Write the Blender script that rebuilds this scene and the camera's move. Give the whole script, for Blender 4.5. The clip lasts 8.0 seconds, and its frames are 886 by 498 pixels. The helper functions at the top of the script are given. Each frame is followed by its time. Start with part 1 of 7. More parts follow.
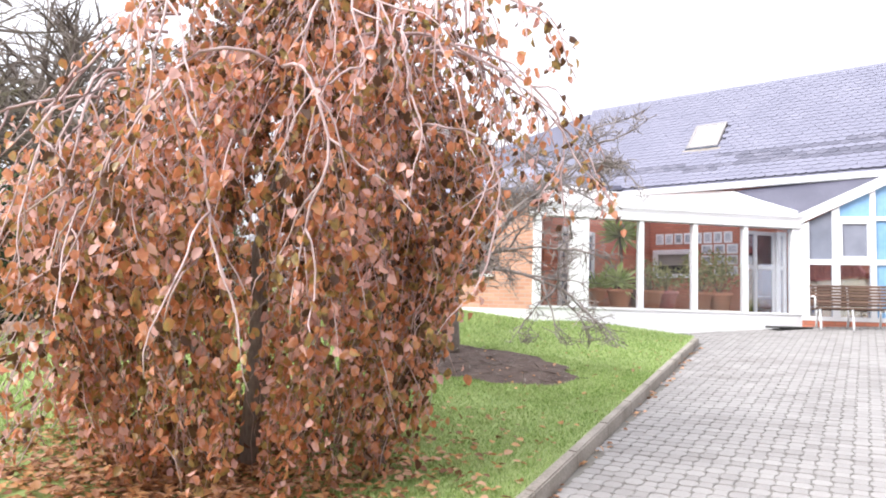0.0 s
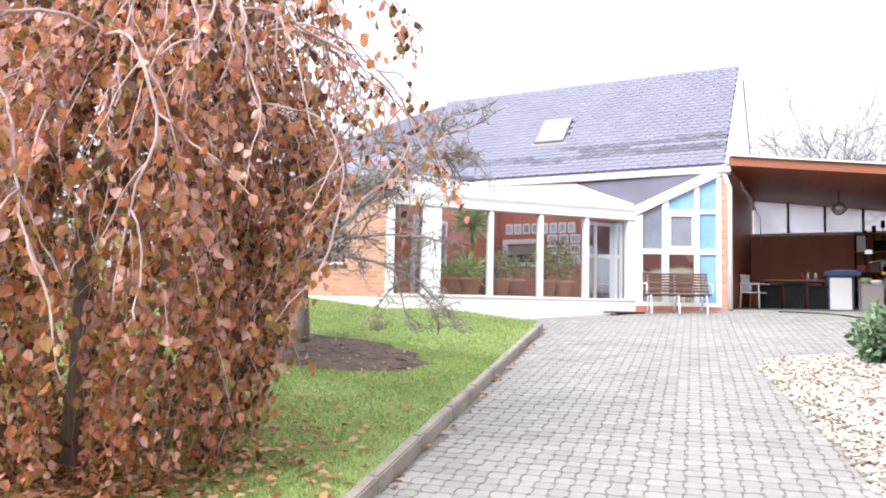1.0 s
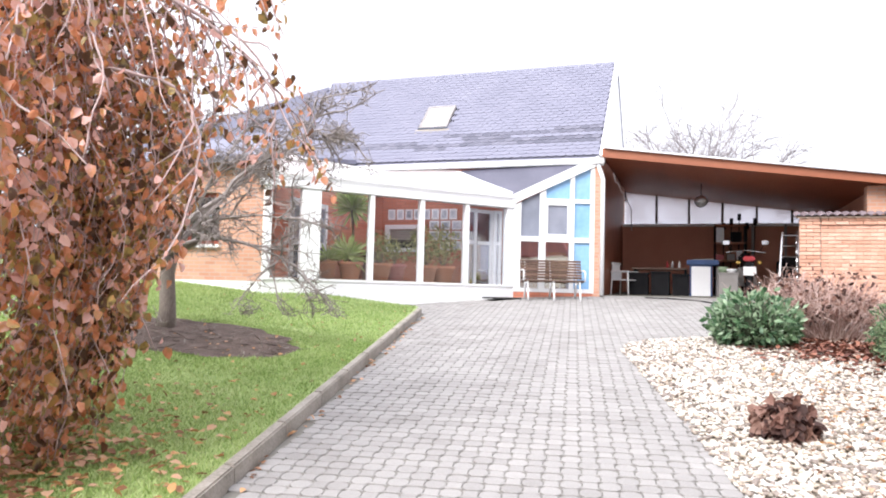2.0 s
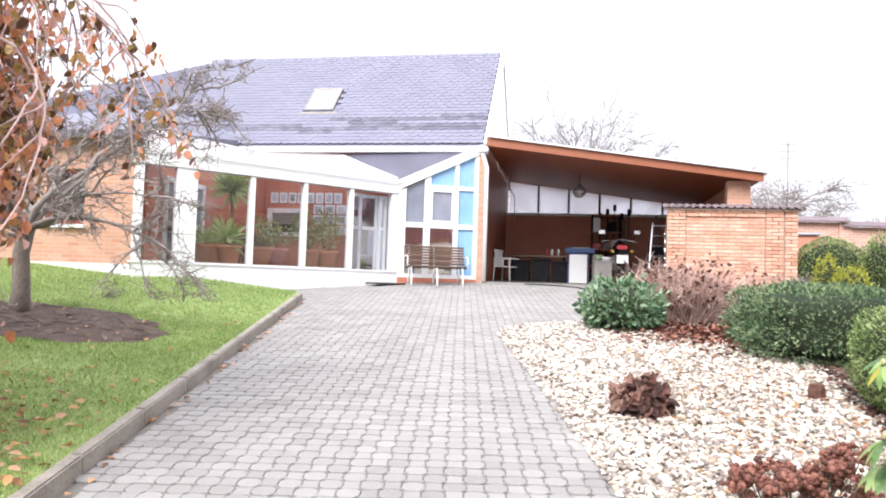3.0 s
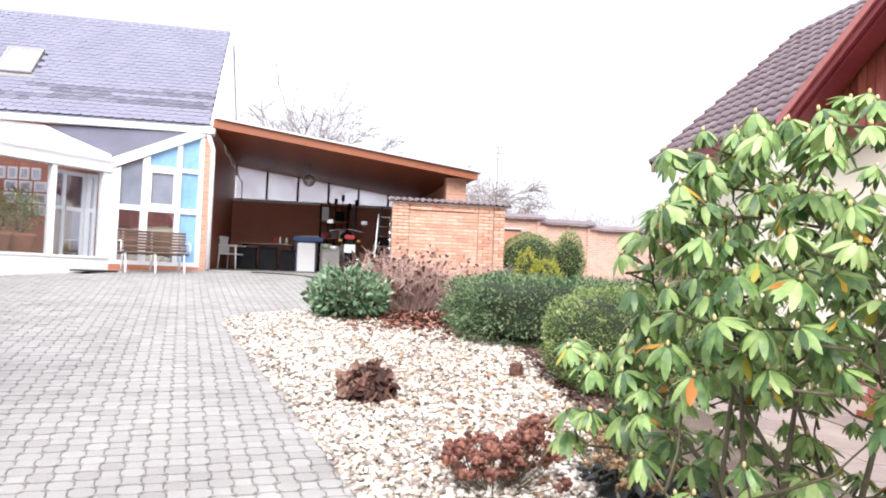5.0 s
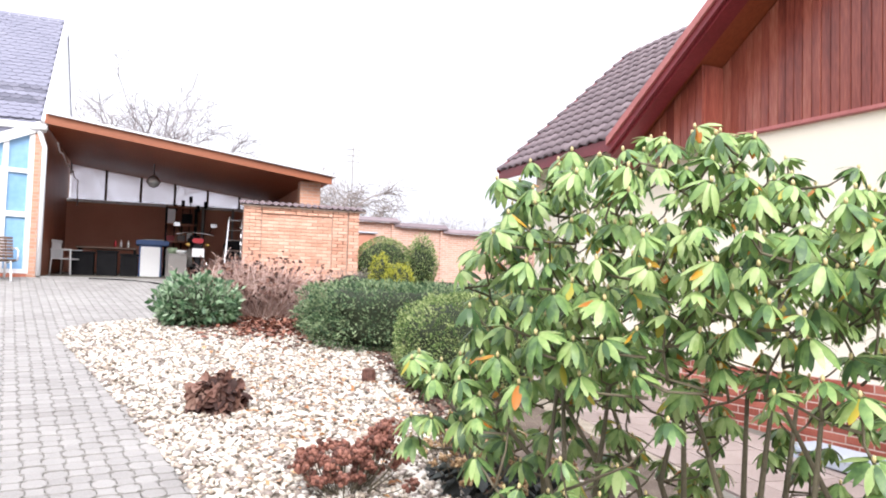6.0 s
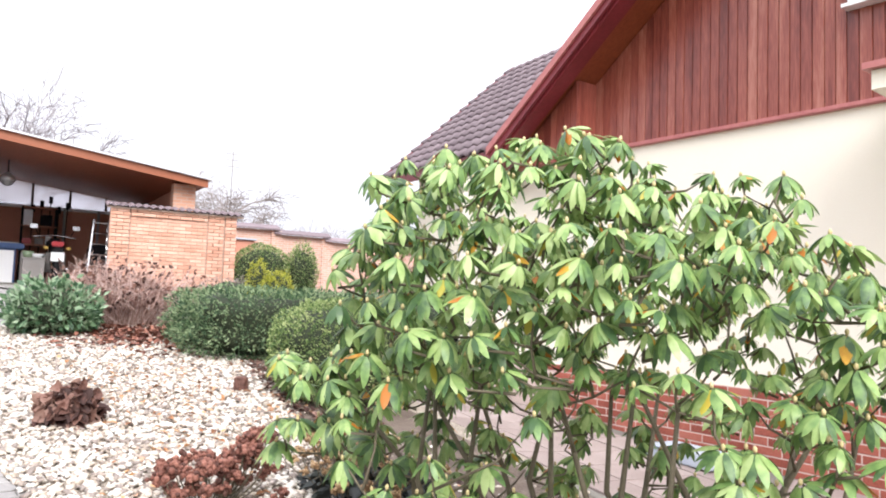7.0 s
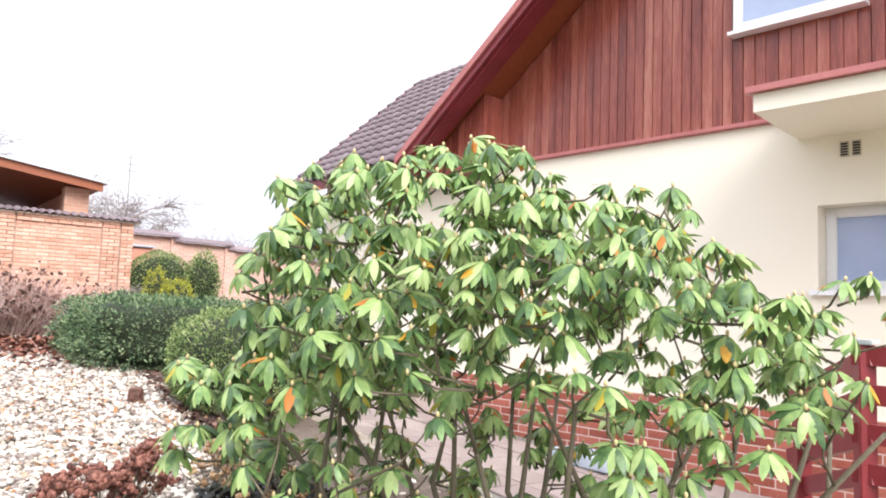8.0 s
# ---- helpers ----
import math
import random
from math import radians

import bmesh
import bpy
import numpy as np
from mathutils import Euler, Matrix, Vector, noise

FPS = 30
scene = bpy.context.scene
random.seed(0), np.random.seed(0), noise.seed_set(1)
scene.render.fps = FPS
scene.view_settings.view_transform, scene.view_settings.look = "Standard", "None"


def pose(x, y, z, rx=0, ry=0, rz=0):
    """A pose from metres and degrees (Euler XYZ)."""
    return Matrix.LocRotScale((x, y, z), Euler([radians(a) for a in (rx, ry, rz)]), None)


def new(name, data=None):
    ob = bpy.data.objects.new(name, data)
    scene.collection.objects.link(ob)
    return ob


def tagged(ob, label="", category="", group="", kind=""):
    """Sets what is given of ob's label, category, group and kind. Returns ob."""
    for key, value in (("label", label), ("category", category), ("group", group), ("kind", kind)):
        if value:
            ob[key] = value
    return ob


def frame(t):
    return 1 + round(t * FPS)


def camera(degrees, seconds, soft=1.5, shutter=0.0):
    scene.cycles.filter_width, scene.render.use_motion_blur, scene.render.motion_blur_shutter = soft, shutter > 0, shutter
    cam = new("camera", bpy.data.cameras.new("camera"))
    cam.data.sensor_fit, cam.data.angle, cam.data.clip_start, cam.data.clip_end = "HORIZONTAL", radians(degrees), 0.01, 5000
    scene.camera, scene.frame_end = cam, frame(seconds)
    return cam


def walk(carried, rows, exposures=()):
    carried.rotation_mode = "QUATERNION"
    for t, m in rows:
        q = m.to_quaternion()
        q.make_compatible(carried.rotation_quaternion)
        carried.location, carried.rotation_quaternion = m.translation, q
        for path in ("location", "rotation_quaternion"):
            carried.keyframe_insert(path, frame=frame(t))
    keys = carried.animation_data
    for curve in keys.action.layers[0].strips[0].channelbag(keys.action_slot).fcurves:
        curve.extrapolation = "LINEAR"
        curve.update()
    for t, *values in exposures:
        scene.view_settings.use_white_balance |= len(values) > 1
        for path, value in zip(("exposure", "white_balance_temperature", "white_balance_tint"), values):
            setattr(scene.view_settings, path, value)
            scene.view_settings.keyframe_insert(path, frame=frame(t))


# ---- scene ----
# World: x along the long facade, y up the drive, z up; the drive climbs 9 in 100.
cam = camera(62.6, 8.0, soft=1.9)
PATH = [
    (0.0, pose(-0.27, -0.255, 1.686, 94.65, -1.70, 39.12)),
    (0.5, pose(-0.235, -0.222, 1.677, 94.54, -1.19, 33.59)),
    (1.0, pose(-0.212, -0.172, 1.663, 94.11, -1.20, 28.00)),
    (1.5, pose(-0.181, -0.099, 1.656, 93.66, -1.35, 23.42)),
    (3.0, pose(-0.003, 0.046, 1.599, 92.53, -1.87, 10.48)),
    (3.5, pose(0.005, 0.012, 1.597, 92.20, -2.10, 5.79)),
    (4.0, pose(0.009, 0.040, 1.592, 92.11, -2.17, 0.26)),
    (4.5, pose(-0.008, 0.039, 1.594, 92.19, -2.27, -5.09)),
    (6.0, pose(-0.061, -0.230, 1.686, 92.79, -1.68, -22.09)),
    (6.5, pose(-0.029, -0.216, 1.666, 93.24, -1.54, -26.88)),
    (7.0, pose(0.005, -0.197, 1.638, 93.94, -2.05, -31.24)),
    (7.5, pose(0.003, -0.197, 1.625, 94.48, -2.21, -34.89)),
    (8.0, pose(-0.008, -0.225, 1.611, 95.08, -2.15, -38.52)),
]
walk(cam, PATH, exposures=((0.0, 1.1), (8.0, 1.1)))

# ---- light: a bright overcast sky ----
world = bpy.data.worlds.new("overcast_sky")
scene.world = world
world.use_nodes = True
wn, wl = world.node_tree.nodes, world.node_tree.links
sky = wn.new("ShaderNodeTexSky")
sky.sky_type, sky.sun_disc = "NISHITA", False
sky.sun_elevation, sky.sun_rotation = radians(40), radians(195)
sky.air_density, sky.dust_density, sky.ozone_density = 1.0, 6.0, 1.0
pale = wn.new("ShaderNodeHueSaturation")
pale.inputs["Saturation"].default_value = 0.12
wl.new(sky.outputs["Color"], pale.inputs["Color"])
cloud = wn.new("ShaderNodeMix")
cloud.data_type = "RGBA"
cloud.inputs["Factor"].default_value = 0.85
cloud.inputs["B"].default_value = (2.98, 3.02, 3.40, 1)
wl.new(pale.outputs["Color"], cloud.inputs["A"])
# an overcast sky is three times brighter overhead than at the horizon
rise = wn.new("ShaderNodeTexGradient")
rise.texture_mapping.mapping_x, rise.texture_mapping.mapping_z = "Z", "X"
lift = wn.new("ShaderNodeMath")
lift.operation, lift.inputs[1].default_value, lift.inputs[2].default_value = "MULTIPLY_ADD", 2.0, 1.0
wl.new(rise.outputs["Fac"], lift.inputs[0])
vault = wn.new("ShaderNodeMix")
vault.data_type, vault.blend_type = "RGBA", "MULTIPLY"
vault.inputs["Factor"].default_value = 1.0
wl.new(cloud.outputs["Result"], vault.inputs["A"])
wl.new(lift.outputs[0], vault.inputs["B"])
wl.new(vault.outputs["Result"], wn["Background"].inputs["Color"])
wn["Background"].inputs["Strength"].default_value = 0.15
sun = new("sun", bpy.data.lights.new("sun", "SUN"))
sun.data.energy, sun.data.angle, sun.data.color = 1.5, radians(30), (1.0, 0.97, 0.96)
sun.matrix_world = pose(0, 0, 30, 50, 0, -12)


# ---- builders ----
def base_of(ob):
    """World place of a thing's or part's own frame."""
    m = ob.matrix_basis.copy()
    while ob.parent:
        m = ob.parent.matrix_basis @ ob.matrix_parent_inverse @ m
        ob = ob.parent
    return m


def under(ob, parent):
    ob.parent = parent
    ob.matrix_parent_inverse = base_of(parent).inverted()
    return ob


def thing(name, place, label, category, group="", kind=""):
    e = new(name)
    e.empty_display_size = 0.2
    e.location = place
    return tagged(e, label, category, group, kind)


def solid(name, bm, material, smooth=False):
    bmesh.ops.recalc_face_normals(bm, faces=bm.faces)
    return sheet(name, bm, material, smooth)


def sheet(name, bm, material, smooth=False):
    me = bpy.data.meshes.new(name)
    bm.to_mesh(me)
    bm.free()
    if smooth:
        me.polygons.foreach_set("use_smooth", [True] * len(me.polygons))
    me.materials.append(material)
    return new(name, me)


def part(name, bm, material, parent, label="", smooth=False):
    ob = under(solid(name, bm, material, smooth), parent)
    return tagged(ob, label)


def mesh_of(name, verts, faces, material, smooth=False):
    me = bpy.data.meshes.new(name)
    me.from_pydata(verts, [], faces)
    if smooth:
        me.polygons.foreach_set("use_smooth", [True] * len(me.polygons))
    me.materials.append(material)
    return me


def box(bm, x0, y0, z0, x1, y1, z1, m=None):
    vs = [bm.verts.new((m @ Vector(p)) if m else p) for p in (
        (x0, y0, z0), (x1, y0, z0), (x1, y1, z0), (x0, y1, z0), (x0, y0, z1), (x1, y0, z1), (x1, y1, z1), (x0, y1, z1))]
    fs = [bm.faces.new([vs[i] for i in q]) for q in ((3, 2, 1, 0), (4, 5, 6, 7), (0, 1, 5, 4), (1, 2, 6, 5), (2, 3, 7, 6), (3, 0, 4, 7))]
    return vs, fs


def boxes(*spans, m=None, bevel=0.0):
    bm = bmesh.new()
    for s in spans:
        box(bm, *s, m=m)
    if bevel:
        bmesh.ops.bevel(bm, geom=bm.edges[:], offset=bevel, segments=2, affect="EDGES")
    return bm


def slab(bm, pts, thick):
    """A plate on the polygon pts, thick along the vector."""
    t = Vector(thick)
    lo = [bm.verts.new(p) for p in pts]
    hi = [bm.verts.new(Vector(p) + t) for p in pts]
    n = len(pts)
    bm.faces.new(lo[::-1])
    bm.faces.new(hi)
    for i in range(n):
        j = (i + 1) % n
        bm.faces.new((lo[i], lo[j], hi[j], hi[i]))


def plate(pts, thick):
    bm = bmesh.new()
    slab(bm, pts, thick)
    return bm


def bar(bm, a, b, w, h=None, up=(0, 0, 1)):
    """A squared bar from a to b, w across and h high."""
    a, b = Vector(a), Vector(b)
    d = (b - a).normalized()
    s = d.cross(Vector(up))
    s = s.normalized() if s.length > 1e-4 else Vector((1, 0, 0))
    u = s.cross(d)
    s, u = s * w / 2, u * (h or w) / 2
    c = [bm.verts.new(p + q) for p in (a, b) for q in (-s - u, s - u, s + u, -s + u)]
    for q in ((3, 2, 1, 0), (4, 5, 6, 7), (0, 1, 5, 4), (1, 2, 6, 5), (2, 3, 7, 6), (3, 0, 4, 7)):
        bm.faces.new([c[i] for i in q])


def tube(bm, pts, radii, sides=6):
    """A round limb along pts."""
    rings = []
    for i, p in enumerate(pts):
        d = (Vector(pts[min(i + 1, len(pts) - 1)]) - Vector(pts[max(i - 1, 0)])).normalized()
        s = d.orthogonal().normalized()
        t = d.cross(s)
        rings.append([bm.verts.new(Vector(p) + (s * math.cos(a) + t * math.sin(a)) * radii[i])
                      for a in (k * math.tau / sides for k in range(sides))])
    for a, b in zip(rings, rings[1:]):
        for k in range(sides):
            # keep the rings aligned by the nearest corner
            bm.faces.new((a[k], a[(k + 1) % sides], b[(k + 1) % sides], b[k]))
    bm.faces.new(rings[0][::-1])
    bm.faces.new(rings[-1])


def turned(profile, place=(0, 0, 0), sides=16):
    """A round body from (radius, height) pairs."""
    bm = bmesh.new()
    rings = [[bm.verts.new((place[0] + r * math.cos(k * math.tau / sides), place[1] + r * math.sin(k * math.tau / sides), place[2] + z))
              for k in range(sides)] for r, z in profile]
    for a, b in zip(rings, rings[1:]):
        for k in range(sides):
            bm.faces.new((a[k], a[(k + 1) % sides], b[(k + 1) % sides], b[k]))
    bm.faces.new(rings[0][::-1])
    bm.faces.new(rings[-1])
    return bm


def gz(x, y):
    """Height of the bare ground."""
    z = 0.094 * max(-8.0, min(y, 17.0)) + 0.03 * max(0.0, min(y - 17.0, 8.0))
    if x < -4.6:
        z += 0.09 * min(-4.6 - x, 10.0) * max(0.0, min(1.0, (12.95 - y) / 0.2))
    if x > 3.4 and y < 13:
        k = min(1.0, (x - 3.4) / 1.2) * max(0.0, min(1.0, (12.5 - y) / 4.0))
        z = z * (1 - k) + k * min(z, 0.26 + 0.05 * max(0, y - 3))
    return z


# ---- materials ----
def material(name, stops, rough=0.7, scale=4.0, fine=60.0, bump=0.3, metal=0.0, spots=None, stretch=(1, 1, 1), per_piece=0.0, island=0.0, dist=0.01, thin=0.0):
    """A surface whose colour wanders between the stops at a large and a fine scale, with fine relief."""
    m = bpy.data.materials.new(name)
    m.use_nodes = True
    n, l = m.node_tree.nodes, m.node_tree.links
    p = n["Principled BSDF"]
    p.inputs["Roughness"].default_value = rough
    p.inputs["Metallic"].default_value = metal
    geo = n.new("ShaderNodeNewGeometry")
    mp = n.new("ShaderNodeMapping")
    mp.inputs["Scale"].default_value = stretch
    l.new(geo.outputs["Position"], mp.inputs["Vector"])
    big, small = n.new("ShaderNodeTexNoise"), n.new("ShaderNodeTexNoise")
    big.inputs["Scale"].default_value, small.inputs["Scale"].default_value = scale, fine
    big.inputs["Detail"].default_value = small.inputs["Detail"].default_value = 4
    l.new(mp.outputs["Vector"], big.inputs["Vector"])
    l.new(mp.outputs["Vector"], small.inputs["Vector"])
    mix = n.new("ShaderNodeMath")
    mix.operation = "MULTIPLY_ADD"
    mix.inputs[1].default_value = 0.55
    l.new(big.outputs["Fac"], mix.inputs[0])
    half = n.new("ShaderNodeMath")
    half.operation = "MULTIPLY"
    half.inputs[1].default_value = 0.45
    l.new(small.outputs["Fac"], half.inputs[0])
    l.new(half.outputs[0], mix.inputs[2])
    value = mix.outputs[0]
    for amount, node, out in ((per_piece, "ShaderNodeObjectInfo", "Random"), (island, "ShaderNodeNewGeometry", "Random Per Island")):
        if amount:
            info = n.new(node)
            off = n.new("ShaderNodeMath")
            off.operation, off.inputs[1].default_value = "SUBTRACT", 0.5
            l.new(info.outputs[out], off.inputs[0])
            add = n.new("ShaderNodeMath")
            add.operation, add.inputs[1].default_value = "MULTIPLY_ADD", amount
            l.new(off.outputs[0], add.inputs[0])
            l.new(value, add.inputs[2])
            value = add.outputs[0]
    ramp = n.new("ShaderNodeValToRGB")
    e = ramp.color_ramp.elements
    while len(e) < len(stops):
        e.new(0.5)
    for i, s in enumerate(stops):
        e[i].position = 0.3 + 0.4 * i / max(1, len(stops) - 1)
        e[i].color = (*s, 1)
    l.new(value, ramp.inputs["Fac"])
    l.new(ramp.outputs["Color"], p.inputs["Base Color"])
    if thin:
        glow, both = n.new("ShaderNodeBsdfTranslucent"), n.new("ShaderNodeMixShader")
        both.inputs[0].default_value = thin
        l.new(ramp.outputs["Color"], glow.inputs["Color"])
        l.new(p.outputs[0], both.inputs[1])
        l.new(glow.outputs[0], both.inputs[2])
        l.new(both.outputs[0], n["Material Output"].inputs["Surface"])
    if bump:
        b = n.new("ShaderNodeBump")
        b.inputs["Strength"].default_value, b.inputs["Distance"].default_value = bump, dist
        l.new(mix.outputs[0], b.inputs["Height"])
        l.new(b.outputs["Normal"], p.inputs["Normal"])
    return m


def brick_paint(name, a, b, mortar, axis, width=0.25, height=0.075):
    """Coursed brick for walls that stay far off; axis is the wall's run."""
    m = material(name, (a, b), 0.85, 2.0, 40.0, 0.2)
    n, l = m.node_tree.nodes, m.node_tree.links
    p = n["Principled BSDF"]
    geo, sep, com = n.new("ShaderNodeNewGeometry"), n.new("ShaderNodeSeparateXYZ"), n.new("ShaderNodeCombineXYZ")
    l.new(geo.outputs["Position"], sep.inputs[0])
    l.new(sep.outputs[axis], com.inputs[0])
    l.new(sep.outputs[2], com.inputs[1])
    t = n.new("ShaderNodeTexBrick")
    t.inputs["Scale"].default_value = 1.0
    t.inputs["Brick Width"].default_value, t.inputs["Row Height"].default_value = width, height
    t.inputs["Mortar Size"].default_value = 0.011
    t.inputs["Color1"].default_value, t.inputs["Color2"].default_value, t.inputs["Mortar"].default_value = (*a, 1), (*b, 1), (*mortar, 1)
    l.new(com.outputs[0], t.inputs["Vector"])
    old = p.inputs["Base Color"].links[0].from_socket
    mx = n.new("ShaderNodeMix")
    mx.data_type = "RGBA"
    mx.inputs["Factor"].default_value = 0.3
    l.new(t.outputs["Color"], mx.inputs["A"])
    l.new(old, mx.inputs["B"])
    l.new(mx.outputs["Result"], p.inputs["Base Color"])
    b2 = n.new("ShaderNodeBump")
    b2.invert = True
    b2.inputs["Strength"].default_value, b2.inputs["Distance"].default_value = 0.6, 0.01
    l.new(t.outputs["Fac"], b2.inputs["Height"])
    l.new(b2.outputs["Normal"], p.inputs["Normal"])
    return m


def glass_paint(name, tint=(0.9, 0.95, 1.0), rough=0.02, alpha=0.25):
    """Window glass: mostly clear, with a mirror coat."""
    m = bpy.data.materials.new(name)
    m.use_nodes = True
    n, l = m.node_tree.nodes, m.node_tree.links
    clear, gloss, mix, fres = n.new("ShaderNodeBsdfTransparent"), n.new("ShaderNodeBsdfGlossy"), n.new("ShaderNodeMixShader"), n.new("ShaderNodeFresnel")
    clear.inputs["Color"].default_value = (*tint, 1)
    gloss.inputs["Roughness"].default_value = rough
    fres.inputs["IOR"].default_value = 1.45
    coat = n.new("ShaderNodeMath")
    coat.operation, coat.use_clamp, coat.inputs[1].default_value = "ADD", True, alpha
    l.new(fres.outputs[0], coat.inputs[0])
    l.new(coat.outputs[0], mix.inputs[0])
    l.new(clear.outputs[0], mix.inputs[1])
    l.new(gloss.outputs[0], mix.inputs[2])
    l.new(mix.outputs[0], n["Material Output"].inputs["Surface"])
    return m


M_PAVER = material("paver_concrete", ((0.212, 0.199, 0.189), (0.268, 0.255, 0.244), (0.314, 0.3, 0.286)), 0.85, 1.2, 90, 0.35, per_piece=0.22)
M_PAVER_FAR = material("paver_concrete_joined", ((0.212, 0.199, 0.189), (0.268, 0.255, 0.244), (0.314, 0.3, 0.286)), 0.85, 1.2, 90, 0.35, island=0.22)
M_JOINT = material("joint_sand", ((0.145, 0.135, 0.115), (0.205, 0.195, 0.17)), 0.95, 3, 120, 0.4)
M_KERB = material("kerb_concrete", ((0.15, 0.135, 0.11), (0.28, 0.25, 0.215), (0.39, 0.355, 0.31)), 0.9, 2.5, 45, 0.6)
M_SOIL = material("dark_soil", ((0.055, 0.04, 0.03), (0.12, 0.09, 0.07), (0.19, 0.15, 0.12)), 0.95, 5, 50, 1.0, dist=0.03)
M_EARTH = material("brown_earth", ((0.05, 0.032, 0.027), (0.10, 0.07, 0.058), (0.17, 0.125, 0.105)), 0.95, 5, 40, 1.0, dist=0.04)
M_GRASSBASE = material("lawn_ground", ((0.14, 0.19, 0.06), (0.25, 0.33, 0.105), (0.34, 0.39, 0.17)), 0.9, 1.3, 60, 0.8, dist=0.03)
M_GRASS = material("grass_blade", ((0.22, 0.33, 0.09), (0.37, 0.50, 0.16), (0.54, 0.62, 0.30)), 0.6, 0.9, 9, 0.0, island=0.5, thin=0.35)
M_PEBBLE = material("cream_pebble", ((0.23, 0.19, 0.165), (0.43, 0.36, 0.285), (0.57, 0.505, 0.43), (0.67, 0.635, 0.575)), 0.65, 3, 60, 0.2, island=0.7)
M_PEBBLE_ONE = material("cream_pebble_single", ((0.23, 0.19, 0.165), (0.43, 0.36, 0.285), (0.57, 0.505, 0.43), (0.67, 0.635, 0.575)), 0.65, 3, 60, 0.2, per_piece=0.7)
M_GRIT = material("gravel_bed", ((0.20, 0.165, 0.13), (0.40, 0.35, 0.285)), 0.95, 6, 60, 1.0, dist=0.03)
M_WHITE = material("white_paint", ((0.74, 0.75, 0.77), (0.82, 0.82, 0.83)), 0.35, 2, 30, 0.04)
M_WHITEWALL = material("white_plinth", ((0.74, 0.74, 0.75), (0.84, 0.84, 0.85)), 0.8, 2, 40, 0.25)
M_POLY = material("milky_roof_sheet", ((0.93, 0.93, 0.94), (0.96, 0.96, 0.96)), 0.3, 1, 20, 0.0, thin=0.76)
M_SLATE = material("slate_shingle", ((0.165, 0.166, 0.22), (0.182, 0.182, 0.238), (0.205, 0.205, 0.262)), 0.7, 1.0, 40, 0.3, island=0.15)
M_SLATE_ONE = material("slate_shingle_single", ((0.165, 0.166, 0.22), (0.182, 0.182, 0.238), (0.205, 0.205, 0.262)), 0.7, 1.0, 40, 0.3, per_piece=0.15)
M_SLATE_WET = material("damp_slate_shingle", ((0.075, 0.075, 0.105), (0.10, 0.098, 0.135), (0.15, 0.147, 0.19)), 0.55, 1.4, 40, 0.3, island=0.4)
M_BRICK = material("orange_brick", ((0.49, 0.255, 0.175), (0.60, 0.345, 0.25), (0.67, 0.43, 0.335)), 0.9, 3, 60, 0.5, per_piece=0.34)
M_BRICK_FAR = brick_paint("orange_brickwork", (0.45, 0.21, 0.135), (0.60, 0.34, 0.235), (0.44, 0.36, 0.31), 0)
M_BRICK_WALL = brick_paint("pale_brickwork", (0.45, 0.245, 0.175), (0.60, 0.37, 0.29), (0.58, 0.49, 0.44), 0)
M_MORTAR = material("mortar", ((0.34, 0.245, 0.19), (0.45, 0.345, 0.28)), 0.95, 4, 80, 0.5)
M_PALEMORTAR = material("pale_mortar", ((0.52, 0.40, 0.35), (0.64, 0.52, 0.47)), 0.95, 4, 80, 0.4)
M_SOFFIT = material("stained_soffit", ((0.17, 0.036, 0.014), (0.24, 0.06, 0.023), (0.30, 0.088, 0.037)), 0.5, 1.5, 40, 0.2, stretch=(1, 0.1, 1))
M_FASCIA = material("orange_stained_timber", ((0.22, 0.063, 0.026), (0.32, 0.10, 0.042)), 0.5, 2, 40, 0.2, stretch=(0.15, 1, 1))
M_METAL = material("galvanised_sheet", ((0.5, 0.52, 0.55), (0.66, 0.68, 0.70)), 0.4, 2, 30, 0.05, metal=0.6)
M_GREY = material("grey_painted_metal", ((0.22, 0.20, 0.19), (0.30, 0.28, 0.27)), 0.5, 3, 40, 0.05)
M_GLASS = glass_paint("window_glass", tint=(0.97, 0.98, 1.0), alpha=0.02)
M_STRIP = glass_paint("misted_strip_glass", tint=(0.95, 0.95, 1.0), rough=0.2, alpha=0.02)
mist, veil = M_STRIP.node_tree.nodes.new("ShaderNodeBsdfTranslucent"), M_STRIP.node_tree.nodes.new("ShaderNodeMixShader")
mist.inputs["Color"].default_value = (0.95, 0.95, 0.97, 1)
veil.inputs[0].default_value = 0.45
M_STRIP.node_tree.links.new(M_STRIP.node_tree.nodes["Mix Shader"].outputs[0], veil.inputs[1])
M_STRIP.node_tree.links.new(mist.outputs[0], veil.inputs[2])
M_STRIP.node_tree.links.new(veil.outputs[0], M_STRIP.node_tree.nodes["Material Output"].inputs["Surface"])
M_GLASS_DIM = glass_paint("skylit_glass", tint=(0.75, 0.82, 0.95), alpha=0.45)
M_BLUEFILM = material("blue_window_film", ((0.19, 0.37, 0.60), (0.28, 0.48, 0.70)), 0.15, 1.5, 10, 0.0)
M_MILK = material("milky_pane", ((0.72, 0.74, 0.80), (0.84, 0.86, 0.90)), 0.3, 1.5, 10, 0.0)
M_CREAM = material("cream_render", ((0.82, 0.76, 0.63), (0.86, 0.81, 0.70)), 0.9, 0.7, 120, 0.35)
M_BOARD = material("redwood_board", ((0.12, 0.027, 0.021), (0.205, 0.05, 0.036), (0.285, 0.082, 0.057), (0.38, 0.15, 0.11)), 0.28, 1.6, 14, 0.2, stretch=(6, 6, 0.5), per_piece=0.22)
M_BARGE = material("dark_red_timber", ((0.12, 0.014, 0.019), (0.21, 0.028, 0.036)), 0.4, 2, 30, 0.15)
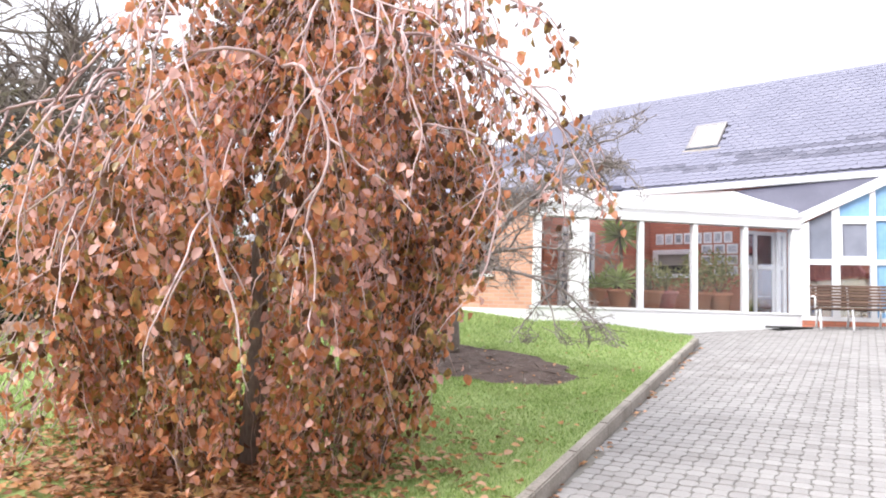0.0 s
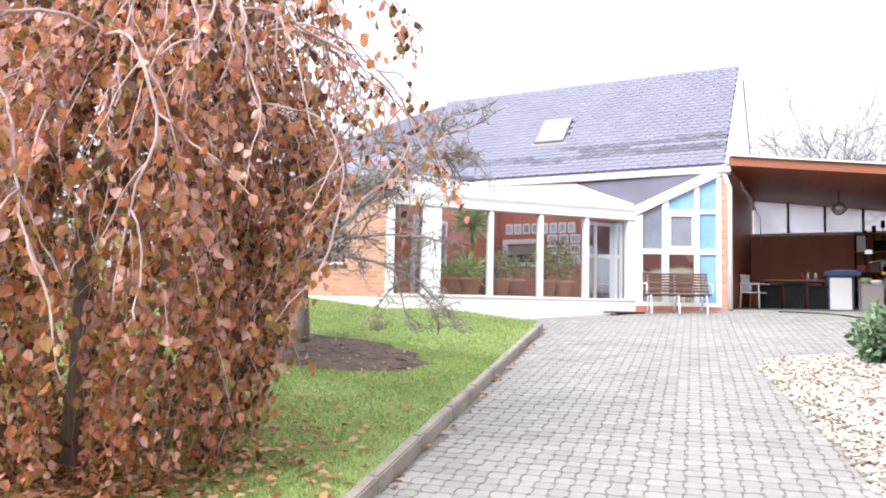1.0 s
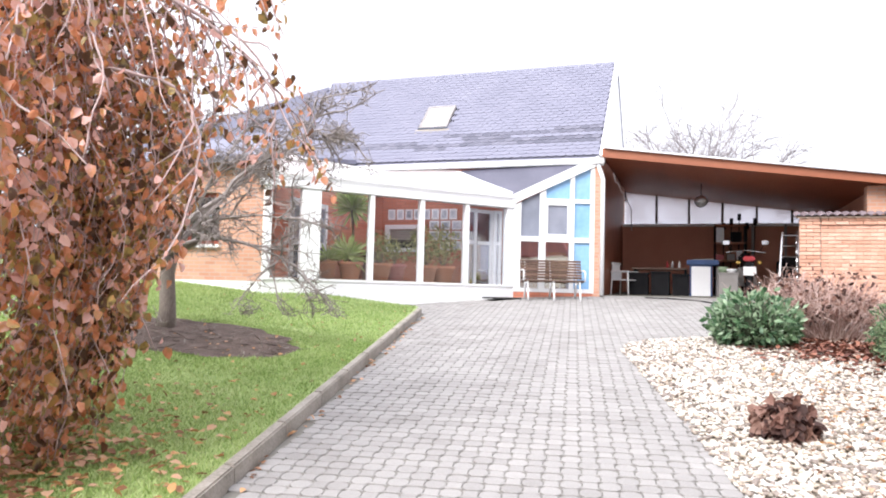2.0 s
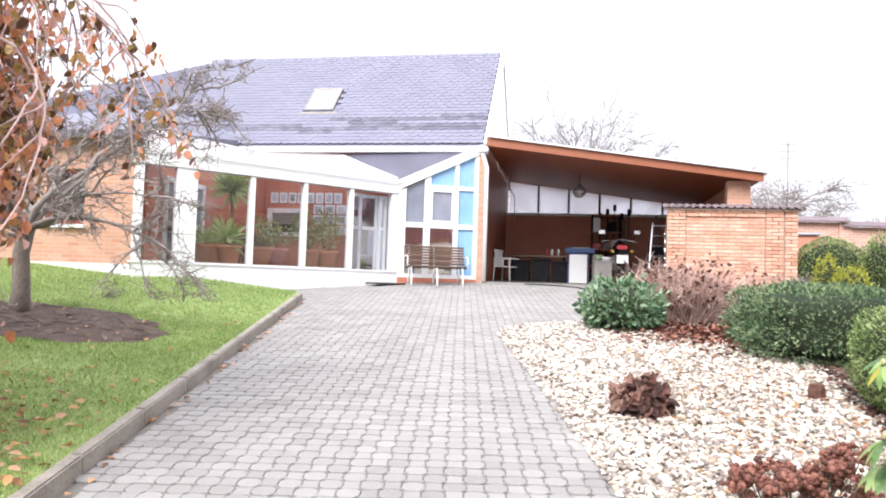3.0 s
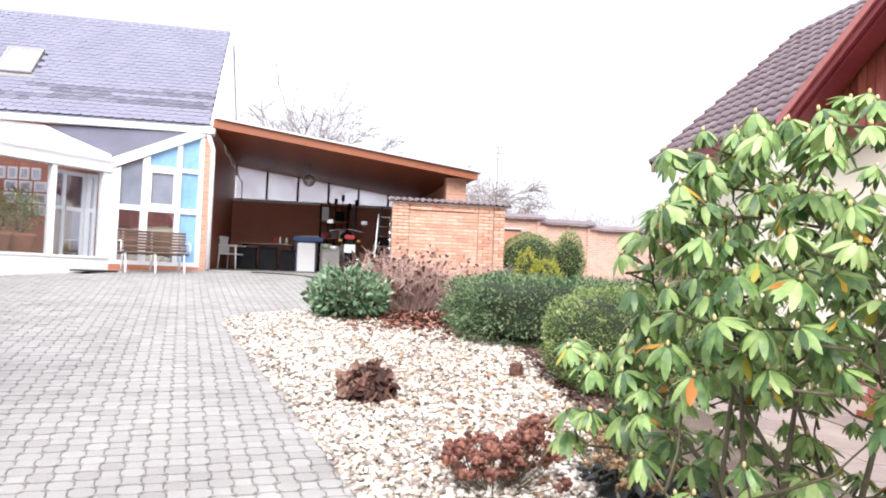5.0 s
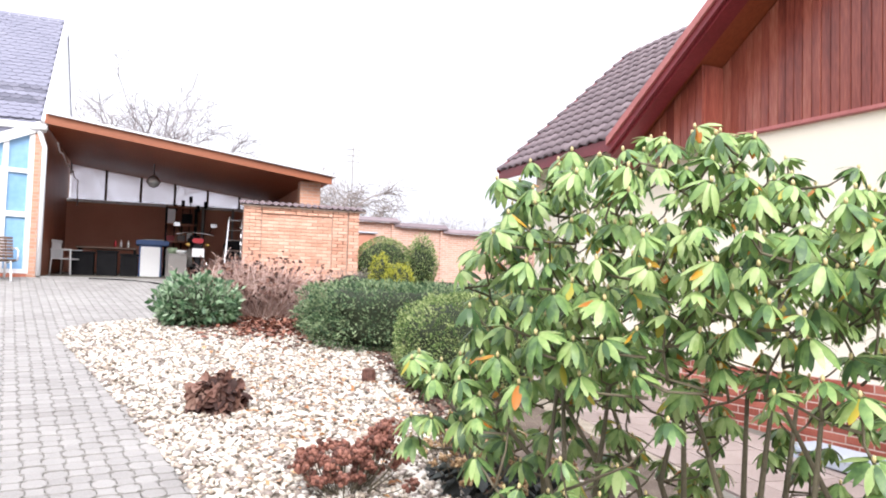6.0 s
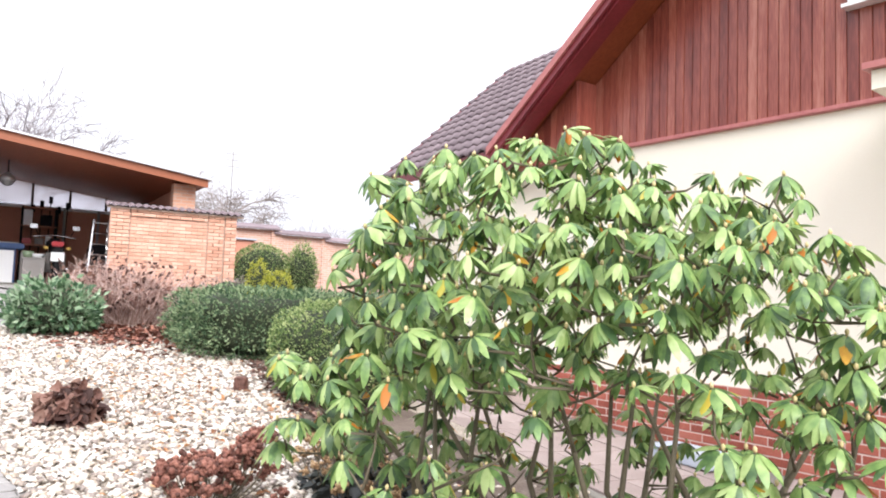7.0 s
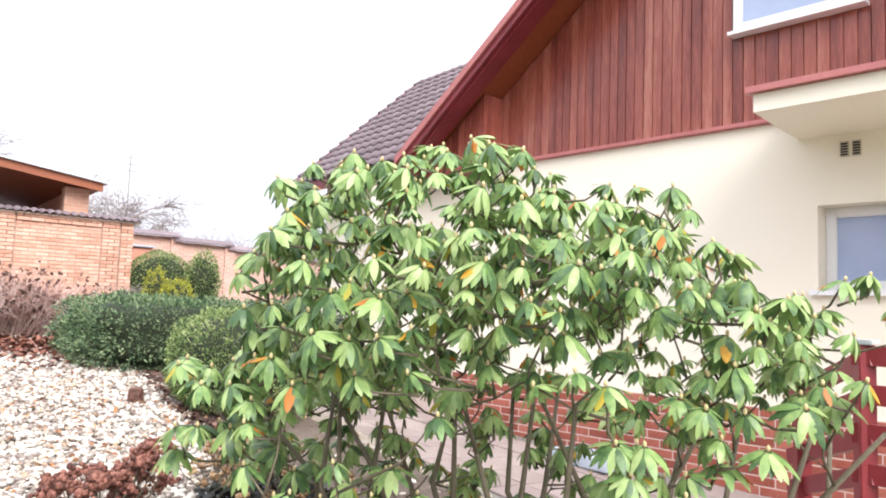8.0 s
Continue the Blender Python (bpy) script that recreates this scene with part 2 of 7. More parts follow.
M_TRIM = material("pink_brown_flashing", ((0.36, 0.11, 0.105), (0.48, 0.18, 0.17)), 0.45, 2, 20, 0.05)
M_TILE = material("brown_roof_tile", ((0.12, 0.088, 0.096), (0.165, 0.125, 0.135), (0.22, 0.17, 0.182)), 0.7, 1.5, 40, 0.3, per_piece=0.2)
M_KLINKER = material("red_facing_brick", ((0.24, 0.06, 0.04), (0.34, 0.09, 0.06), (0.42, 0.14, 0.10)), 0.6, 3, 50, 0.3, per_piece=0.4)
M_RAIL = material("oxblood_paint", ((0.17, 0.018, 0.022), (0.24, 0.03, 0.035)), 0.4, 3, 40, 0.1)
M_DARKWALL = material("brown_garage_wall", ((0.43, 0.19, 0.13), (0.55, 0.265, 0.185)), 0.85, 1.5, 40, 0.2)
M_INNERBRICK = brick_paint("red_inner_brickwork", (0.48, 0.155, 0.09), (0.58, 0.21, 0.135), (0.32, 0.16, 0.115), 0)
M_CONCRETE = material("garage_concrete", ((0.22, 0.21, 0.20), (0.32, 0.31, 0.30)), 0.85, 1, 40, 0.2)
M_TERRACE = material("terrace_slab", ((0.23, 0.18, 0.165), (0.33, 0.27, 0.25)), 0.85, 1.5, 60, 0.3, per_piece=0.3)
M_STEP = material("pale_stone_step", ((0.50, 0.44, 0.36), (0.62, 0.56, 0.47)), 0.8, 2, 60, 0.3)
M_PLASTER = material("pale_plaster", ((0.7, 0.69, 0.66), (0.78, 0.77, 0.74)), 0.9, 1, 40, 0.1)
M_BEECH = material("copper_beech_leaf", ((0.11, 0.055, 0.03), (0.36, 0.265, 0.09), (0.47, 0.225, 0.09), (0.60, 0.225, 0.115), (0.70, 0.32, 0.17), (0.76, 0.46, 0.41)), 0.3, 1.2, 20, 0.0, island=0.55, thin=0.48)
M_BEECH_ONE = material("copper_beech_leaf_single", ((0.11, 0.055, 0.03), (0.36, 0.265, 0.09), (0.47, 0.225, 0.09), (0.60, 0.225, 0.115), (0.70, 0.32, 0.17), (0.76, 0.46, 0.41)), 0.3, 1.2, 20, 0.0, per_piece=0.55, thin=0.48)
M_LITTER = material("fallen_leaf", ((0.22, 0.10, 0.05), (0.48, 0.23, 0.10), (0.64, 0.36, 0.16), (0.60, 0.36, 0.24)), 0.7, 2, 20, 0.0, island=0.6, thin=0.35)
M_TWIG = material("pale_beech_twig", ((0.36, 0.25, 0.24), (0.58, 0.44, 0.43)), 0.55, 4, 60, 0.3)
M_BARK = material("grey_bark", ((0.10, 0.08, 0.07), (0.21, 0.175, 0.15), (0.31, 0.27, 0.24)), 0.9, 4, 50, 0.8, stretch=(1, 1, 0.3))
M_TWIGGREY = material("lichen_grey_twig", ((0.15, 0.125, 0.115), (0.25, 0.215, 0.20), (0.38, 0.335, 0.32)), 0.9, 4, 50, 0.4)
# bark colour lightened to paint in some haze of distance
M_FARTWIG = material("haze_paled_far_wood", ((0.26, 0.24, 0.25), (0.39, 0.365, 0.375)), 0.9, 2, 20, 0.0)
M_RHODO = material("rhododendron_leaf", ((0.06, 0.12, 0.045), (0.165, 0.28, 0.085), (0.28, 0.395, 0.13), (0.40, 0.505, 0.215)), 0.42, 2.2, 30, 0.1, island=0.4, thin=0.25)
M_RHODO_ONE = material("rhododendron_leaf_single", ((0.06, 0.12, 0.045), (0.165, 0.28, 0.085), (0.28, 0.395, 0.13), (0.40, 0.505, 0.215)), 0.42, 2.2, 30, 0.1, per_piece=0.4, thin=0.25)
M_OLDLEAF = material("yellowed_leaf", ((0.46, 0.16, 0.02), (0.62, 0.34, 0.04), (0.50, 0.44, 0.07)), 0.45, 3, 30, 0.0, per_piece=0.9, thin=0.35)
M_BUD = material("pale_leaf_bud", ((0.42, 0.36, 0.16), (0.56, 0.44, 0.24)), 0.5, 9, 60, 0.0)
M_STEM = material("brown_stem", ((0.085, 0.07, 0.045), (0.16, 0.135, 0.09)), 0.85, 5, 60, 0.5)
M_YEW = material("clipped_yew_leaf", ((0.045, 0.09, 0.045), (0.13, 0.215, 0.10), (0.29, 0.37, 0.20)), 0.75, 2.5, 12, 0.0, island=0.6, thin=0.35)
M_BOX = material("clipped_box_leaf", ((0.065, 0.125, 0.04), (0.21, 0.30, 0.095), (0.42, 0.48, 0.22)), 0.75, 3, 12, 0.0, island=0.5, thin=0.35)
M_EUON = material("grey_green_leaf", ((0.045, 0.11, 0.05), (0.15, 0.26, 0.13), (0.36, 0.47, 0.31)), 0.4, 3, 12, 0.0, island=0.6, thin=0.35)
M_GOLD = material("golden_conifer_leaf", ((0.26, 0.28, 0.02), (0.44, 0.45, 0.05), (0.55, 0.54, 0.12)), 0.6, 4, 20, 0.0, island=0.5, thin=0.35)
# near-black colour stands in for the shade deep inside clipped shrubs
M_CORE = material("painted_shade_core", ((0.012, 0.018, 0.008), (0.03, 0.04, 0.018)), 0.95, 5, 30, 0.0)
M_DARKLEAF = material("blackish_green_leaf", ((0.012, 0.015, 0.014), (0.026, 0.032, 0.028), (0.05, 0.056, 0.05)), 0.6, 5, 30, 0.0, island=0.5)
M_DRYLEAF = material("withered_leaf", ((0.055, 0.025, 0.02), (0.13, 0.06, 0.045), (0.24, 0.12, 0.09), (0.30, 0.18, 0.14)), 0.7, 4, 30, 0.0, island=0.7, thin=0.35)
M_DRYTWIG = material("dry_shrub_twig", ((0.29, 0.17, 0.145), (0.47, 0.325, 0.28), (0.61, 0.465, 0.415)), 0.8, 3, 30, 0.0, island=0.6)
M_SEDUM = material("rust_red_seed_head", ((0.075, 0.028, 0.019), (0.155, 0.056, 0.038), (0.26, 0.11, 0.078)), 0.8, 6, 60, 0.6, island=0.5)
M_POMPON = material("tan_dry_flower", ((0.16, 0.09, 0.04), (0.32, 0.20, 0.10), (0.45, 0.31, 0.17)), 0.8, 6, 60, 0.6, island=0.5)
M_MULCH = material("red_brown_mulch", ((0.09, 0.03, 0.02), (0.20, 0.075, 0.05), (0.28, 0.12, 0.08)), 0.9, 5, 40, 0.3, island=0.8)
M_LAVENDER = material("grey_dry_herb", ((0.20, 0.17, 0.16), (0.34, 0.29, 0.27)), 0.9, 5, 30, 0.0, island=0.6)
# opaque panes: reflected sky and surroundings are put into their base colours
M_SKYPANE = material("painted_sky_glazing", ((0.34, 0.41, 0.60), (0.46, 0.54, 0.72)), 0.08, 0.8, 3, 0.0)
M_GREYPANE = material("painted_grey_reflection", ((0.17, 0.185, 0.23), (0.27, 0.29, 0.35)), 0.1, 0.8, 3, 0.0)
M_DARKPANE = material("painted_dark_reflection_and_cover", ((0.08, 0.095, 0.13), (0.14, 0.16, 0.21)), 0.07, 0.8, 3, 0.0)


# ---- ground ----
def holed(u0, u1, z0, z1, v0, v1, hole, m):
    """A wall with one opening, as one joined body."""
    bm = bmesh.new()
    us, zs = (u0, hole[0], hole[1], u1), (z0, hole[2], hole[3], z1)
    for i in range(3):
        for j in range(3):
            if (i, j) != (1, 1):
                box(bm, us[i], v0, zs[j], us[i + 1], v1, zs[j + 1], m=m)
    bmesh.ops.remove_doubles(bm, verts=bm.verts, dist=0.0005)
    seen = {}
    for f in bm.faces:
        seen.setdefault(tuple(round(c, 3) for c in f.calc_center_median()), []).append(f)
    bmesh.ops.delete(bm, geom=[f for fs in seen.values() if len(fs) > 1 for f in fs], context="FACES_ONLY")
    return bm


def grid_sheet(name, x0, x1, y0, y1, nx, ny, mat, lift, inside=None, rough=0.0, cut=None):
    xs = [x0 + (x1 - x0) * i / nx for i in range(nx + 1)]
    ys = [y0 + (y1 - y0) * j / ny for j in range(ny + 1)]
    bm = bmesh.new()
    vs = {}
    for i, x in enumerate(xs):
        for j, y in enumerate(ys):
            xx = cut(x, y) if cut else x
            vs[i, j] = bm.verts.new((xx, y, gz(xx, y) + lift + rough * noise.noise(Vector((xx * 1.7, y * 1.7, 0)))))
    for i in range(nx):
        for j in range(ny):
            if not inside or inside((xs[i] + xs[i + 1]) / 2, (ys[j] + ys[j + 1]) / 2):
                bm.faces.new((vs[i, j], vs[i + 1, j], vs[i + 1, j + 1], vs[i, j + 1]))
    return sheet(name, bm, mat, True)


def spaced(far, near, step):
    """Even steps near by, growing towards the horizon."""
    mid = [near[0] + step * i for i in range(int((near[1] - near[0]) / step) + 1)]
    out = [far * k for k in (0.05, 0.12, 0.3, 1.0)]
    return [near[0] - o for o in out[::-1]] + mid + [mid[-1] + o for o in out]


bm = bmesh.new()
gxs, gys = spaced(900, (-18, 16), 0.5), spaced(900, (-10, 28), 0.5)
gv = [[bm.verts.new((x, y, gz(x, y) - 0.05)) for y in gys] for x in gxs]
for i in range(len(gxs) - 1):
    for j in range(len(gys) - 1):
        bm.faces.new((gv[i][j], gv[i + 1][j], gv[i + 1][j + 1], gv[i][j + 1]))
tagged(sheet("ground", bm, M_SOIL, True), "bare dark garden soil reaching past the buildings", "ground", kind="structure")


def kerb_x(y):
    return -2.65 - 0.235 * (y - 3.0)


def drive_edge(y):
    """The drive's edge along the pebble bed."""
    knots = ((-8, 1.75), (0, 1.12), (2.5, 0.68), (4.1, 0.36), (5.05, 0.15), (6.2, -0.11), (7.2, -0.36), (8.7, -0.72), (9.7, -0.98), (10.3, -0.98), (10.8, -0.62), (11.2, -0.05), (11.6, 0.9), (12.0, 2.2))
    for (a, u), (b, v) in zip(knots, knots[1:]):
        if a <= y <= b:
            return u + (v - u) * (y - a) / (b - a)
    return 4.6 if y > 12 else 1.75


bm = bmesh.new()
rows = [-8 + 0.4 * i for i in range(76)]
prev = None
for y in rows:
    a = kerb_x(y) if y < 12.6 else -9.0
    b = drive_edge(y) if y < 12.0 else 4.6
    ring = [bm.verts.new((a + (b - a) * k / 12, y, gz(0, y) - 0.014)) for k in range(13)]
    if prev:
        for k in range(12):
            bm.faces.new((prev[k], prev[k + 1], ring[k + 1], ring[k]))
    prev = ring
drive = tagged(sheet("driveway", bm, M_JOINT), "sloping driveway of grey concrete pavers with sandy joints", "driveway", kind="structure")

# lawn, held by the kerb
lawn = grid_sheet("lawn", -18, 0.4, -8, 12.75, 74, 80, M_GRASSBASE, 0.085,
                  inside=lambda x, y: x < kerb_x(y) + 0.1, rough=0.02, cut=lambda x, y: min(x, kerb_x(y) - 0.09))
tagged(lawn, "mown green lawn strewn with fallen brown leaves", "lawn", kind="structure")


def kerb_stone(y0, y1):
    bm = bmesh.new()
    a, b = Vector((kerb_x(y0) - 0.055, y0, gz(-3, y0) - 0.12)), Vector((kerb_x(y1) - 0.055, y1, gz(-3, y1) - 0.12))
    s = Vector((0.05, 0, 0))
    up = Vector((0, 0, 0.235))
    lo = [bm.verts.new(p) for p in (a - s, a + s, b + s, b - s)]
    hi = [bm.verts.new(p + up) for p in (a - s, a + s, b + s, b - s)]
    bm.faces.new(lo[::-1])
    top = bm.faces.new(hi)
    for i in range(4):
        bm.faces.new((lo[i], lo[(i + 1) % 4], hi[(i + 1) % 4], hi[i]))
    bmesh.ops.bevel(bm, geom=list(top.edges), offset=0.012, segments=2, affect="EDGES")
    return bm


kerb = thing("kerb", (kerb_x(6), 6, gz(-3, 6)), "low weathered concrete kerb between lawn and driveway", "kerb", kind="structure")
y = -6.0
while y < 12.5:
    part("kerb_stone", kerb_stone(y + 0.006, min(y + 1.0, 12.62) - 0.006), M_KERB, kerb)
    y += 1.0

# pebble bed
bm = bmesh.new()
prev = None
for i in range(70):
    y = -6 + i * 0.28
    a = drive_edge(y) if y < 12 else 2.4
    b = 3.7 if y < 10 else 4.4
    ring = [bm.verts.new((a + (b - a) * k / 10, y, gz(min(a + (b - a) * k / 10, 3.4), y) - 0.012)) for k in range(11)]
    if prev and y < 12.8:
        for k in range(10):
            bm.faces.new((prev[k], prev[k + 1], ring[k + 1], ring[k]))
    prev = ring
tagged(sheet("pebble_bed", bm, M_GRIT), "grit under a planting bed of cream pebbles", "planting bed", kind="structure")

def bed_end(y):
    """Where the pebbles give way to planted soil."""
    return 1.92 + 0.21 * max(0.0, min(y, 6.0) - 4.0) + 0.1 * max(0.0, y - 6.0)


soil = grid_sheet("planting_soil", 1.8, 3.42, -6.0, 8.6, 26, 160, M_SOIL, 0.012, inside=lambda x, y: x > bed_end(y), rough=0.01)
tagged(soil, "dark bare soil between pebbles and terrace", "soil", kind="structure")

# terrace at the foot of the gabled house
terrace = grid_sheet("terrace", 3.55, 8.0, -7, 12.4, 12, 40, M_JOINT, 0.0)
tagged(terrace, "joint bed of the paved terrace beside the house", "terrace", kind="structure")

# ---- long house with slate roof ----
EY, EZ = 17.0, 4.85          # eave
RY, RZ = 20.15, 8.0          # ridge
HX0, HX1 = -11.0, -2.25
house = thing("long_house", ((HX0 + HX1) / 2, 18, 1.6), "long brick house with a grey slate roof and white trim", "house")
for s in ((HX0 + 0.3, 17.35, 0.6, -8.45, 17.6, 4.9), (HX0 + 0.3, 17.6, 0.6, HX0 + 0.55, 23, 4.9), (HX0 + 0.55, 22.8, 0.6, HX1 - 0.25, 23, 4.9)):
    part("wall", boxes(s), M_BRICK_FAR, house)
part("wall", boxes((-8.45, 17.35, 1.0, HX1, 17.6, 4.75)), M_INNERBRICK, house, "dark red brick wall inside the glazed porch")
part("gable_wall", plate([(HX1 - 0.25, 17.6, 1.0), (HX1 - 0.25, 23.2, 1.0), (HX1 - 0.25, 23.2, 4.9), (HX1 - 0.25, RY, RZ - 0.25), (HX1 - 0.25, 17.6, 5.1)], (0.25, 0, 0)), M_FASCIA, house, "orange timber side wall")
roof = part("roof", plate([(HX0, EY, EZ), (HX1 + 0.06, EY, EZ), (HX1 + 0.06, RY, RZ), (HX0, RY, RZ)], (0, -0.06, -0.16)), M_SLATE, house)
part("rear_roof", plate([(HX0, 23.4, EZ - 0.1), (HX1 + 0.06, 23.4, EZ - 0.1), (HX1 + 0.06, RY, RZ), (HX0, RY, RZ)], (0, 0.06, -0.16)), M_SLATE_WET, house)
part("gutter", boxes((-9.6, EY - 0.16, EZ - 0.2, HX1 + 0.12, EY - 0.02, EZ - 0.06), bevel=0.02), M_WHITE, house, "white eaves gutter")
part("soffit", boxes((HX0, EY - 0.02, EZ - 0.24, HX1, 17.36, EZ - 0.2)), M_BOARD, house, "dark timber soffit")
bm = bmesh.new()
bar(bm, (HX1 + 0.05, EY - 0.1, EZ - 0.12), (HX1 + 0.05, RY, RZ + 0.02), 0.08, 0.31)
part("verge_board", bm, M_WHITE, house, "white verge board")
part("gable_cladding", plate([(HX1 + 0.015, 17.3, 4.92), (HX1 + 0.015, 23.2, 4.92), (HX1 + 0.015, RY, RZ - 0.2)], (0.03, 0, 0)), M_WHITE, house, "white boarded gable above the canopy")
bm = bmesh.new()
tube(bm, [(-2.16, 16.88, 1.62), (-2.16, 16.9, 4.3), (-2.3, 16.95, 4.7)], [0.05, 0.05, 0.05], 8)
part("downpipe", bm, M_WHITE, house, "white downpipe", True)
part("corner_pier", boxes((-2.42, 16.95, 1.3, -2.2, 17.36, 4.6)), M_BRICK_FAR, house)

# roof window
sk = part("roof_window", boxes((0, 0, 0, 1, 1, 0.1)), M_GREY, house, "roof window with a grey frame")
SKY_A = Vector((-7.2, 18.07, 5.92))
sx, su, sn = Vector((1, 0, 0)), Vector((0, 1, 1)).normalized(), Vector((0, -1, 1)).normalized()
sk.data.clear_geometry()
bm = bmesh.new()
for u0, u1, v0, v1 in ((0, 0.8, 0, 0.08), (0, 0.8, 1.0, 1.08), (0, 0.08, 0.08, 1.0), (0.72, 0.8, 0.08, 1.0)):
    slab(bm, [SKY_A + sx * u0 + su * v0, SKY_A + sx * u1 + su * v0, SKY_A + sx * u1 + su * v1, SKY_A + sx * u0 + su * v1], sn * 0.09)
bmesh.ops.recalc_face_normals(bm, faces=bm.faces)
bm.to_mesh(sk.data)
bm.free()
under(solid("pane", plate([SKY_A + sx * 0.08 + su * 0.08 + sn * 0.05, SKY_A + sx * 0.72 + su * 0.08 + sn * 0.05, SKY_A + sx * 0.72 + su * 1.0 + sn * 0.05, SKY_A + sx * 0.08 + su * 1.0 + sn * 0.05], sn * 0.02), M_MILK), sk)
under(tagged(solid("cover", plate([SKY_A - sx * 0.02 - su * 0.03 + sn * 0.02, SKY_A + sx * 0.82 - su * 0.03 + sn * 0.02, SKY_A + sx * 0.82 - su * 0.002 + sn * 0.02, SKY_A - sx * 0.02 - su * 0.002 + sn * 0.02], sn * 0.06), M_DARKPANE), "dark cover strip"), sk)
under(tagged(solid("apron", plate([SKY_A - sx * 0.08 - su * 0.2 + sn * 0.02, SKY_A + sx * 0.88 - su * 0.2 + sn * 0.02, SKY_A + sx * 0.88 - su * 0.035 + sn * 0.03, SKY_A - sx * 0.08 - su * 0.035 + sn * 0.03], sn * 0.02), M_KERB), "brown lead apron"), sk)

# wing with plain brick front
wing = thing("brick_wing", (-10, 13, 1.5), "brick wing with white plinth and a leaded window", "house wing")
WY = 11.95
part("wall", holed(-13.5, -7.95, 1.0, 4.05, WY, WY + 0.3, (-9.75, -8.95, 2.42, 3.45), None), M_BRICK_FAR, wing)
for s in ((-8.2, WY + 0.3, 1.0, -7.95, 17.35, 4.05), (-13.5, WY + 0.3, 1.0, -13.2, 17.35, 4.05)):
    part("wall", boxes(s), M_BRICK_FAR, wing)
part("plinth", boxes((-13.56, WY - 0.06, 0.9, -7.93, WY, 1.72)), M_WHITEWALL, wing, "white plinth")
part("roof", plate([(-7.75, 11.6, 3.98), (-12.6, 11.6, 3.98), (-11.0, 20.0, 7.78), (-10.7, 18.4, 6.2)], (0, -0.03, 0.12)), M_SLATE, wing)
part("valley_roof", plate([(-7.75, 11.6, 3.98), (-8.5, 17.0, 4.86), (-10.7, 18.4, 6.2)], (0, -0.02, 0.11)), M_SLATE, wing)
w = part("window", boxes((-9.75, WY + 0.1, 2.42, -9.68, WY + 0.16, 3.45), (-9.02, WY + 0.1, 2.42, -8.95, WY + 0.16, 3.45), (-9.68, WY + 0.1, 2.42, -9.02, WY + 0.16, 2.5), (-9.68, WY + 0.1, 3.37, -9.02, WY + 0.16, 3.45)), M_BOARD, wing, "dark-framed window")
under(solid("pane", boxes((-9.68, WY + 0.12, 2.5, -9.02, WY + 0.13, 3.37)), M_GLASS_DIM), w)
for i in range(1, 4):
    under(solid("lead_bar", boxes((-9.68 + i * 0.165 - 0.008, WY + 0.1, 2.5, -9.68 + i * 0.165 + 0.008, WY + 0.118, 3.37)), M_SOIL), w)
part("sill", boxes((-9.82, WY - 0.1, 2.36, -8.88, WY + 0.1, 2.42)), M_WHITE, wing, "white window sill")
part("room_wall", boxes((-13.2, 14.2, 1.0, -8.2, 14.3, 4.0)), M_PLASTER, wing)

# ---- glazed porch in the corner ----
A, B, C = Vector((-7.88, 11.88, 0)), Vector((-4.12, 16.22, 0)), Vector((-2.36, 16.98, 0))
SILL, HEAD = 1.80, 3.56
porch = thing("glazed_porch", (-5.5, 15.5, 1.6), "white-framed glazed porch with a milky roof", "conservatory")


def wall_frame(p, q):
    d = (q - p)
    length = d.length
    d = d.normalized()
    return Matrix.Translation(p) @ Matrix((( d.x, -d.y, 0, 0), (d.y, d.x, 0, 0), (0, 0, 1, 0), (0, 0, 0, 1))), length


F1, L1 = wall_frame(A, B)
F2, L2 = wall_frame(B, C)


def at_azimuth(deg, p, q):
    """How far along p-q a sight line of that bearing crosses."""
    e = Vector((-0.2, -0.17, 0))
    v = Vector((math.cos(radians(deg)), math.sin(radians(deg)), 0))
    d = (q - p).normalized()
    r = e - p
    return (r.x * v.y - r.y * v.x) / (d.x * v.y - d.y * v.x)


part("plinth", boxes((0, -0.04, 0.9, L1 + 0.05, 0.2, SILL - 0.05), m=F1), M_WHITEWALL, porch, "white rendered plinth")
part("plinth", boxes((0.05, -0.02, 1.3, L2, 0.16, 1.66), m=F2), M_INNERBRICK, porch)
part("sill", boxes((-0.04, -0.06, SILL - 0.05, L1 + 0.06, 0.2, SILL), m=F1, bevel=0.01), M_WHITE, porch)
part("head_beam", boxes((-0.08, -0.06, HEAD, L1 + 0.1, 0.16, HEAD + 0.25), m=F1, bevel=0.01), M_WHITE, porch)
posts = [(0.0, 0.14)]
s0, s1 = at_azimuth(119.75, A, B), at_azimuth(118.3, A, B)
posts.append((s0, s1))
for az, wd in ((114.35, 0.1), (110.45, 0.1), (106.95, 0.1)):
    s = at_azimuth(az, A, B)
    posts.append((s - wd / 2, s + wd / 2))
posts.append((at_azimuth(103.9, A, B), L1))
for a, b in posts:
    part("post", boxes((a, -0.03, SILL, b, 0.13, HEAD), m=F1, bevel=0.008), M_WHITE, porch)
for (a, b), (c, d) in zip(posts, posts[1:]):
    pane = part("pane", boxes((b, 0.03, SILL, c, 0.042, HEAD), m=F1), M_GLASS, porch)
    pane.visible_shadow = False

# right bay: sloping head, three lights
HB, HC = 3.62, 4.62


def head2(s):
    return HB + (HC - HB) * s / L2


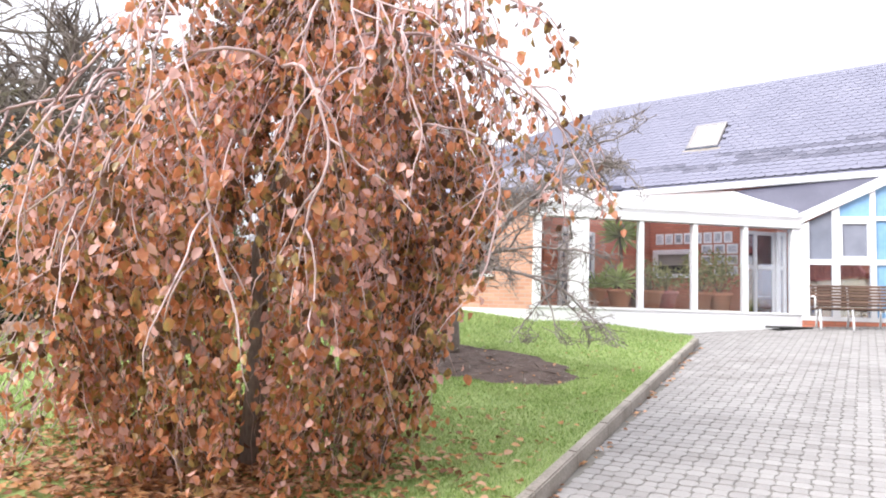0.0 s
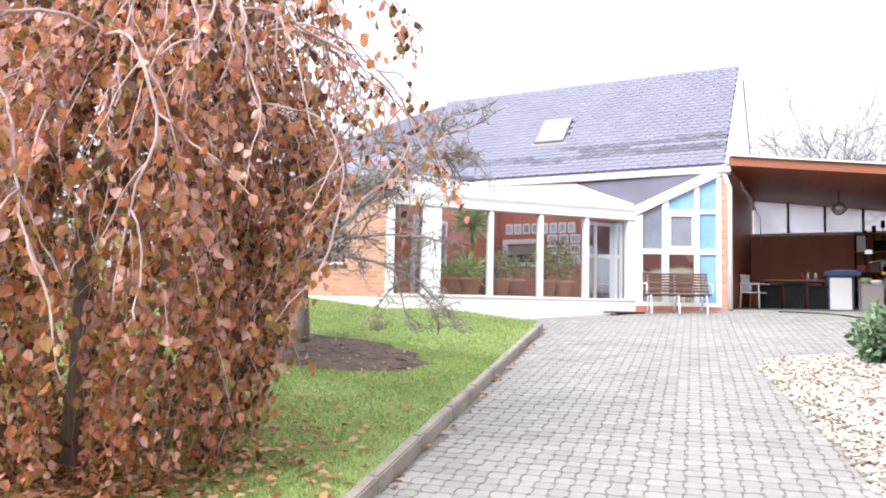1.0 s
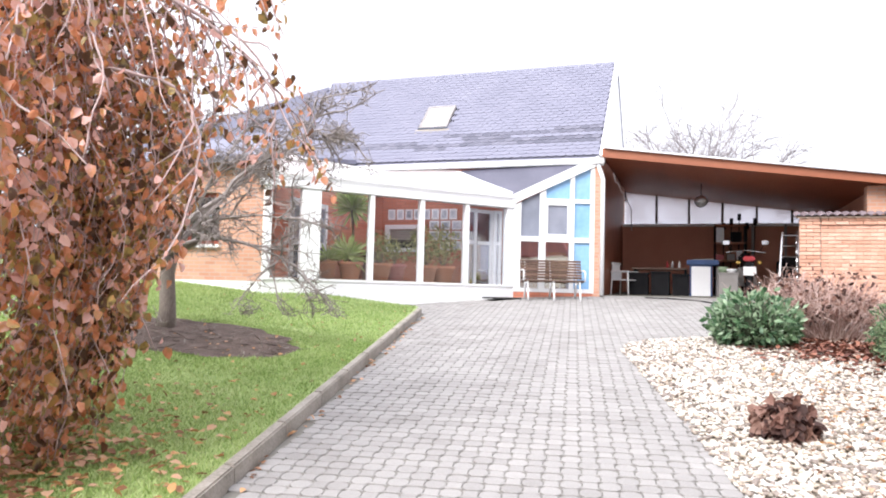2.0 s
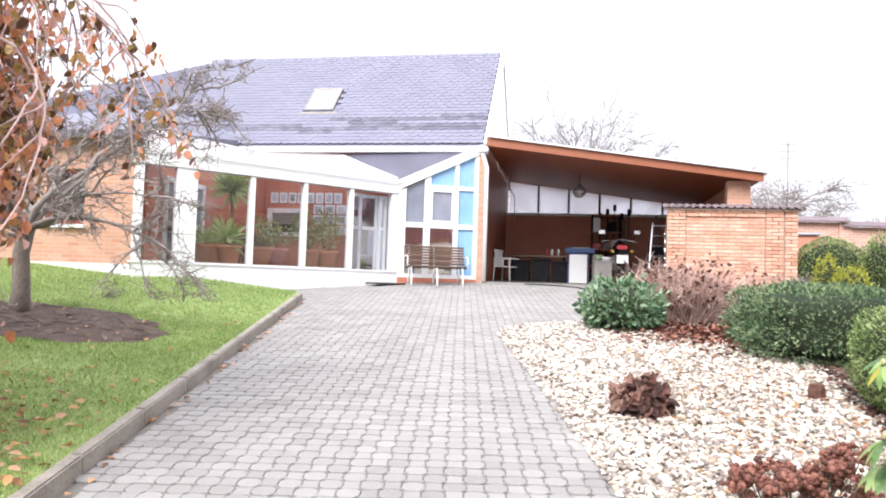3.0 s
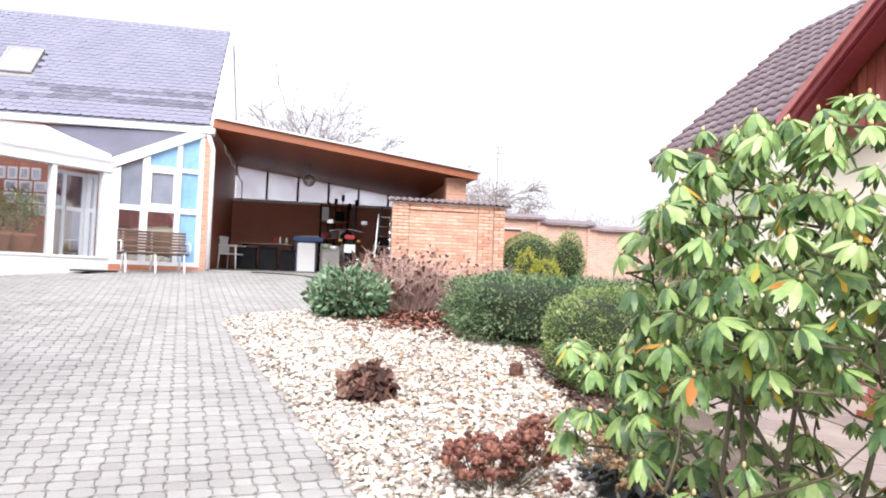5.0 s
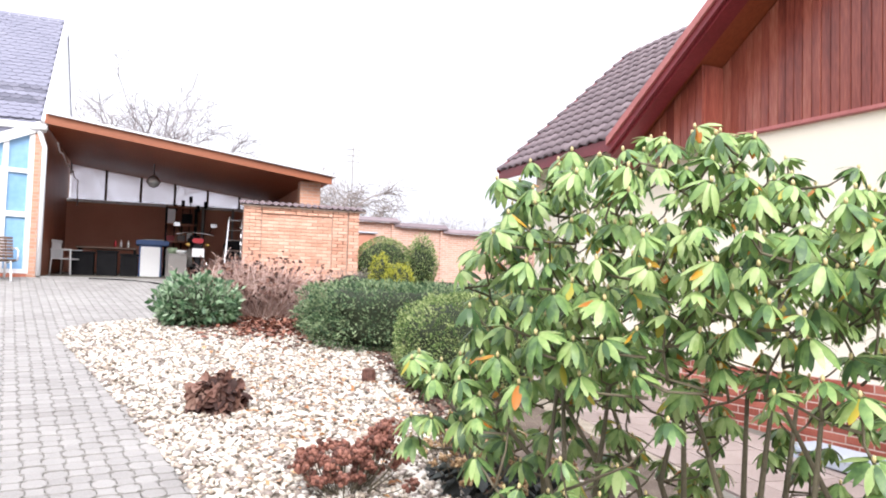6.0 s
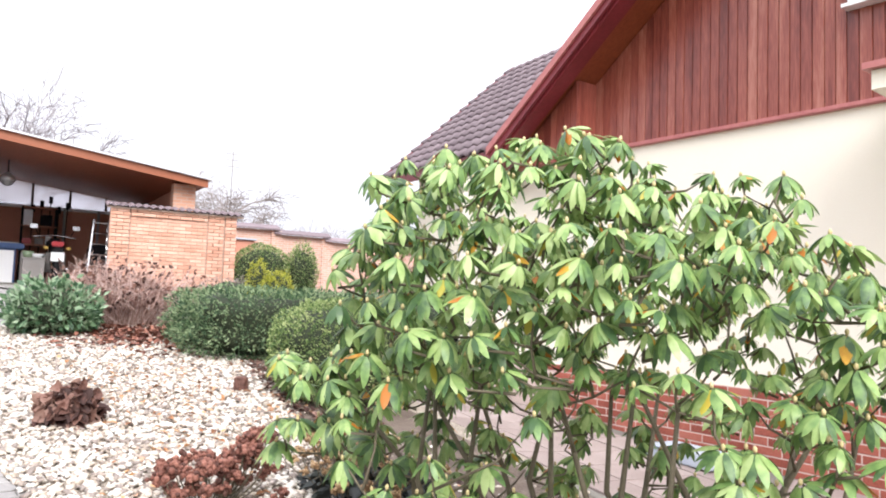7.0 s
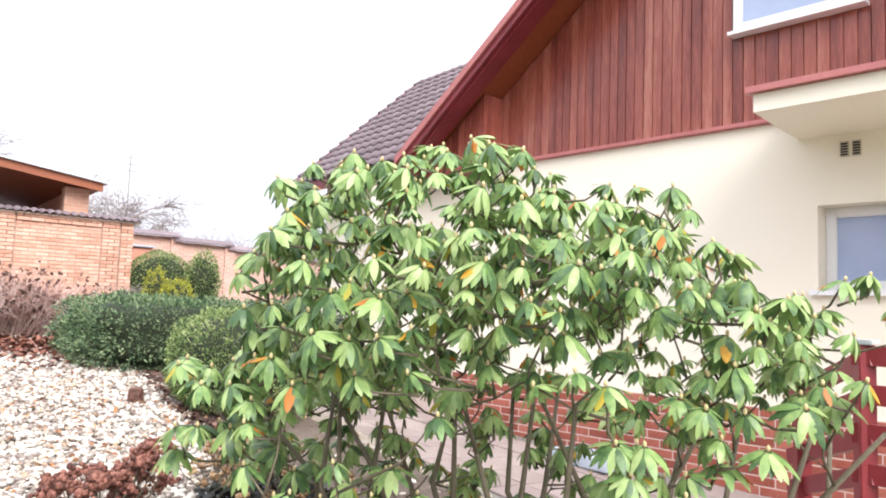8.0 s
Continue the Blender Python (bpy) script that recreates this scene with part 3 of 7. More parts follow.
bars2 = [(0, 0.2), (0.42 * L2 - 0.17, 0.42 * L2 - 0.03), (0.70 * L2, 0.70 * L2 + 0.1), (L2 - 0.1, L2)]
for a, b in bars2:
    bm = bmesh.new()
    slab(bm, [F2 @ Vector((a, -0.03, 1.66)), F2 @ Vector((b, -0.03, 1.66)), F2 @ Vector((b, -0.03, head2(b))), F2 @ Vector((a, -0.03, head2(a)))], F2.to_3x3() @ Vector((0, 0.14, 0)))
    part("post", bm, M_WHITE, porch)
for a, b in zip(bars2, bars2[1:]):
    part("rail", boxes((a[1], -0.02, 2.82, b[0], 0.1, 2.93), m=F2), M_WHITE, porch)
    part("rail", boxes((a[1], -0.02, 1.66, b[0], 0.1, 1.75), m=F2), M_WHITE, porch)
    if a[0] > 0.1:
        part("rail", boxes((a[1], -0.02, 3.73, b[0], 0.1, 3.82), m=F2), M_WHITE, porch)
# the grey lights carry a reflection as plain colour
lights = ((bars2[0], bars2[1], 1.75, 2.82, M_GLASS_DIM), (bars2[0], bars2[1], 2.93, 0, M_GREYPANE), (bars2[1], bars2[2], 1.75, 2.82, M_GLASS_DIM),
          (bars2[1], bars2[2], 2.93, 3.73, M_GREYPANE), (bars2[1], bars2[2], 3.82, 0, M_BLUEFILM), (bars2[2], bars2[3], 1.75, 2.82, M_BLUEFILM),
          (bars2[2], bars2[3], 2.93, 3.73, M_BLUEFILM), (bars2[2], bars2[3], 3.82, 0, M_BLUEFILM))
for a, b, z0, z1, mt in lights:
    bm = bmesh.new()
    slab(bm, [F2 @ Vector((a[1], 0.03, z0)), F2 @ Vector((b[0], 0.03, z0)), F2 @ Vector((b[0], 0.03, z1 or head2(b[0]))), F2 @ Vector((a[1], 0.03, z1 or head2(a[1])))], F2.to_3x3() @ Vector((0, 0.012, 0)))
    p = part("pane", bm, mt, porch, "blue filmed pane" if mt is M_BLUEFILM else "")
    p.visible_shadow = False
sash = (bars2[1][1] + 0.004, bars2[2][0] - 0.004, 2.94, 3.72)
part("sash", boxes((sash[0], -0.01, sash[2], sash[0] + 0.05, 0.07, sash[3]), (sash[1] - 0.05, -0.01, sash[2], sash[1], 0.07, sash[3]), (sash[0] + 0.05, -0.01, sash[2], sash[1] - 0.05, 0.07, sash[2] + 0.06), (sash[0] + 0.05, -0.01, sash[3] - 0.05, sash[1] - 0.05, 0.07, sash[3]), m=F2), M_WHITE, porch, "white opening sash")
bm = bmesh.new()
bar(bm, F2 @ Vector((-0.1, 0.03, HB + 0.1)), F2 @ Vector((L2 + 0.1, 0.03, HC + 0.14)), 0.2, 0.2)
part("rafter", bm, M_WHITE, porch)
E1, G1, F3 = Vector((-5.7, 16.95, 4.56)), Vector((-8.6, 16.95, 4.72)), Vector((-7.9, 12.3, 4.22))
bm = bmesh.new()
bar(bm, Vector((B.x, B.y, HEAD + 0.3)), E1 - Vector((0, 0, 0.06)), 0.12, 0.16)
part("rafter", bm, M_WHITE, porch)
bm = bmesh.new()
slab(bm, [F1 @ Vector((-0.12, -0.12, HEAD + 0.24)), F1 @ Vector((L1 + 0.1, -0.12, HEAD + 0.24)), E1, G1, F3], (0, 0, 0.05))
part("roof_sheet", bm, M_POLY, porch, "milky white roof sheet")
bm = bmesh.new()
slab(bm, [Vector((B.x + 0.06, B.y - 0.05, HEAD + 0.3)), F2 @ Vector((L2 + 0.05, 0.0, HC + 0.12)), Vector((-2.45, 17.0, 4.55)), E1 + Vector((0.1, 0, 0.0))], (0, 0, 0.04))
part("roof_sheet", bm, M_SLATE_WET, porch, "grey felt roof sheet")
part("floor", plate([A + Vector((0.1, 0.15, 1.6)), B + Vector((0, 0.1, 1.6)), C + Vector((0, 0.1, 1.6)), Vector((-2.3, 17.34, 1.6)), Vector((-7.9, 17.34, 1.6))], (0, 0, 0.05)), M_CONCRETE, porch)
part("side_wall", boxes((-7.95, 12.2, 1.2, -7.86, 17.34, 4.1)), M_INNERBRICK, porch)

# ---- garage under the canopy ----
garage = thing("open_garage", (0.8, 19.5, 1.7), "open garage under a sloping timber canopy", "garage")


def cz(x):
    return 4.78 - 0.132 * (x + 2.1)


bm = bmesh.new()
slab(bm, [(-2.15, 16.66, cz(-2.15)), (3.85, 16.66, cz(3.85)), (3.85, 23.0, cz(3.85)), (-2.15, 23.0, cz(-2.15))], (0, 0, 0.1))
part("ceiling", bm, M_SOFFIT, garage, "dark red-brown boarded soffit")
bm = bmesh.new()
slab(bm, [(-2.15, 16.6, cz(-2.15) - 0.03), (3.87, 16.6, cz(3.87) - 0.03), (3.87, 16.6, cz(3.87) + 0.14), (-2.15, 16.6, cz(-2.15) + 0.17)], (0, 0.05, 0))
part("fascia", bm, M_FASCIA, garage, "orange stained fascia board")
bm = bmesh.new()
slab(bm, [(-2.1, 16.52, cz(-2.1) + 0.165), (3.95, 16.52, cz(3.95) + 0.145), (3.95, 23.1, cz(3.95) + 0.145), (-2.1, 23.1, cz(-2.1) + 0.165)], (0, 0, 0.035))
part("roof_sheet", bm, M_METAL, garage, "corrugated metal roof edge")
part("back_wall", boxes((-2.25, 22.7, 1.4, 3.7, 22.9, 3.72)), M_DARKWALL, garage)
part("side_wall", plate([(3.42, 17.2, 1.4), (3.42, 22.9, 1.4), (3.42, 22.9, cz(3.5)), (3.42, 17.2, cz(3.5))], (0.25, 0, 0)), M_DARKWALL, garage)
part("pier", boxes((3.2, 16.95, 1.4, 3.68, 17.25, cz(3.6))), M_BRICK_FAR, garage, "orange brick pier")
part("floor", boxes((-2.2, 16.9, 1.45, 3.5, 22.8, 1.62)), M_CONCRETE, garage)
part("window_rail", boxes((-2.25, 22.62, 3.72, 3.42, 22.9, 3.8)), M_WHITE, garage)
xs = [-2.2 + 0.93 * i for i in range(7)]
for a, b in zip(xs, xs[1:]):
    b = min(b, 3.42)
    part("pane", plate([(a + 0.03, 22.76, 3.8), (b - 0.03, 22.76, 3.8), (b - 0.03, 22.76, cz(b)), (a + 0.03, 22.76, cz(a))], (0, 0.01, 0)), M_STRIP, garage, "milky pane").visible_shadow = False
    part("mullion", boxes((b - 0.03, 22.72, 3.8, b + 0.03, 22.8, cz(b))), M_SOIL, garage)

# ---- brick block wall and boundary wall ----
# (bricks are laid at the end of the file)
block = thing("brick_screen_wall", (3.2, 16.5, 1.55), "orange brick screen wall with tiled coping", "garden wall")
part("core", boxes((1.88, 16.34, 1.3, 4.47, 16.62, 3.3)), M_MORTAR, block, "mortar core")

bw = thing("boundary_wall", (9, 24.2, 1.8), "stepped brick boundary wall with dark tile coping", "garden wall")
for a, b, z in ((4.3, 7.95, 3.86), (7.95, 9.8, 3.72), (9.8, 11.7, 3.59), (11.7, 13.6, 3.46), (13.6, 15.5, 3.33)):
    part("panel", boxes((a, 24.06, 1.2, b, 24.3, z - 0.08)), M_BRICK_WALL, bw)
    part("pier", boxes((b - 0.18, 23.98, 1.2, b + 0.18, 24.06, z - 0.1)), M_BRICK_WALL, bw)
    bm = bmesh.new()
    slab(bm, [(a - 0.1, 23.86, z - 0.08), (b + 0.08, 23.86, z - 0.08), (b + 0.08, 24.18, z + 0.06), (a - 0.1, 24.18, z + 0.06)], (0, 0, 0.05))
    part("coping", bm, M_TILE, bw, "dark brown coping tiles")

# ---- gabled house ----
TH = radians(-84.5)
GU = Vector((math.cos(TH), math.sin(TH), 0))
GN = Vector((GU.y, -GU.x, 0))        # out of the facade, towards the drive
GP = Vector((5.7, 3.0, 0))
GF = Matrix(((GU.x, -GN.x, 0, GP.x), (GU.y, -GN.y, 0, GP.y), (0, 0, 1, 0), (0, 0, 0, 1)))   # u along, v into the house, z
gable = thing("gabled_house", GP + Vector((2, -1, 0.3)), "cream rendered house with a redwood boarded gable", "house")
BAND, APU = 3.28, 0.6
PITCH = 0.757


def rake(u):
    """Underside of the verge over the facade."""
    return 4.89 + (u + 1.65) * PITCH if u < APU else 4.89 + (2 * APU - u + 1.65) * PITCH


w2 = (0.62, 1.25, 1.90, 2.56)
part("wall", holed(-5.0, 6.2, -0.6, BAND, 0, 0.35, w2, GF), M_CREAM, gable)
for s in ((-5.0, 0.35, -0.6, -4.65, 9, BAND), (5.85, 0.35, -0.6, 6.2, 9, BAND), (-4.65, 8.7, -0.6, 5.85, 9, BAND)):
    part("wall", boxes(s, m=GF), M_CREAM, gable)
w1 = (-0.06, 0.93, 4.12, 5.35)
bm = bmesh.new()
for pts in ([(-4.1, BAND), (w1[0], BAND), (w1[0], rake(w1[0])), (-4.1, rake(-4.1))], [(w1[0], BAND), (w1[1], BAND), (w1[1], w1[2]), (w1[0], w1[2])],
            [(w1[0], w1[3]), (w1[1], w1[3]), (w1[1], rake(w1[1])), (APU, rake(APU)), (w1[0], rake(w1[0]))], [(w1[1], BAND), (5.3, BAND), (5.3, rake(5.3)), (w1[1], rake(w1[1]))]):
    slab(bm, [GF @ Vector((u, 0.06, z)) for u, z in pts], GF.to_3x3() @ Vector((0, 0.25, 0)))
part("gable_wall", bm, M_BOARD, gable)
# verge: overhang, barge board, soffit
OV = -0.6
for side in (-1, 1):
    def ru(d):
        return APU + side * d
    D = 4.4
    pts = [(ru(0), rake(APU) + 0.02), (ru(D), rake(APU) + 0.02 - D * PITCH)]
    bm = bmesh.new()
    slab(bm, [GF @ Vector((pts[0][0], OV + 0.04, pts[0][1])), GF @ Vector((pts[1][0], OV + 0.04, pts[1][1])), GF @ Vector((pts[1][0], 9.3, pts[1][1])), GF @ Vector((pts[0][0], 9.3, pts[0][1]))], (0, 0, 0.09))
    part("roof", bm, M_SOFFIT, gable, "dark red-brown boarded verge soffit")
    bm = bmesh.new()
    slab(bm, [GF @ Vector((pts[0][0], OV, pts[0][1] - 0.05)), GF @ Vector((pts[1][0], OV, pts[1][1] - 0.05)), GF @ Vector((pts[1][0], OV, pts[1][1] + 0.09)), GF @ Vector((pts[0][0], OV, pts[0][1] + 0.09))], GF.to_3x3() @ Vector((0, 0.045, 0)))
    part("barge_board", bm, M_BARGE, gable, "dark red barge board")
    bm = bmesh.new()
    slab(bm, [GF @ Vector((pts[0][0], OV - 0.03, pts[0][1] + 0.04)), GF @ Vector((pts[1][0], OV - 0.03, pts[1][1] + 0.04)), GF @ Vector((pts[1][0], OV - 0.03, pts[1][1] + 0.13)), GF @ Vector((pts[0][0], OV - 0.03, pts[0][1] + 0.13))], GF.to_3x3() @ Vector((0, 0.028, 0)))
    part("verge_flashing", bm, M_TRIM, gable, "pinkish red verge flashing")
    # separate strip that makes the outer part of the soffit darker
    bm = bmesh.new()
    slab(bm, [GF @ Vector((pts[0][0], OV + 0.05, pts[0][1] - 0.09)), GF @ Vector((pts[1][0], OV + 0.05, pts[1][1] - 0.09)), GF @ Vector((pts[1][0], OV + 0.05, pts[1][1] - 0.003)), GF @ Vector((pts[0][0], OV + 0.05, pts[0][1] - 0.003))], GF.to_3x3() @ Vector((0, 0.2, 0)))
    part("verge_strip", bm, M_BARGE, gable, "dark maroon strip along the outer verge soffit")
part("trim", boxes((-2.75, -0.05, BAND - 0.012, 0.5, 0.06, BAND + 0.03), m=GF, bevel=0.008), M_TRIM, gable, "pinkish brown trim under the boards")
part("ledge", plate([GF @ Vector(p) for p in ((0.48, 0, 3.1), (5.5, 0, 3.1), (5.5, -0.85, 3.14), (0.48, -0.85, 3.14))], (0, 0, 0.13)), M_CREAM, gable, "cream rendered ledge over the entrance")
part("ledge_flashing", boxes((0.44, -0.9, 3.275, 5.5, 0.02, 3.32), m=GF), M_TRIM, gable, "pinkish red metal flashing")


def house_window(rect, name, depth):
    u0, u1, z0, z1 = rect
    f = part(name, boxes((u0, depth, z0, u0 + 0.08, depth + 0.08, z1), (u1 - 0.08, depth, z0, u1, depth + 0.08, z1), (u0 + 0.08, depth, z0, u1 - 0.08, depth + 0.08, z0 + 0.08), (u0 + 0.08, depth, z1 - 0.08, u1 - 0.08, depth + 0.08, z1), m=GF, bevel=0.008), M_WHITE, gable, "white plastic window frame")
    # opaque pane, its blue painted in for mirrored sky
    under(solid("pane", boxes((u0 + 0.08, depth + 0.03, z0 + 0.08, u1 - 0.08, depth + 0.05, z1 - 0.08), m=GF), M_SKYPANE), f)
    return f


house_window(w1, "window", 0.0)
house_window(w2, "window", 0.17)
part("sill", boxes((w1[0] - 0.02, -0.06, w1[2] - 0.03, w1[1] + 0.06, 0.1, w1[2]), m=GF), M_WHITE, gable, "white metal sill")
part("sill", boxes((w2[0] - 0.05, -0.05, w2[2] - 0.04, w2[1] + 0.05, 0.1, w2[2]), m=GF), M_WHITE, gable, "pale grey sill")
part("room_wall", boxes((-4.6, 3.0, -0.4, 5.8, 3.05, 7.0), m=GF), M_PLASTER, gable)
part("room_floor", boxes((-4.6, 0.4, 3.1, 5.8, 3.0, 3.2), m=GF), M_PLASTER, gable)
part("plinth_core", boxes((-5.0, -0.018, -0.6, 6.2, 0.0, 0.96), m=GF), M_PALEMORTAR, gable, "pale mortar of the plinth")
# box bay of boards at the low end of the gable
part("board_bay", plate([GF @ Vector((u, -0.22, z)) for u, z in ((-4.1, 3.2), (-2.74, 3.2), (-2.74, rake(-2.74) - 0.01), (-4.1, rake(-4.1) - 0.01))], GF.to_3x3() @ Vector((0, 0.27, 0))), M_BOARD, gable)

# rear wing with tiled roof
rear = thing("rear_wing", (9.5, 11, 0.6), "cream rear wing with a brown tiled roof", "house wing")
part("wall", boxes((7.5, 7.6, 0.0, 13.5, 13.3, 4.2)), M_CREAM, rear)
RP = [(7.0, 14.0, 4.2), (7.0, 6.6, 4.2), (10.45, 6.6, 7.35), (10.45, 14.0, 7.35)]
part("roof", plate(RP, (0.05, 0, -0.14)), M_TILE, rear)
part("rear_roof", plate([(10.45, 14.0, 7.35), (10.45, 6.6, 7.35), (13.9, 6.6, 4.2), (13.9, 14.0, 4.2)], (-0.05, 0, -0.14)), M_TILE, rear)
part("fascia", boxes((6.98, 6.6, 4.0, 7.03, 14.05, 4.2)), M_BARGE, rear, "dark red fascia")
bm = bmesh.new()
bar(bm, (7.0, 14.02, 4.12), (10.45, 14.02, 7.27), 0.06, 0.24)
part("verge_board", bm, M_BARGE, rear, "dark red verge board")


# ---- plants ----
rng = np.random.default_rng(7)


def leaf_cloud(name, pts, dirs, normals, sizes, mat, width=0.6, curl=0.15, shape=6):
    """One mesh of many small leaves: place, way of the tip, facing, length."""
    pts, dirs, normals, sizes = (np.asarray(a, float) for a in (pts, dirs, normals, sizes))
    dirs = dirs / np.linalg.norm(dirs, axis=1)[:, None]
    side = np.cross(dirs, normals)
    side /= np.linalg.norm(side, axis=1)[:, None] + 1e-9
    nor = np.cross(side, dirs)
    s = sizes[:, None]
    out = [pts]
    if shape == 6:
        out += [pts + dirs * s * 0.35 + side * s * width / 2 + nor * s * curl * 0.6, pts + dirs * s * 0.75 + side * s * width * 0.38,
                pts + dirs * s - nor * s * curl, pts + dirs * s * 0.75 - side * s * width * 0.38, pts + dirs * s * 0.35 - side * s * width / 2 + nor * s * curl * 0.6]
        local = [(0, 1, 2, 3), (0, 3, 4, 5)]
    else:
        out += [pts + dirs * s * 0.5 + side * s * width / 2 + nor * s * curl, pts + dirs * s, pts + dirs * s * 0.5 - side * s * width / 2 + nor * s * curl]
        local = [(0, 1, 2, 3)]
    k = len(out)
    verts = np.stack(out, 1).reshape(-1, 3)
    n = len(pts)
    faces = (np.array(local)[None] + (np.arange(n) * k)[:, None, None]).reshape(-1, 4)
    me = bpy.data.meshes.new(name)
    me.vertices.add(len(verts))
    me.vertices.foreach_set("co", verts.ravel())
    me.loops.add(faces.size)
    me.loops.foreach_set("vertex_index", faces.ravel().astype(np.int32))
    me.polygons.add(len(faces))
    me.polygons.foreach_set("loop_start", np.arange(0, faces.size, 4, dtype=np.int32))
    me.update()
    me.validate()
    me.materials.append(mat)
    return new(name, me)


def hung(ob, parent, label="", kind=""):
    return tagged(under(ob, parent), label, kind=kind)


def unit(n):
    v = rng.normal(size=(n, 3))
    return v / np.linalg.norm(v, axis=1)[:, None]


def leaf_mesh(name, length, width, curl, mat, droop=0.2):
    """A single broad leaf with a midrib fold, pointing along +x."""
    st = ((0, 0.12), (0.15, 0.66), (0.38, 1.0), (0.62, 0.95), (0.85, 0.58), (1.0, 0.06))
    verts, faces = [], []
    for t, w in st:
        z = -droop * length * t * t
        for k in (-1, 0, 1):
            verts.append((t * length, k * w * width / 2, z + abs(k) * curl * width * w))
    for i in range(len(st) - 1):
        for k in (0, 1):
            a = i * 3 + k
            faces.append((a, a + 3, a + 4, a + 1))
    return mesh_of(name, verts, faces, mat, True)


def aim(p, d, n):
    """A frame at p with x along d and z near n."""
    d = Vector(d).normalized()
    s = Vector(n).cross(d)
    s = s.normalized() if s.length > 1e-5 else d.orthogonal().normalized()
    u = d.cross(s)
    return Matrix(((d.x, s.x, u.x, p[0]), (d.y, s.y, u.y, p[1]), (d.z, s.z, u.z, p[2]), (0, 0, 0, 1)))


# weeping copper beech
BC = Vector((-5.0, 3.25, gz(-5.0, 3.25) + 0.08))
beech = thing("weeping_beech", BC, "weeping copper beech with russet autumn leaves down to the grass", "tree")


def shell(z):
    """Radius of the curtain at a height over the lawn."""
    knots = ((0.0, 1.1), (0.7, 1.3), (1.3, 1.5), (2.0, 1.76), (2.7, 1.6), (3.5, 1.08), (4.2, 0.78), (4.8, 0.45), (5.1, 0.1))
    for (a, u), (b, v) in zip(knots, knots[1:]):
        if z <= b:
            return u + (v - u) * (z - a) / (b - a)
    return 0.1


bm = bmesh.new()
tube(bm, [BC + Vector(p) for p in ((0, 0, -0.1), (0.03, 0.02, 0.8), (-0.05, 0.05, 1.7), (0.2, 0.15, 2.7), (0.4, 0.33, 3.9), (0.5, 0.35, 4.8))], [0.095, 0.075, 0.065, 0.055, 0.04, 0.025], 10)
part("trunk", bm, M_BARK, beech, "", True)
def lean(z):
    """The crown leans towards the house as it rises."""
    return Vector((0.776, 0.63, 0)) * 0.36 * max(0.0, min(1.2, (z - 1.9) / 1.6))


bm_twig = bmesh.new()
lp, ld, ln, ls = [], [], [], []


def leafy(p, q, n, out, spread=0.055, least=0.04, most=0.09):
    """Leaves hanging along a stretch of twig."""
    for _ in range(n):
        o = p.lerp(q, rng.random()) + Vector(unit(1)[0]) * spread
        if o.z < BC.z + 0.02 or o.z < BC.z + 1.2 and (o - BC).dot(Vector((-0.776, -0.63, 0))) > 1.4:
            continue
        lp.append(o)
        ld.append(Vector((0, 0, -1)) + Vector(unit(1)[0]) * 0.75)
        ln.append(out * 0.5 + Vector(unit(1)[0]))
        ls.append(rng.uniform(least, most))


def crooked(p, d, length, steps, bend, sag):
    """A wandering twig that bends down on its way."""
    pts, dd = [p.copy()], d.normalized()
    for _ in range(steps):
        dd = (dd + Vector(rng.normal(0, bend, 3)) - Vector((0, 0, sag))).normalized()
        pts.append(pts[-1] + dd * length / steps)
    kept = [q for q in pts if q.z > BC.z + 0.05]
    return kept if len(kept) > 1 else [p, p + Vector((0, 0, 0.05))]


# the curtain of hanging twigs
for i in range(440):
    a = rng.uniform(0, math.tau)
    a += 0.16 * math.sin(a * 9)
    bare = rng.random() < 0.2
    k = rng.choice((rng.uniform(0.84, 1.08), rng.uniform(0.22, 0.95)), p=(0.68, 0.32))
    top = rng.choice((rng.uniform(3.4, 5.0), rng.uniform(1.9, 3.8)), p=(0.6, 0.4))
    low = max(0.05, rng.normal(0.3, 0.3)) if rng.random() < 0.75 else rng.uniform(0.5, 1.6)
    if k > 0.93:
        low = rng.choice((rng.uniform(0.1, 0.6), rng.uniform(0.5, 1.9)), p=(0.4, 0.6))
    elif k < 0.8:
        low = max(0.03, rng.normal(0.12, 0.1))
    if top - low < 0.6 or abs(a - 3.8) < 0.7 and k > 0.8 and rng.random() < 0.4:
        continue
    pts, n = [], int((top - low) / 0.13) + 3
    wob, ph = rng.uniform(0.04, 0.13), rng.uniform(0, 6.28, 3)
    for j in range(n):
        t = j / (n - 1)
        z = top + 0.12 * math.sin(min(1, t * 5) * math.pi) - (top - low) * max(0, t - 0.06) / 0.94
        r = shell(z) * k * min(1.0, 0.35 + t * 3.0 / max(0.6, (top - low)))
        aa = a + wob * math.sin(t * 7 + ph[0]) + (t - 0.5) * 0.2 * math.sin(ph[2])
        pts.append(BC + lean(z) + Vector((math.cos(aa) * r, math.sin(aa) * r, z)) + Vector((0.07 * math.sin(t * 11 + ph[1]), 0.07 * math.cos(t * 9 + ph[2]), 0)) + Vector(rng.normal(0, 0.014, 3)))
    thick = rng.choice((0.003, 0.005, 0.009), p=(0.62, 0.28, 0.10)) * (1.3 if bare else 1)
    tube(bm_twig, pts, [thick * (1 - 0.7 * j / n) for j in range(n)], 4)
    out = Vector((math.cos(a), math.sin(a), 0))
    for p, q in zip(pts, pts[1:]):
        if not bare or rng.random() < 0.25:
            leafy(Vector(p), Vector(q), rng.choice((1, 3, 4, 6), p=(0.2, 0.25, 0.3, 0.25)), out)
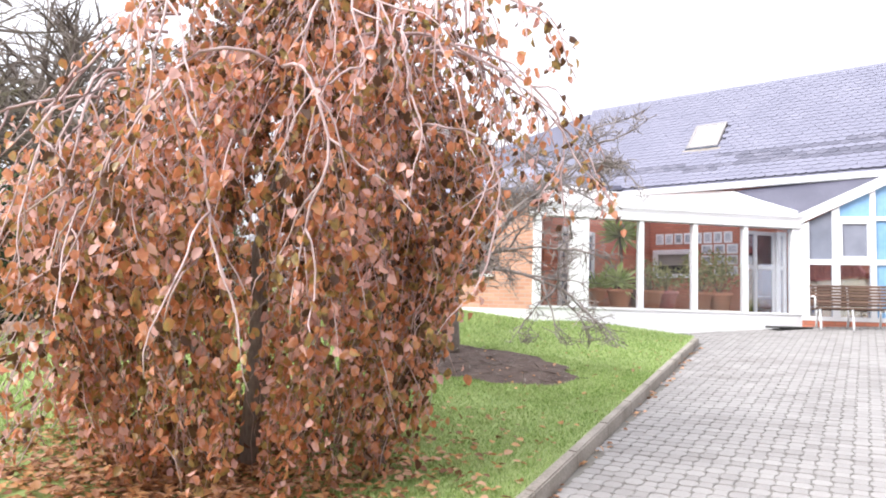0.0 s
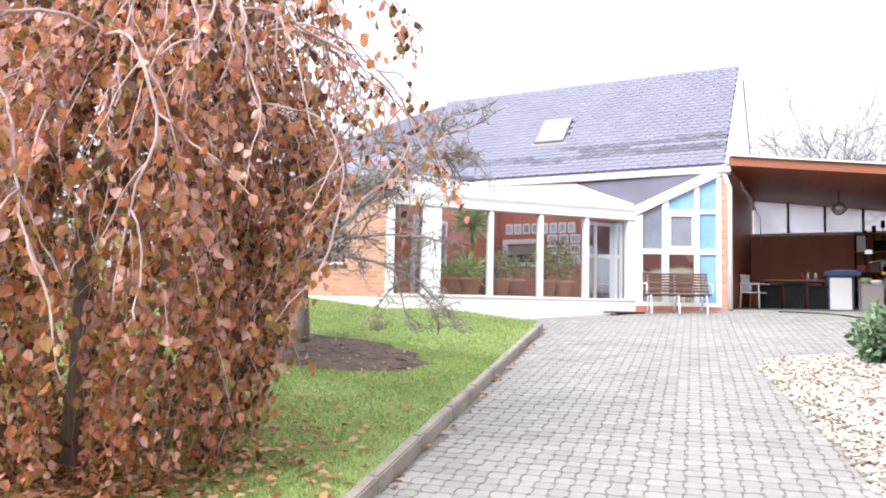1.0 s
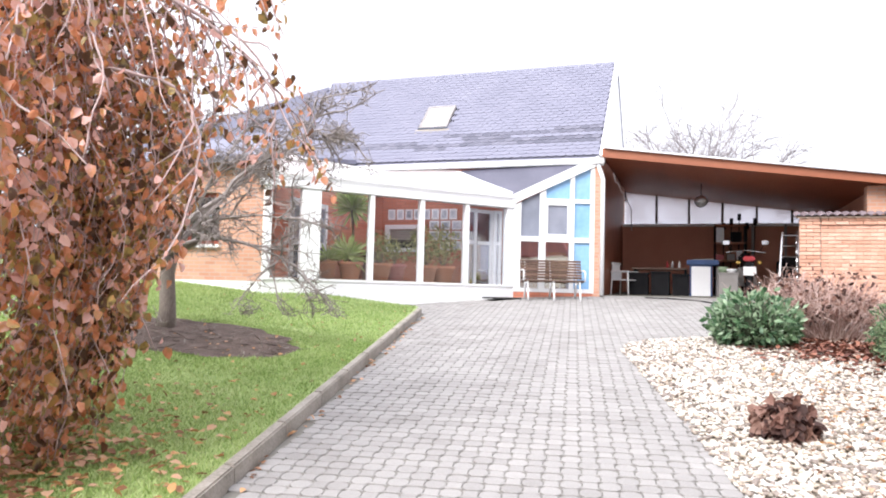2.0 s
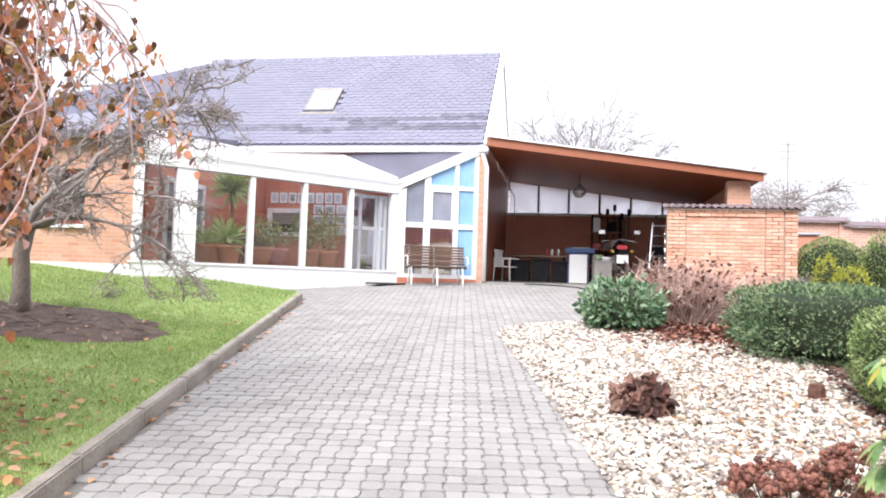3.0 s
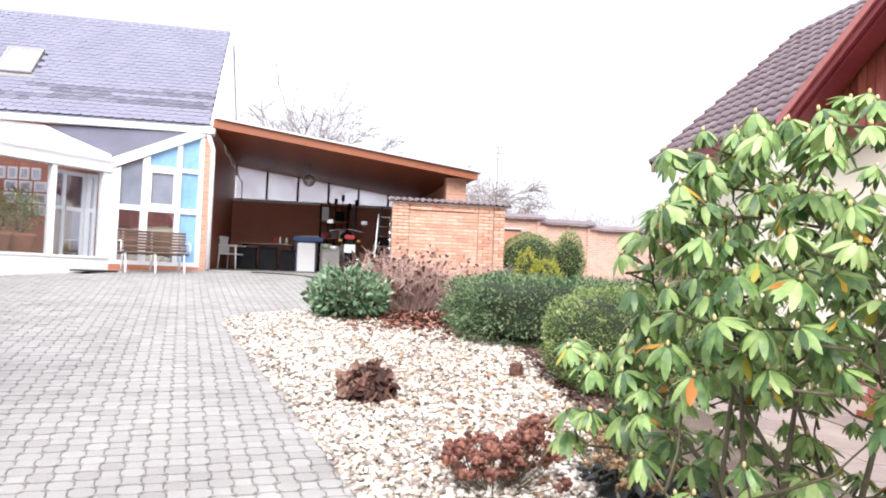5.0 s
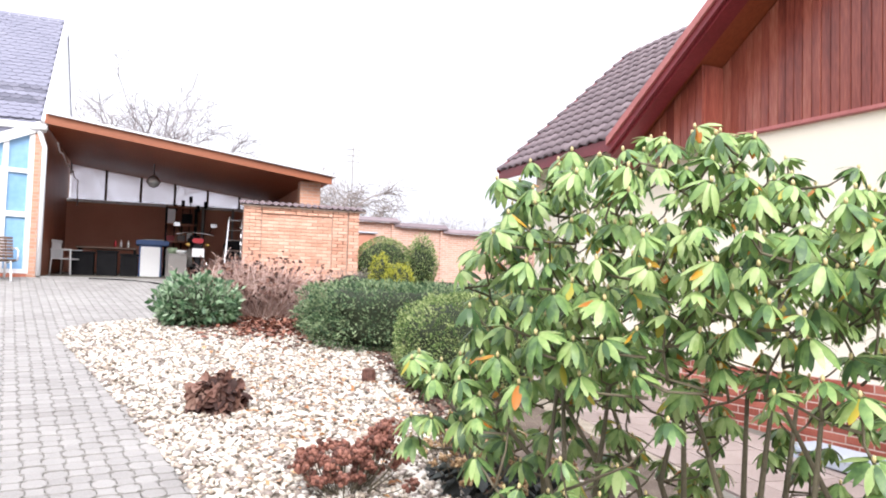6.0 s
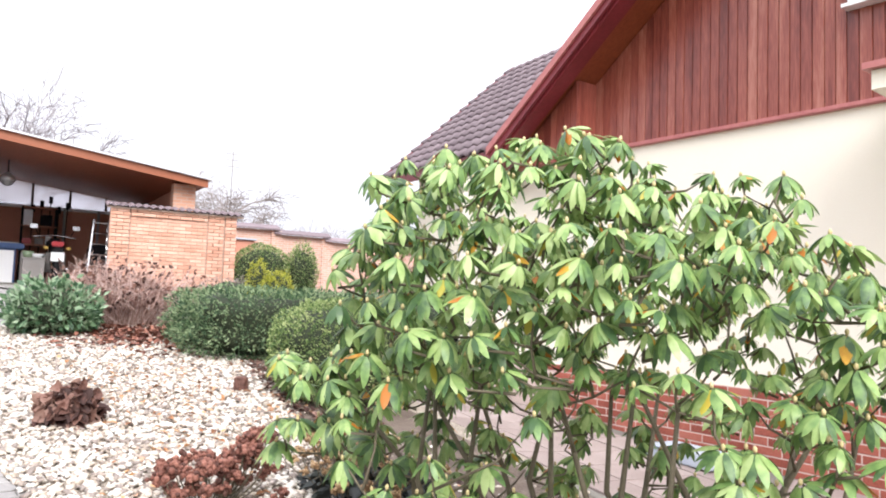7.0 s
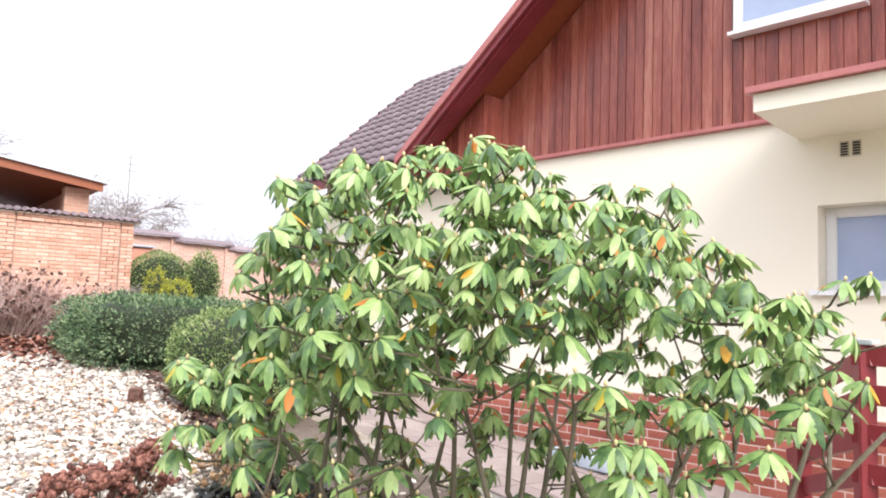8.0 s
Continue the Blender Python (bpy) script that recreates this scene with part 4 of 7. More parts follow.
# loose outer sprays
for i in range(64):
    a = rng.uniform(0.2, 1.5) if i % 3 == 0 else rng.uniform(0, 6.28)
    z = rng.uniform(0.8, 4.2) if i % 3 else rng.uniform(2.4, 4.4)
    out = Vector((math.cos(a), math.sin(a), 0))
    p0 = BC + lean(z) + out * shell(z) * 0.8 + Vector((0, 0, z))
    pts = [p0 + out * (0.4 * t) + Vector((0, 0, 0.15 * t - 0.6 * t * t)) for t in (0, 0.3, 0.6, 0.85, 1.05)]
    tube(bm_twig, pts, [0.008, 0.006, 0.005, 0.004, 0.002], 4)
    for p, q in zip(pts, pts[1:]):
        leafy(p, q, 4, out, 0.08, 0.06, 0.1)
# long arching boughs spread low over the lawn on the garden side
for i in range(24):
    a = radians(rng.normal(219, 17))
    out = Vector((math.cos(a), math.sin(a), 0))
    p0 = BC + out * rng.uniform(0.3, 0.9) + Vector((0, 0, rng.uniform(1.1, 2.5)))
    reach, drop = rng.uniform(0.9, 1.75), rng.uniform(0.4, 1.5)
    pts = [p0 + out * reach * t + Vector((0, 0, 0.25 * t - (drop + 0.25) * t * t)) + Vector(rng.normal(0, 0.03, 3)) for t in (0, 0.16, 0.32, 0.48, 0.64, 0.8, 0.92, 1.0)]
    tube(bm_twig, pts, [0.011, 0.010, 0.009, 0.008, 0.006, 0.005, 0.004, 0.003], 5)
    for p, q in zip(pts[2:], pts[3:]):
        leafy(p, q, 5, out, 0.09, 0.05, 0.1)
        for _ in range(2):
            tw = crooked(p.lerp(q, rng.random()), out * 0.4 + Vector(unit(1)[0]) * 0.5 - Vector((0, 0, 0.6)), rng.uniform(0.25, 0.75), 5, 0.2, 0.12)
            tube(bm_twig, tw, [0.004] * len(tw), 3)
            for u, v in zip(tw, tw[1:]):
                leafy(u, v, 4, out)
part("branch", bm_twig, M_TWIG, beech, "pale trailing twigs", True)
# bare pale boughs that fork and wind down over the curtain
for i in range(34):
    a = radians(-125 + 190 * (i + rng.random()) / 34)
    out = Vector((math.cos(a), math.sin(a), 0))
    z = rng.uniform(2.4, 4.4)
    start = BC + lean(z) + out * shell(z) * 0.85 + Vector((0, 0, z))
    bough = bmesh.new()
    pts = crooked(start, out * 0.45 + Vector((-out.y, out.x, 0)) * rng.normal(0, 0.6) + Vector((0, 0, 0.1)), rng.uniform(1.3, 2.3), 14, 0.2, 0.26)
    n = len(pts)
    tube(bough, pts, [0.013 - 0.009 * j / n for j in range(n)], 6)
    for j in (4, 6, 8, 10):
        if j < n - 1:
            tw = crooked(pts[j], (pts[j + 1] - pts[j]).normalized() + Vector(unit(1)[0]) * 0.7, rng.uniform(0.5, 1.1), 9, 0.2, 0.16)
            tube(bough, tw, [0.008 - 0.005 * m / len(tw) for m in range(len(tw))], 5)
            for u, v in zip(tw[4:], tw[5:]):
                leafy(u, v, 2, out)
    for u, v in zip(pts[9:], pts[10:]):
        leafy(u, v, 3, out)
    part("bough", bough, M_TWIG, beech, "pale pinkish winding bough", True)
single = [i for i in range(len(lp)) if (lp[i] - BC).dot(Vector((0.75, -0.65, 0))) > 1.55][:290]
rest = sorted(set(range(len(lp))) - set(single))
hung(leaf_cloud("crown", [lp[i] for i in rest], [ld[i] for i in rest], [ln[i] for i in rest], [ls[i] for i in rest], M_BEECH, 0.72, 0.22), beech, "russet and olive brown leaves", "stuff")
bleaf = leaf_mesh("leaf", 1.0, 0.72, 0.2, M_BEECH_ONE, 0.2)
for i in single:
    o = new("leaf", bleaf)
    o.matrix_basis = aim(lp[i], ld[i], ln[i]) @ Matrix.Diagonal((ls[i], ls[i], ls[i], 1))
    under(o, beech)

# leaf litter on the lawn and along the kerb
pts = []
while len(pts) < 6500:
    d = abs(rng.normal(0, 1.25))
    a = rng.uniform(0, math.tau)
    x, y = BC.x - 0.25 + math.cos(a) * d * 1.15, BC.y + math.sin(a) * d - 0.45
    if x < kerb_x(y) - 0.15:
        pts.append((x, y))
for _ in range(260):
    y = rng.uniform(0, 12.3)
    x = kerb_x(y) - 0.15 - abs(rng.normal(0, 2.2))
    pts.append((x, y))
z = [gz(x, y) + 0.115 + rng.uniform(0, 0.03) for x, y in pts]
hd = unit(len(pts)) * (1, 1, 0.25)
hung_n = np.tile((0, 0, 1.0), (len(pts), 1)) + unit(len(pts)) * 0.35
lt = leaf_cloud("leaf_litter", [(x, y, zz) for (x, y), zz in zip(pts, z)], hd, hung_n, np.where(np.arange(len(pts)) < 6500, rng.uniform(0.045, 0.09, len(pts)), rng.uniform(0.03, 0.06, len(pts))), M_LITTER, 0.8, 0.15)
tagged(lt, "fallen russet beech leaves scattered on the lawn", "leaf litter", kind="stuff")
pts = []
for _ in range(70):
    y = rng.uniform(2.5, 12.3)
    pts.append((kerb_x(y) + 0.02 + abs(rng.normal(0, 0.05)), y, gz(0, y) + 0.012))
tagged(leaf_cloud("leaf_drift", pts, unit(70) * (1, 1, 0.2), np.tile((0, 0, 1.0), (70, 1)) + unit(70) * 0.3, rng.uniform(0.04, 0.08, 70), M_LITTER, 0.75, 0.2), "dry leaves caught along the kerb", "leaf litter", kind="stuff")


# grass blades
def blades(n, xs, ys, keep, h=0.045):
    x, y = rng.uniform(*xs, n), rng.uniform(*ys, n)
    ok = np.array([keep(a, b) for a, b in zip(x, y)])
    x, y = x[ok], y[ok]
    z = np.array([gz(a, b) + 0.085 for a, b in zip(x, y)])
    n = len(x)
    d = np.tile((0, 0, 1.0), (n, 1)) + unit(n) * 0.7
    return np.stack([x, y, z], 1), d, unit(n), rng.uniform(0.6, 1.3, n) * h


def mud(x, y):
    """Bare earth under the small tree."""
    return ((x + 6.3) / 1.5) ** 2 + ((y - 7.75) / 1.0) ** 2 + 0.35 * noise.noise(Vector((x * 2, y * 2, 3))) < 1


on_lawn = lambda x, y: x < kerb_x(y) - 0.12 and not mud(x, y)
packs = [blades(95000, (-8.5, -2.7), (2.5, 9.0), on_lawn, 0.036), blades(75000, (-12.5, -3.8), (6.5, 12.7), on_lawn, 0.045), blades(36000, (-13.5, -6.5), (0.0, 6.5), on_lawn, 0.06)]
g = leaf_cloud("grass", *[np.concatenate([p[i] for p in packs]) for i in range(4)], M_GRASS, 0.22, 0.1, shape=4)
tagged(g, "short green lawn grass", "grass", kind="stuff")
mud_sheet = grid_sheet("bare_earth", -8.4, -4.4, 6.3, 9.2, 72, 56, M_EARTH, 0.099, inside=mud, rough=0.02)
tagged(mud_sheet, "bare brown earth round the small tree", "soil", kind="structure")
n = 620
x, y = rng.uniform(-8.0, -4.7, n), rng.uniform(6.6, 9.0, n)
ok = np.array([mud(u, v) for u, v in zip(x, y)])
x, y = x[ok], y[ok]
n = len(x)
tagged(leaf_cloud("twig_litter", np.stack([x, y, np.array([gz(u, v) + 0.115 for u, v in zip(x, y)])], 1), unit(n) * (1, 1, 0.12), np.tile((0, 0, 1.0), (n, 1)) + unit(n) * 0.3, rng.uniform(0.06, 0.24, n), M_BARK, 0.1, 0.03), "small fallen twigs on the bare earth", "twig litter", kind="stuff")


# bare branching trees
def bare_tree(name, base, trunk_h, limb, limbs, lift, seed, mat, label, rad=0.1, droop=0.1, kids=(6, 5, 3), least=0.005):
    """A leafless tree: a trunk, limbs all round, and twigs of two or three orders."""
    r = random.Random(seed)
    t = thing(name, base, label, "tree")
    fine = bmesh.new()

    def limb_path(p, d, length, wander, sag):
        pts, dd = [p.copy()], d.normalized()
        for k in range(5):
            dd = (dd + Vector((r.gauss(0, wander), r.gauss(0, wander), r.gauss(0, wander * 0.8) - sag * (k + 1) / 5))).normalized()
            pts.append(pts[-1] + dd * length / 5)
        return pts

    def twigs(path, length, radius, lvl):
        for k in range(kids[lvl]):
            f = r.uniform(0.2, 1.0) * 5
            i = min(4, int(f))
            p = path[i].lerp(path[i + 1], f - i)
            d = (path[i + 1] - path[i]).normalized()
            s = (d + Vector((r.gauss(0, 1), r.gauss(0, 1), r.gauss(0.15, 0.8))) * 0.62).normalized()
            ln = length * r.uniform(0.35, 0.65)
            q = limb_path(p, s, ln, 0.2, droop * 0.6)
            rr = max(least, radius * 0.5)
            tube(fine, q, [max(least * 0.7, rr * (1 - 0.12 * m)) for m in range(6)], 4 if lvl == 0 else 3)
            if lvl + 1 < len(kids):
                twigs(q, ln, rr, lvl + 1)

    top = Vector(base) + Vector((r.gauss(0, 0.06), r.gauss(0, 0.06), 1)) * trunk_h
    bm = bmesh.new()
    tube(bm, [Vector(base) - Vector((0, 0, 0.1)), Vector(base).lerp(top, 0.35) + Vector((0.03, 0, 0)), Vector(base).lerp(top, 0.7), top], [rad * 1.25, rad, rad * 0.92, rad * 0.8], 9)
    part("trunk", bm, mat, t, "", True)
    for k in range(limbs):
        a = k * 2.4 + r.uniform(-0.3, 0.3)
        el = lift[0] + (lift[1] - lift[0]) * ((k * 0.618) % 1.0)
        d = Vector((math.cos(a) * math.cos(el), math.sin(a) * math.cos(el), math.sin(el)))
        start = Vector(base).lerp(top, r.uniform(0.75, 1.0))
        q = limb_path(start, d, limb * r.uniform(0.75, 1.1), 0.16, droop)
        bm = bmesh.new()
        tube(bm, q, [rad * 0.55 * (1 - 0.15 * m) for m in range(6)], 6)
        part("limb", bm, mat, t, "", True)
        twigs(q, limb, rad * 0.4, 0)
    tagged(part("twig_mass", fine, mat, t), kind="stuff")
    return t


def gnarled_tree(name, base, label, seed):
    """A low old fruit tree: short trunk, crooked spreading limbs, dense short spurs."""
    r = random.Random(seed)
    t = thing(name, base, label, "tree")
    base = Vector(base)
    fine = bmesh.new()

    def wind(p, d, length, steps, bend, sag):
        pts, dd = [p.copy()], d.normalized()
        for k in range(steps):
            dd = (dd + Vector((r.gauss(0, bend), r.gauss(0, bend), r.gauss(0, bend * 0.8) - sag * (k + 1) / steps))).normalized()
            pts.append(pts[-1] + dd * length / steps)
            if pts[-1].z < base.z + 0.3:
                dd.z = abs(dd.z) * 0.5
        return pts

    def spurs(path, n, length, bend):
        for _ in range(n):
            f = r.uniform(0.1, 0.999) * (len(path) - 1)
            i = int(f)
            p = path[i].lerp(path[i + 1], f - i)
            d = (path[i + 1] - path[i]).normalized() * 0.5 + Vector((r.gauss(0, 0.6), r.gauss(0, 0.6), r.gauss(0.15, 0.6)))
            q = wind(p, d, length * r.uniform(0.4, 1.1), 4, bend, 0.05)
            tube(fine, q, [0.0065, 0.006, 0.005, 0.0045, 0.004], 3)
            for m in (1, 2, 3):
                e = q[m] + Vector((r.gauss(0, 0.07), r.gauss(0, 0.07), r.gauss(0.02, 0.06)))
                tube(fine, [q[m], e], [0.005, 0.004], 3)

    bm = bmesh.new()
    top = base + Vector((0.05, 0.02, 1.15))
    tube(bm, [base - Vector((0, 0, 0.1)), base + Vector((0.02, 0, 0.3)), base + Vector((-0.03, 0.02, 0.75)), top], [0.15, 0.11, 0.1, 0.1], 9)
    part("trunk", bm, M_BARK, t, "", True)
    for k in range(19):
        a = k * 2.4 + r.uniform(-0.3, 0.3)
        el = 0.12 + 1.15 * ((k * 0.618) % 1.0)
        d = Vector((math.cos(a) * math.cos(el), math.sin(a) * math.cos(el), math.sin(el)))
        q = wind(base.lerp(top, r.uniform(0.8, 1.0)), d, r.uniform(2.9, 3.9) * (0.75 if el < 0.5 else 1.0), 11, 0.19, 0.14 if el < 0.5 else 0.03)
        bm = bmesh.new()
        tube(bm, q, [0.038 - 0.0029 * m for m in range(12)], 6)
        part("limb", bm, M_TWIGGREY, t, "", True)
        spurs(q[3:], 24, 0.38, 0.3)
        for _ in range(9):
            i = r.randrange(3, 11)
            e = wind(q[i], (q[i + 1] - q[i]).normalized() + Vector((r.gauss(0, 0.6), r.gauss(0, 0.6), r.gauss(0.1, 0.5))), r.uniform(0.6, 1.25), 8, 0.26, 0.12)
            tube(fine, e, [0.016 - 0.0013 * m for m in range(9)], 5)
            spurs(e, 15, 0.3, 0.32)
    tagged(part("twig_mass", fine, M_TWIGGREY, t), kind="stuff")
    return t


gnarled_tree("small_bare_tree", (-6.9, 8.1, gz(-6.9, 8.1) + 0.05), "small leafless garden tree with crooked drooping twigs on bare earth", 5)


# clipped shrubs
def clipped(name, base, radii, n, size, mat, label, square=2.6, bumps=0.06, width=0.5, seed=0, jut=0.05, lift=0.0):
    """A sheared shrub: a solid core coloured as inner shade, and a skin of small leaves."""
    t = thing(name, base, label, "shrub")
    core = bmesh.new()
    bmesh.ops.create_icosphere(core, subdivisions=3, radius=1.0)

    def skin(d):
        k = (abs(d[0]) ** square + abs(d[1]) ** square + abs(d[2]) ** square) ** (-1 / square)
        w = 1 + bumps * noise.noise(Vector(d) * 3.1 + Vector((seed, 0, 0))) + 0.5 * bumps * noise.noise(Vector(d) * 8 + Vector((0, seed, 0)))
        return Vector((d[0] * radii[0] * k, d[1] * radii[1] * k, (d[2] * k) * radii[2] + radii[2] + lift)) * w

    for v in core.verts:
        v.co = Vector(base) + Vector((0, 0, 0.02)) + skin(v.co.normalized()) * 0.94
    part("core", core, M_CORE, t, "solid core coloured as the shade within the shrub", True)
    d = unit(n)
    d = d[d[:, 2] > -0.8]
    n = len(d)
    p = np.array([skin(v) for v in d]) * (1 - rng.random((n, 1)) ** 2 * jut * 2 + jut) + np.array(base)
    dirs = d + unit(n) * 0.9 + (0, 0, 0.25)
    hung(leaf_cloud("foliage", p, dirs, unit(n) + d * 0.5, rng.uniform(0.6, 1.3, n) * size, mat, width, 0.1, shape=4), t, "", "stuff")
    return t


clipped("yew_hedge", (3.4, 9.35, gz(3.0, 9.4) - 0.04), (1.32, 0.87, 0.37), 19000, 0.055, M_YEW, "low clipped dark green yew hedge with a flat top", 9.0, 0.13, 0.4, 3, 0.1)
clipped("yew_hedge", (5.2, 9.9, gz(4.4, 9.9) - 0.04), (1.2, 1.0, 0.4), 9000, 0.045, M_YEW, "further clipped yew hedge behind the first", 3.2, 0.1, 0.45, 13)
clipped("box_ball", (2.95, 6.55, gz(2.9, 6.5) - 0.02), (0.64, 0.64, 0.475), 15000, 0.032, M_BOX, "rounded clipped box bush at the bed's edge", 2.7, 0.08, 0.55, 9)
clipped("domed_shrub", (5.15, 16.5, 1.45), (0.62, 0.52, 0.62), 6000, 0.05, M_BOX, "domed green clipped shrub by the boundary wall", 2.3, 0.05, 0.5, 21)
clipped("dwarf_conifer", (6.05, 16.3, 1.45), (0.36, 0.36, 0.62), 4000, 0.06, M_BOX, "dwarf green conifer near the boundary wall", 1.7, 0.16, 0.4, 33, 0.12)
for i, (x, y, r, h) in enumerate(((4.45, 14.4, 0.2, 0.42), (4.85, 14.3, 0.26, 0.34), (4.65, 14.15, 0.2, 0.28))):
    clipped("golden_conifer", (x, y, gz(3, y) - 0.02), (r, r, h), 1800, 0.05, M_GOLD, "small golden yellow dwarf conifer", 1.9, 0.2, 0.4, 40 + i, 0.12)
clipped("euonymus", (0.62, 10.75, gz(0.5, 10.7) - 0.02), (0.47, 0.45, 0.28), 1900, 0.105, M_EUON, "low grey-green leafy shrub at the pebble bed's corner", 2.2, 0.22, 0.5, 51, 0.2)
for i, (x, y, r) in enumerate(((5.6, 13.0, 0.5), (6.6, 13.6, 0.6), (7.0, 15.0, 0.5))):
    clipped("heather_clump", (x, y, gz(x, y) - 0.03), (r, r * 0.8, 0.16), 1500, 0.07, M_LAVENDER, "low grey dry herb clump", 2.2, 0.25, 0.2, 60 + i, 0.2)
clipped("heather_clump", (4.2, 14.9, gz(4, 14.9) - 0.03), (0.75, 0.5, 0.22), 2200, 0.07, M_LAVENDER, "low grey dry herb clump", 2.2, 0.25, 0.2, 71, 0.2)


def dry_shrub(name, base, r, h, twigs, leaves, label, leaf=0.07, mat_t=M_DRYTWIG, mat_l=M_DRYLEAF, seed=1):
    """A winter shrub of many thin canes with withered leaves."""
    q = random.Random(seed)
    t = thing(name, base, label, "shrub")
    bm = bmesh.new()
    tips = []
    for i in range(twigs):
        a, k = q.uniform(0, math.tau), math.sqrt(q.random())
        foot = Vector(base) + Vector((math.cos(a) * r[0] * k * 0.45, math.sin(a) * r[1] * k * 0.45, 0))
        hh = h * q.uniform(0.45, 1.05) * (1 - 0.35 * k * k)
        end = Vector(base) + Vector((math.cos(a) * r[0] * k, math.sin(a) * r[1] * k, hh)) + Vector((q.gauss(0, 0.06), q.gauss(0, 0.06), 0))
        mid = foot.lerp(end, 0.5) + Vector((q.gauss(0, 0.11), q.gauss(0, 0.11), 0.08))
        tube(bm, [foot, mid, end], [0.006, 0.005, 0.003], 3)
        tips += [mid, end]
        for _ in range(2):
            e2 = mid.lerp(end, q.random()) + Vector((q.gauss(0, 0.16), q.gauss(0, 0.16), q.uniform(-0.08, 0.16)))
            tube(bm, [mid, e2], [0.004, 0.002], 3)
            tips.append(e2)
    tagged(part("twig_mass", bm, mat_t, t), kind="stuff")
    p = np.array([tips[q.randrange(len(tips))] for _ in range(leaves)]) + rng.normal(0, 0.05, (leaves, 3))
    if leaves:
        hung(leaf_cloud("withered_leaves", p, unit(leaves) + (0, 0, -0.4), unit(leaves), rng.uniform(0.5, 1.2, leaves) * leaf, mat_l, 0.6, 0.35), t, "", "stuff")
    return t


dry_shrub("dry_hydrangea", (1.72, 11.6, gz(1.7, 11.6)), (1.15, 0.7), 0.95, 480, 800, "leafless pinkish brown twiggy shrub with withered leaves", 0.085, seed=2)
dry_shrub("dry_hydrangea", (1.25, 12.3, gz(1.2, 12.3)), (0.7, 0.5), 1.0, 240, 160, "leafless pinkish brown twiggy shrub with withered leaves", 0.08, seed=4)
dry_shrub("withered_perennial", (7.6, 14.3, gz(7.6, 14.3)), (0.6, 0.6), 1.3, 150, 260, "dark red-brown twiggy shrub beside the rear wing", 0.07, seed=6)


# withered perennial mound on the pebbles
def leaf_mound(name, base, r, h, n, leaf, mat, label, seed):
    t = thing(name, base, label, "plant")
    d = unit(n)
    d[:, 2] = np.abs(d[:, 2])
    k = rng.uniform(0.55, 1.0, (n, 1))
    p = d * (r, r, h) * k + np.array(base)
    hung(leaf_cloud("leaves", p, d * (1, 1, 0.2) + unit(n) * 0.6 + (0, 0, -0.25), d + unit(n) * 0.5, rng.uniform(0.6, 1.2, n) * leaf, mat, 0.85, 0.35), t)
    bm = bmesh.new()
    for i in range(40):
        tube(bm, [Vector(base), Vector(base) + Vector(d[i]) * r * 0.5 + Vector((0, 0, 0.05)), Vector(p[i])], [0.006, 0.005, 0.003], 3)
    part("stems", bm, M_STEM, t)
    return t


leaf_mound("withered_bergenia", (0.53, 6.2, gz(0.5, 6.2)), 0.22, 0.29, 320, 0.105, M_DRYLEAF, "withered dark brown leafy perennial on the pebbles", 1)


def seed_heads(name, base, spots, mat, label, size, lumps):
    """Upright stalks with dense dry flower heads."""
    t = thing(name, base, label, "plant")
    for i, (dx, dy, h) in enumerate(spots):
        tip = Vector(base) + Vector((dx, dy, h))
        bm = bmesh.new()
        tube(bm, [Vector(base) + Vector((dx * 0.4, dy * 0.4, -0.01)), Vector(base) + Vector((dx * 0.8, dy * 0.8, h * 0.5)), tip], [0.005, 0.004, 0.003], 4)
        part("stalk", bm, M_STEM, t)
        hb = bmesh.new()
        for _ in range(lumps):
            o = Vector(unit(1)[0]) * size * rng.uniform(0.2, 0.9)
            m = Matrix.Translation(tip + Vector((o.x, o.y, o.z * 0.75))) @ Matrix.Diagonal((1, 1, rng.uniform(0.7, 1.3), 1))
            bmesh.ops.create_icosphere(hb, subdivisions=1, radius=size * rng.uniform(0.16, 0.34), matrix=m)
        tagged(part("seed_head", hb, mat, t), kind="stuff")
    return t


q = random.Random(3)
seed_heads("dry_sedum", (1.12, 4.2, gz(1.1, 4.2)), [(q.gauss(0.0, 0.17), q.gauss(0, 0.14), q.uniform(0.1, 0.26)) for _ in range(44)] + [(0.27 + q.gauss(0, 0.07), 0.03 + q.gauss(0, 0.06), q.uniform(0.24, 0.4)) for _ in range(12)], M_SEDUM, "rust-red dry stonecrop seed heads on the pebbles", 0.06, 24)
seed_heads("dry_flower_heads", (1.98, 4.2, gz(1.98, 4.2)), [(q.gauss(0, 0.18), q.gauss(0, 0.3), q.uniform(0.12, 0.36)) for _ in range(70)], M_POMPON, "tan dry round flower heads under the rhododendron", 0.045, 16)
leaf_mound("dark_groundcover", (2.08, 4.15, gz(2.08, 4.15)), 0.4, 0.13, 480, 0.09, M_DARKLEAF, "dark leafy ground plant below the rhododendron", 5)

# rhododendron
RC = Vector((2.05, 1.95, gz(2.05, 1.95)))
RA, RB = Vector((0.615, -0.79, 0)), Vector((-0.79, -0.615, 0))     # along the bush; towards the drive
rhodo = thing("rhododendron", RC, "tall rhododendron with drooping glossy whorls and some yellowed leaves", "shrub")


def crest(s):
    knots = ((-1.6, 1.2), (-1.22, 1.55), (-1.05, 1.88), (-0.85, 2.02), (-0.5, 2.13), (0.0, 2.17), (0.3, 1.98), (0.62, 1.99), (0.86, 1.76), (1.1, 1.56), (1.5, 1.45))
    for (a, u), (b, v) in zip(knots, knots[1:]):
        if s <= b:
            return u + (v - u) * max(0, (s - a)) / (b - a)
    return 1.4


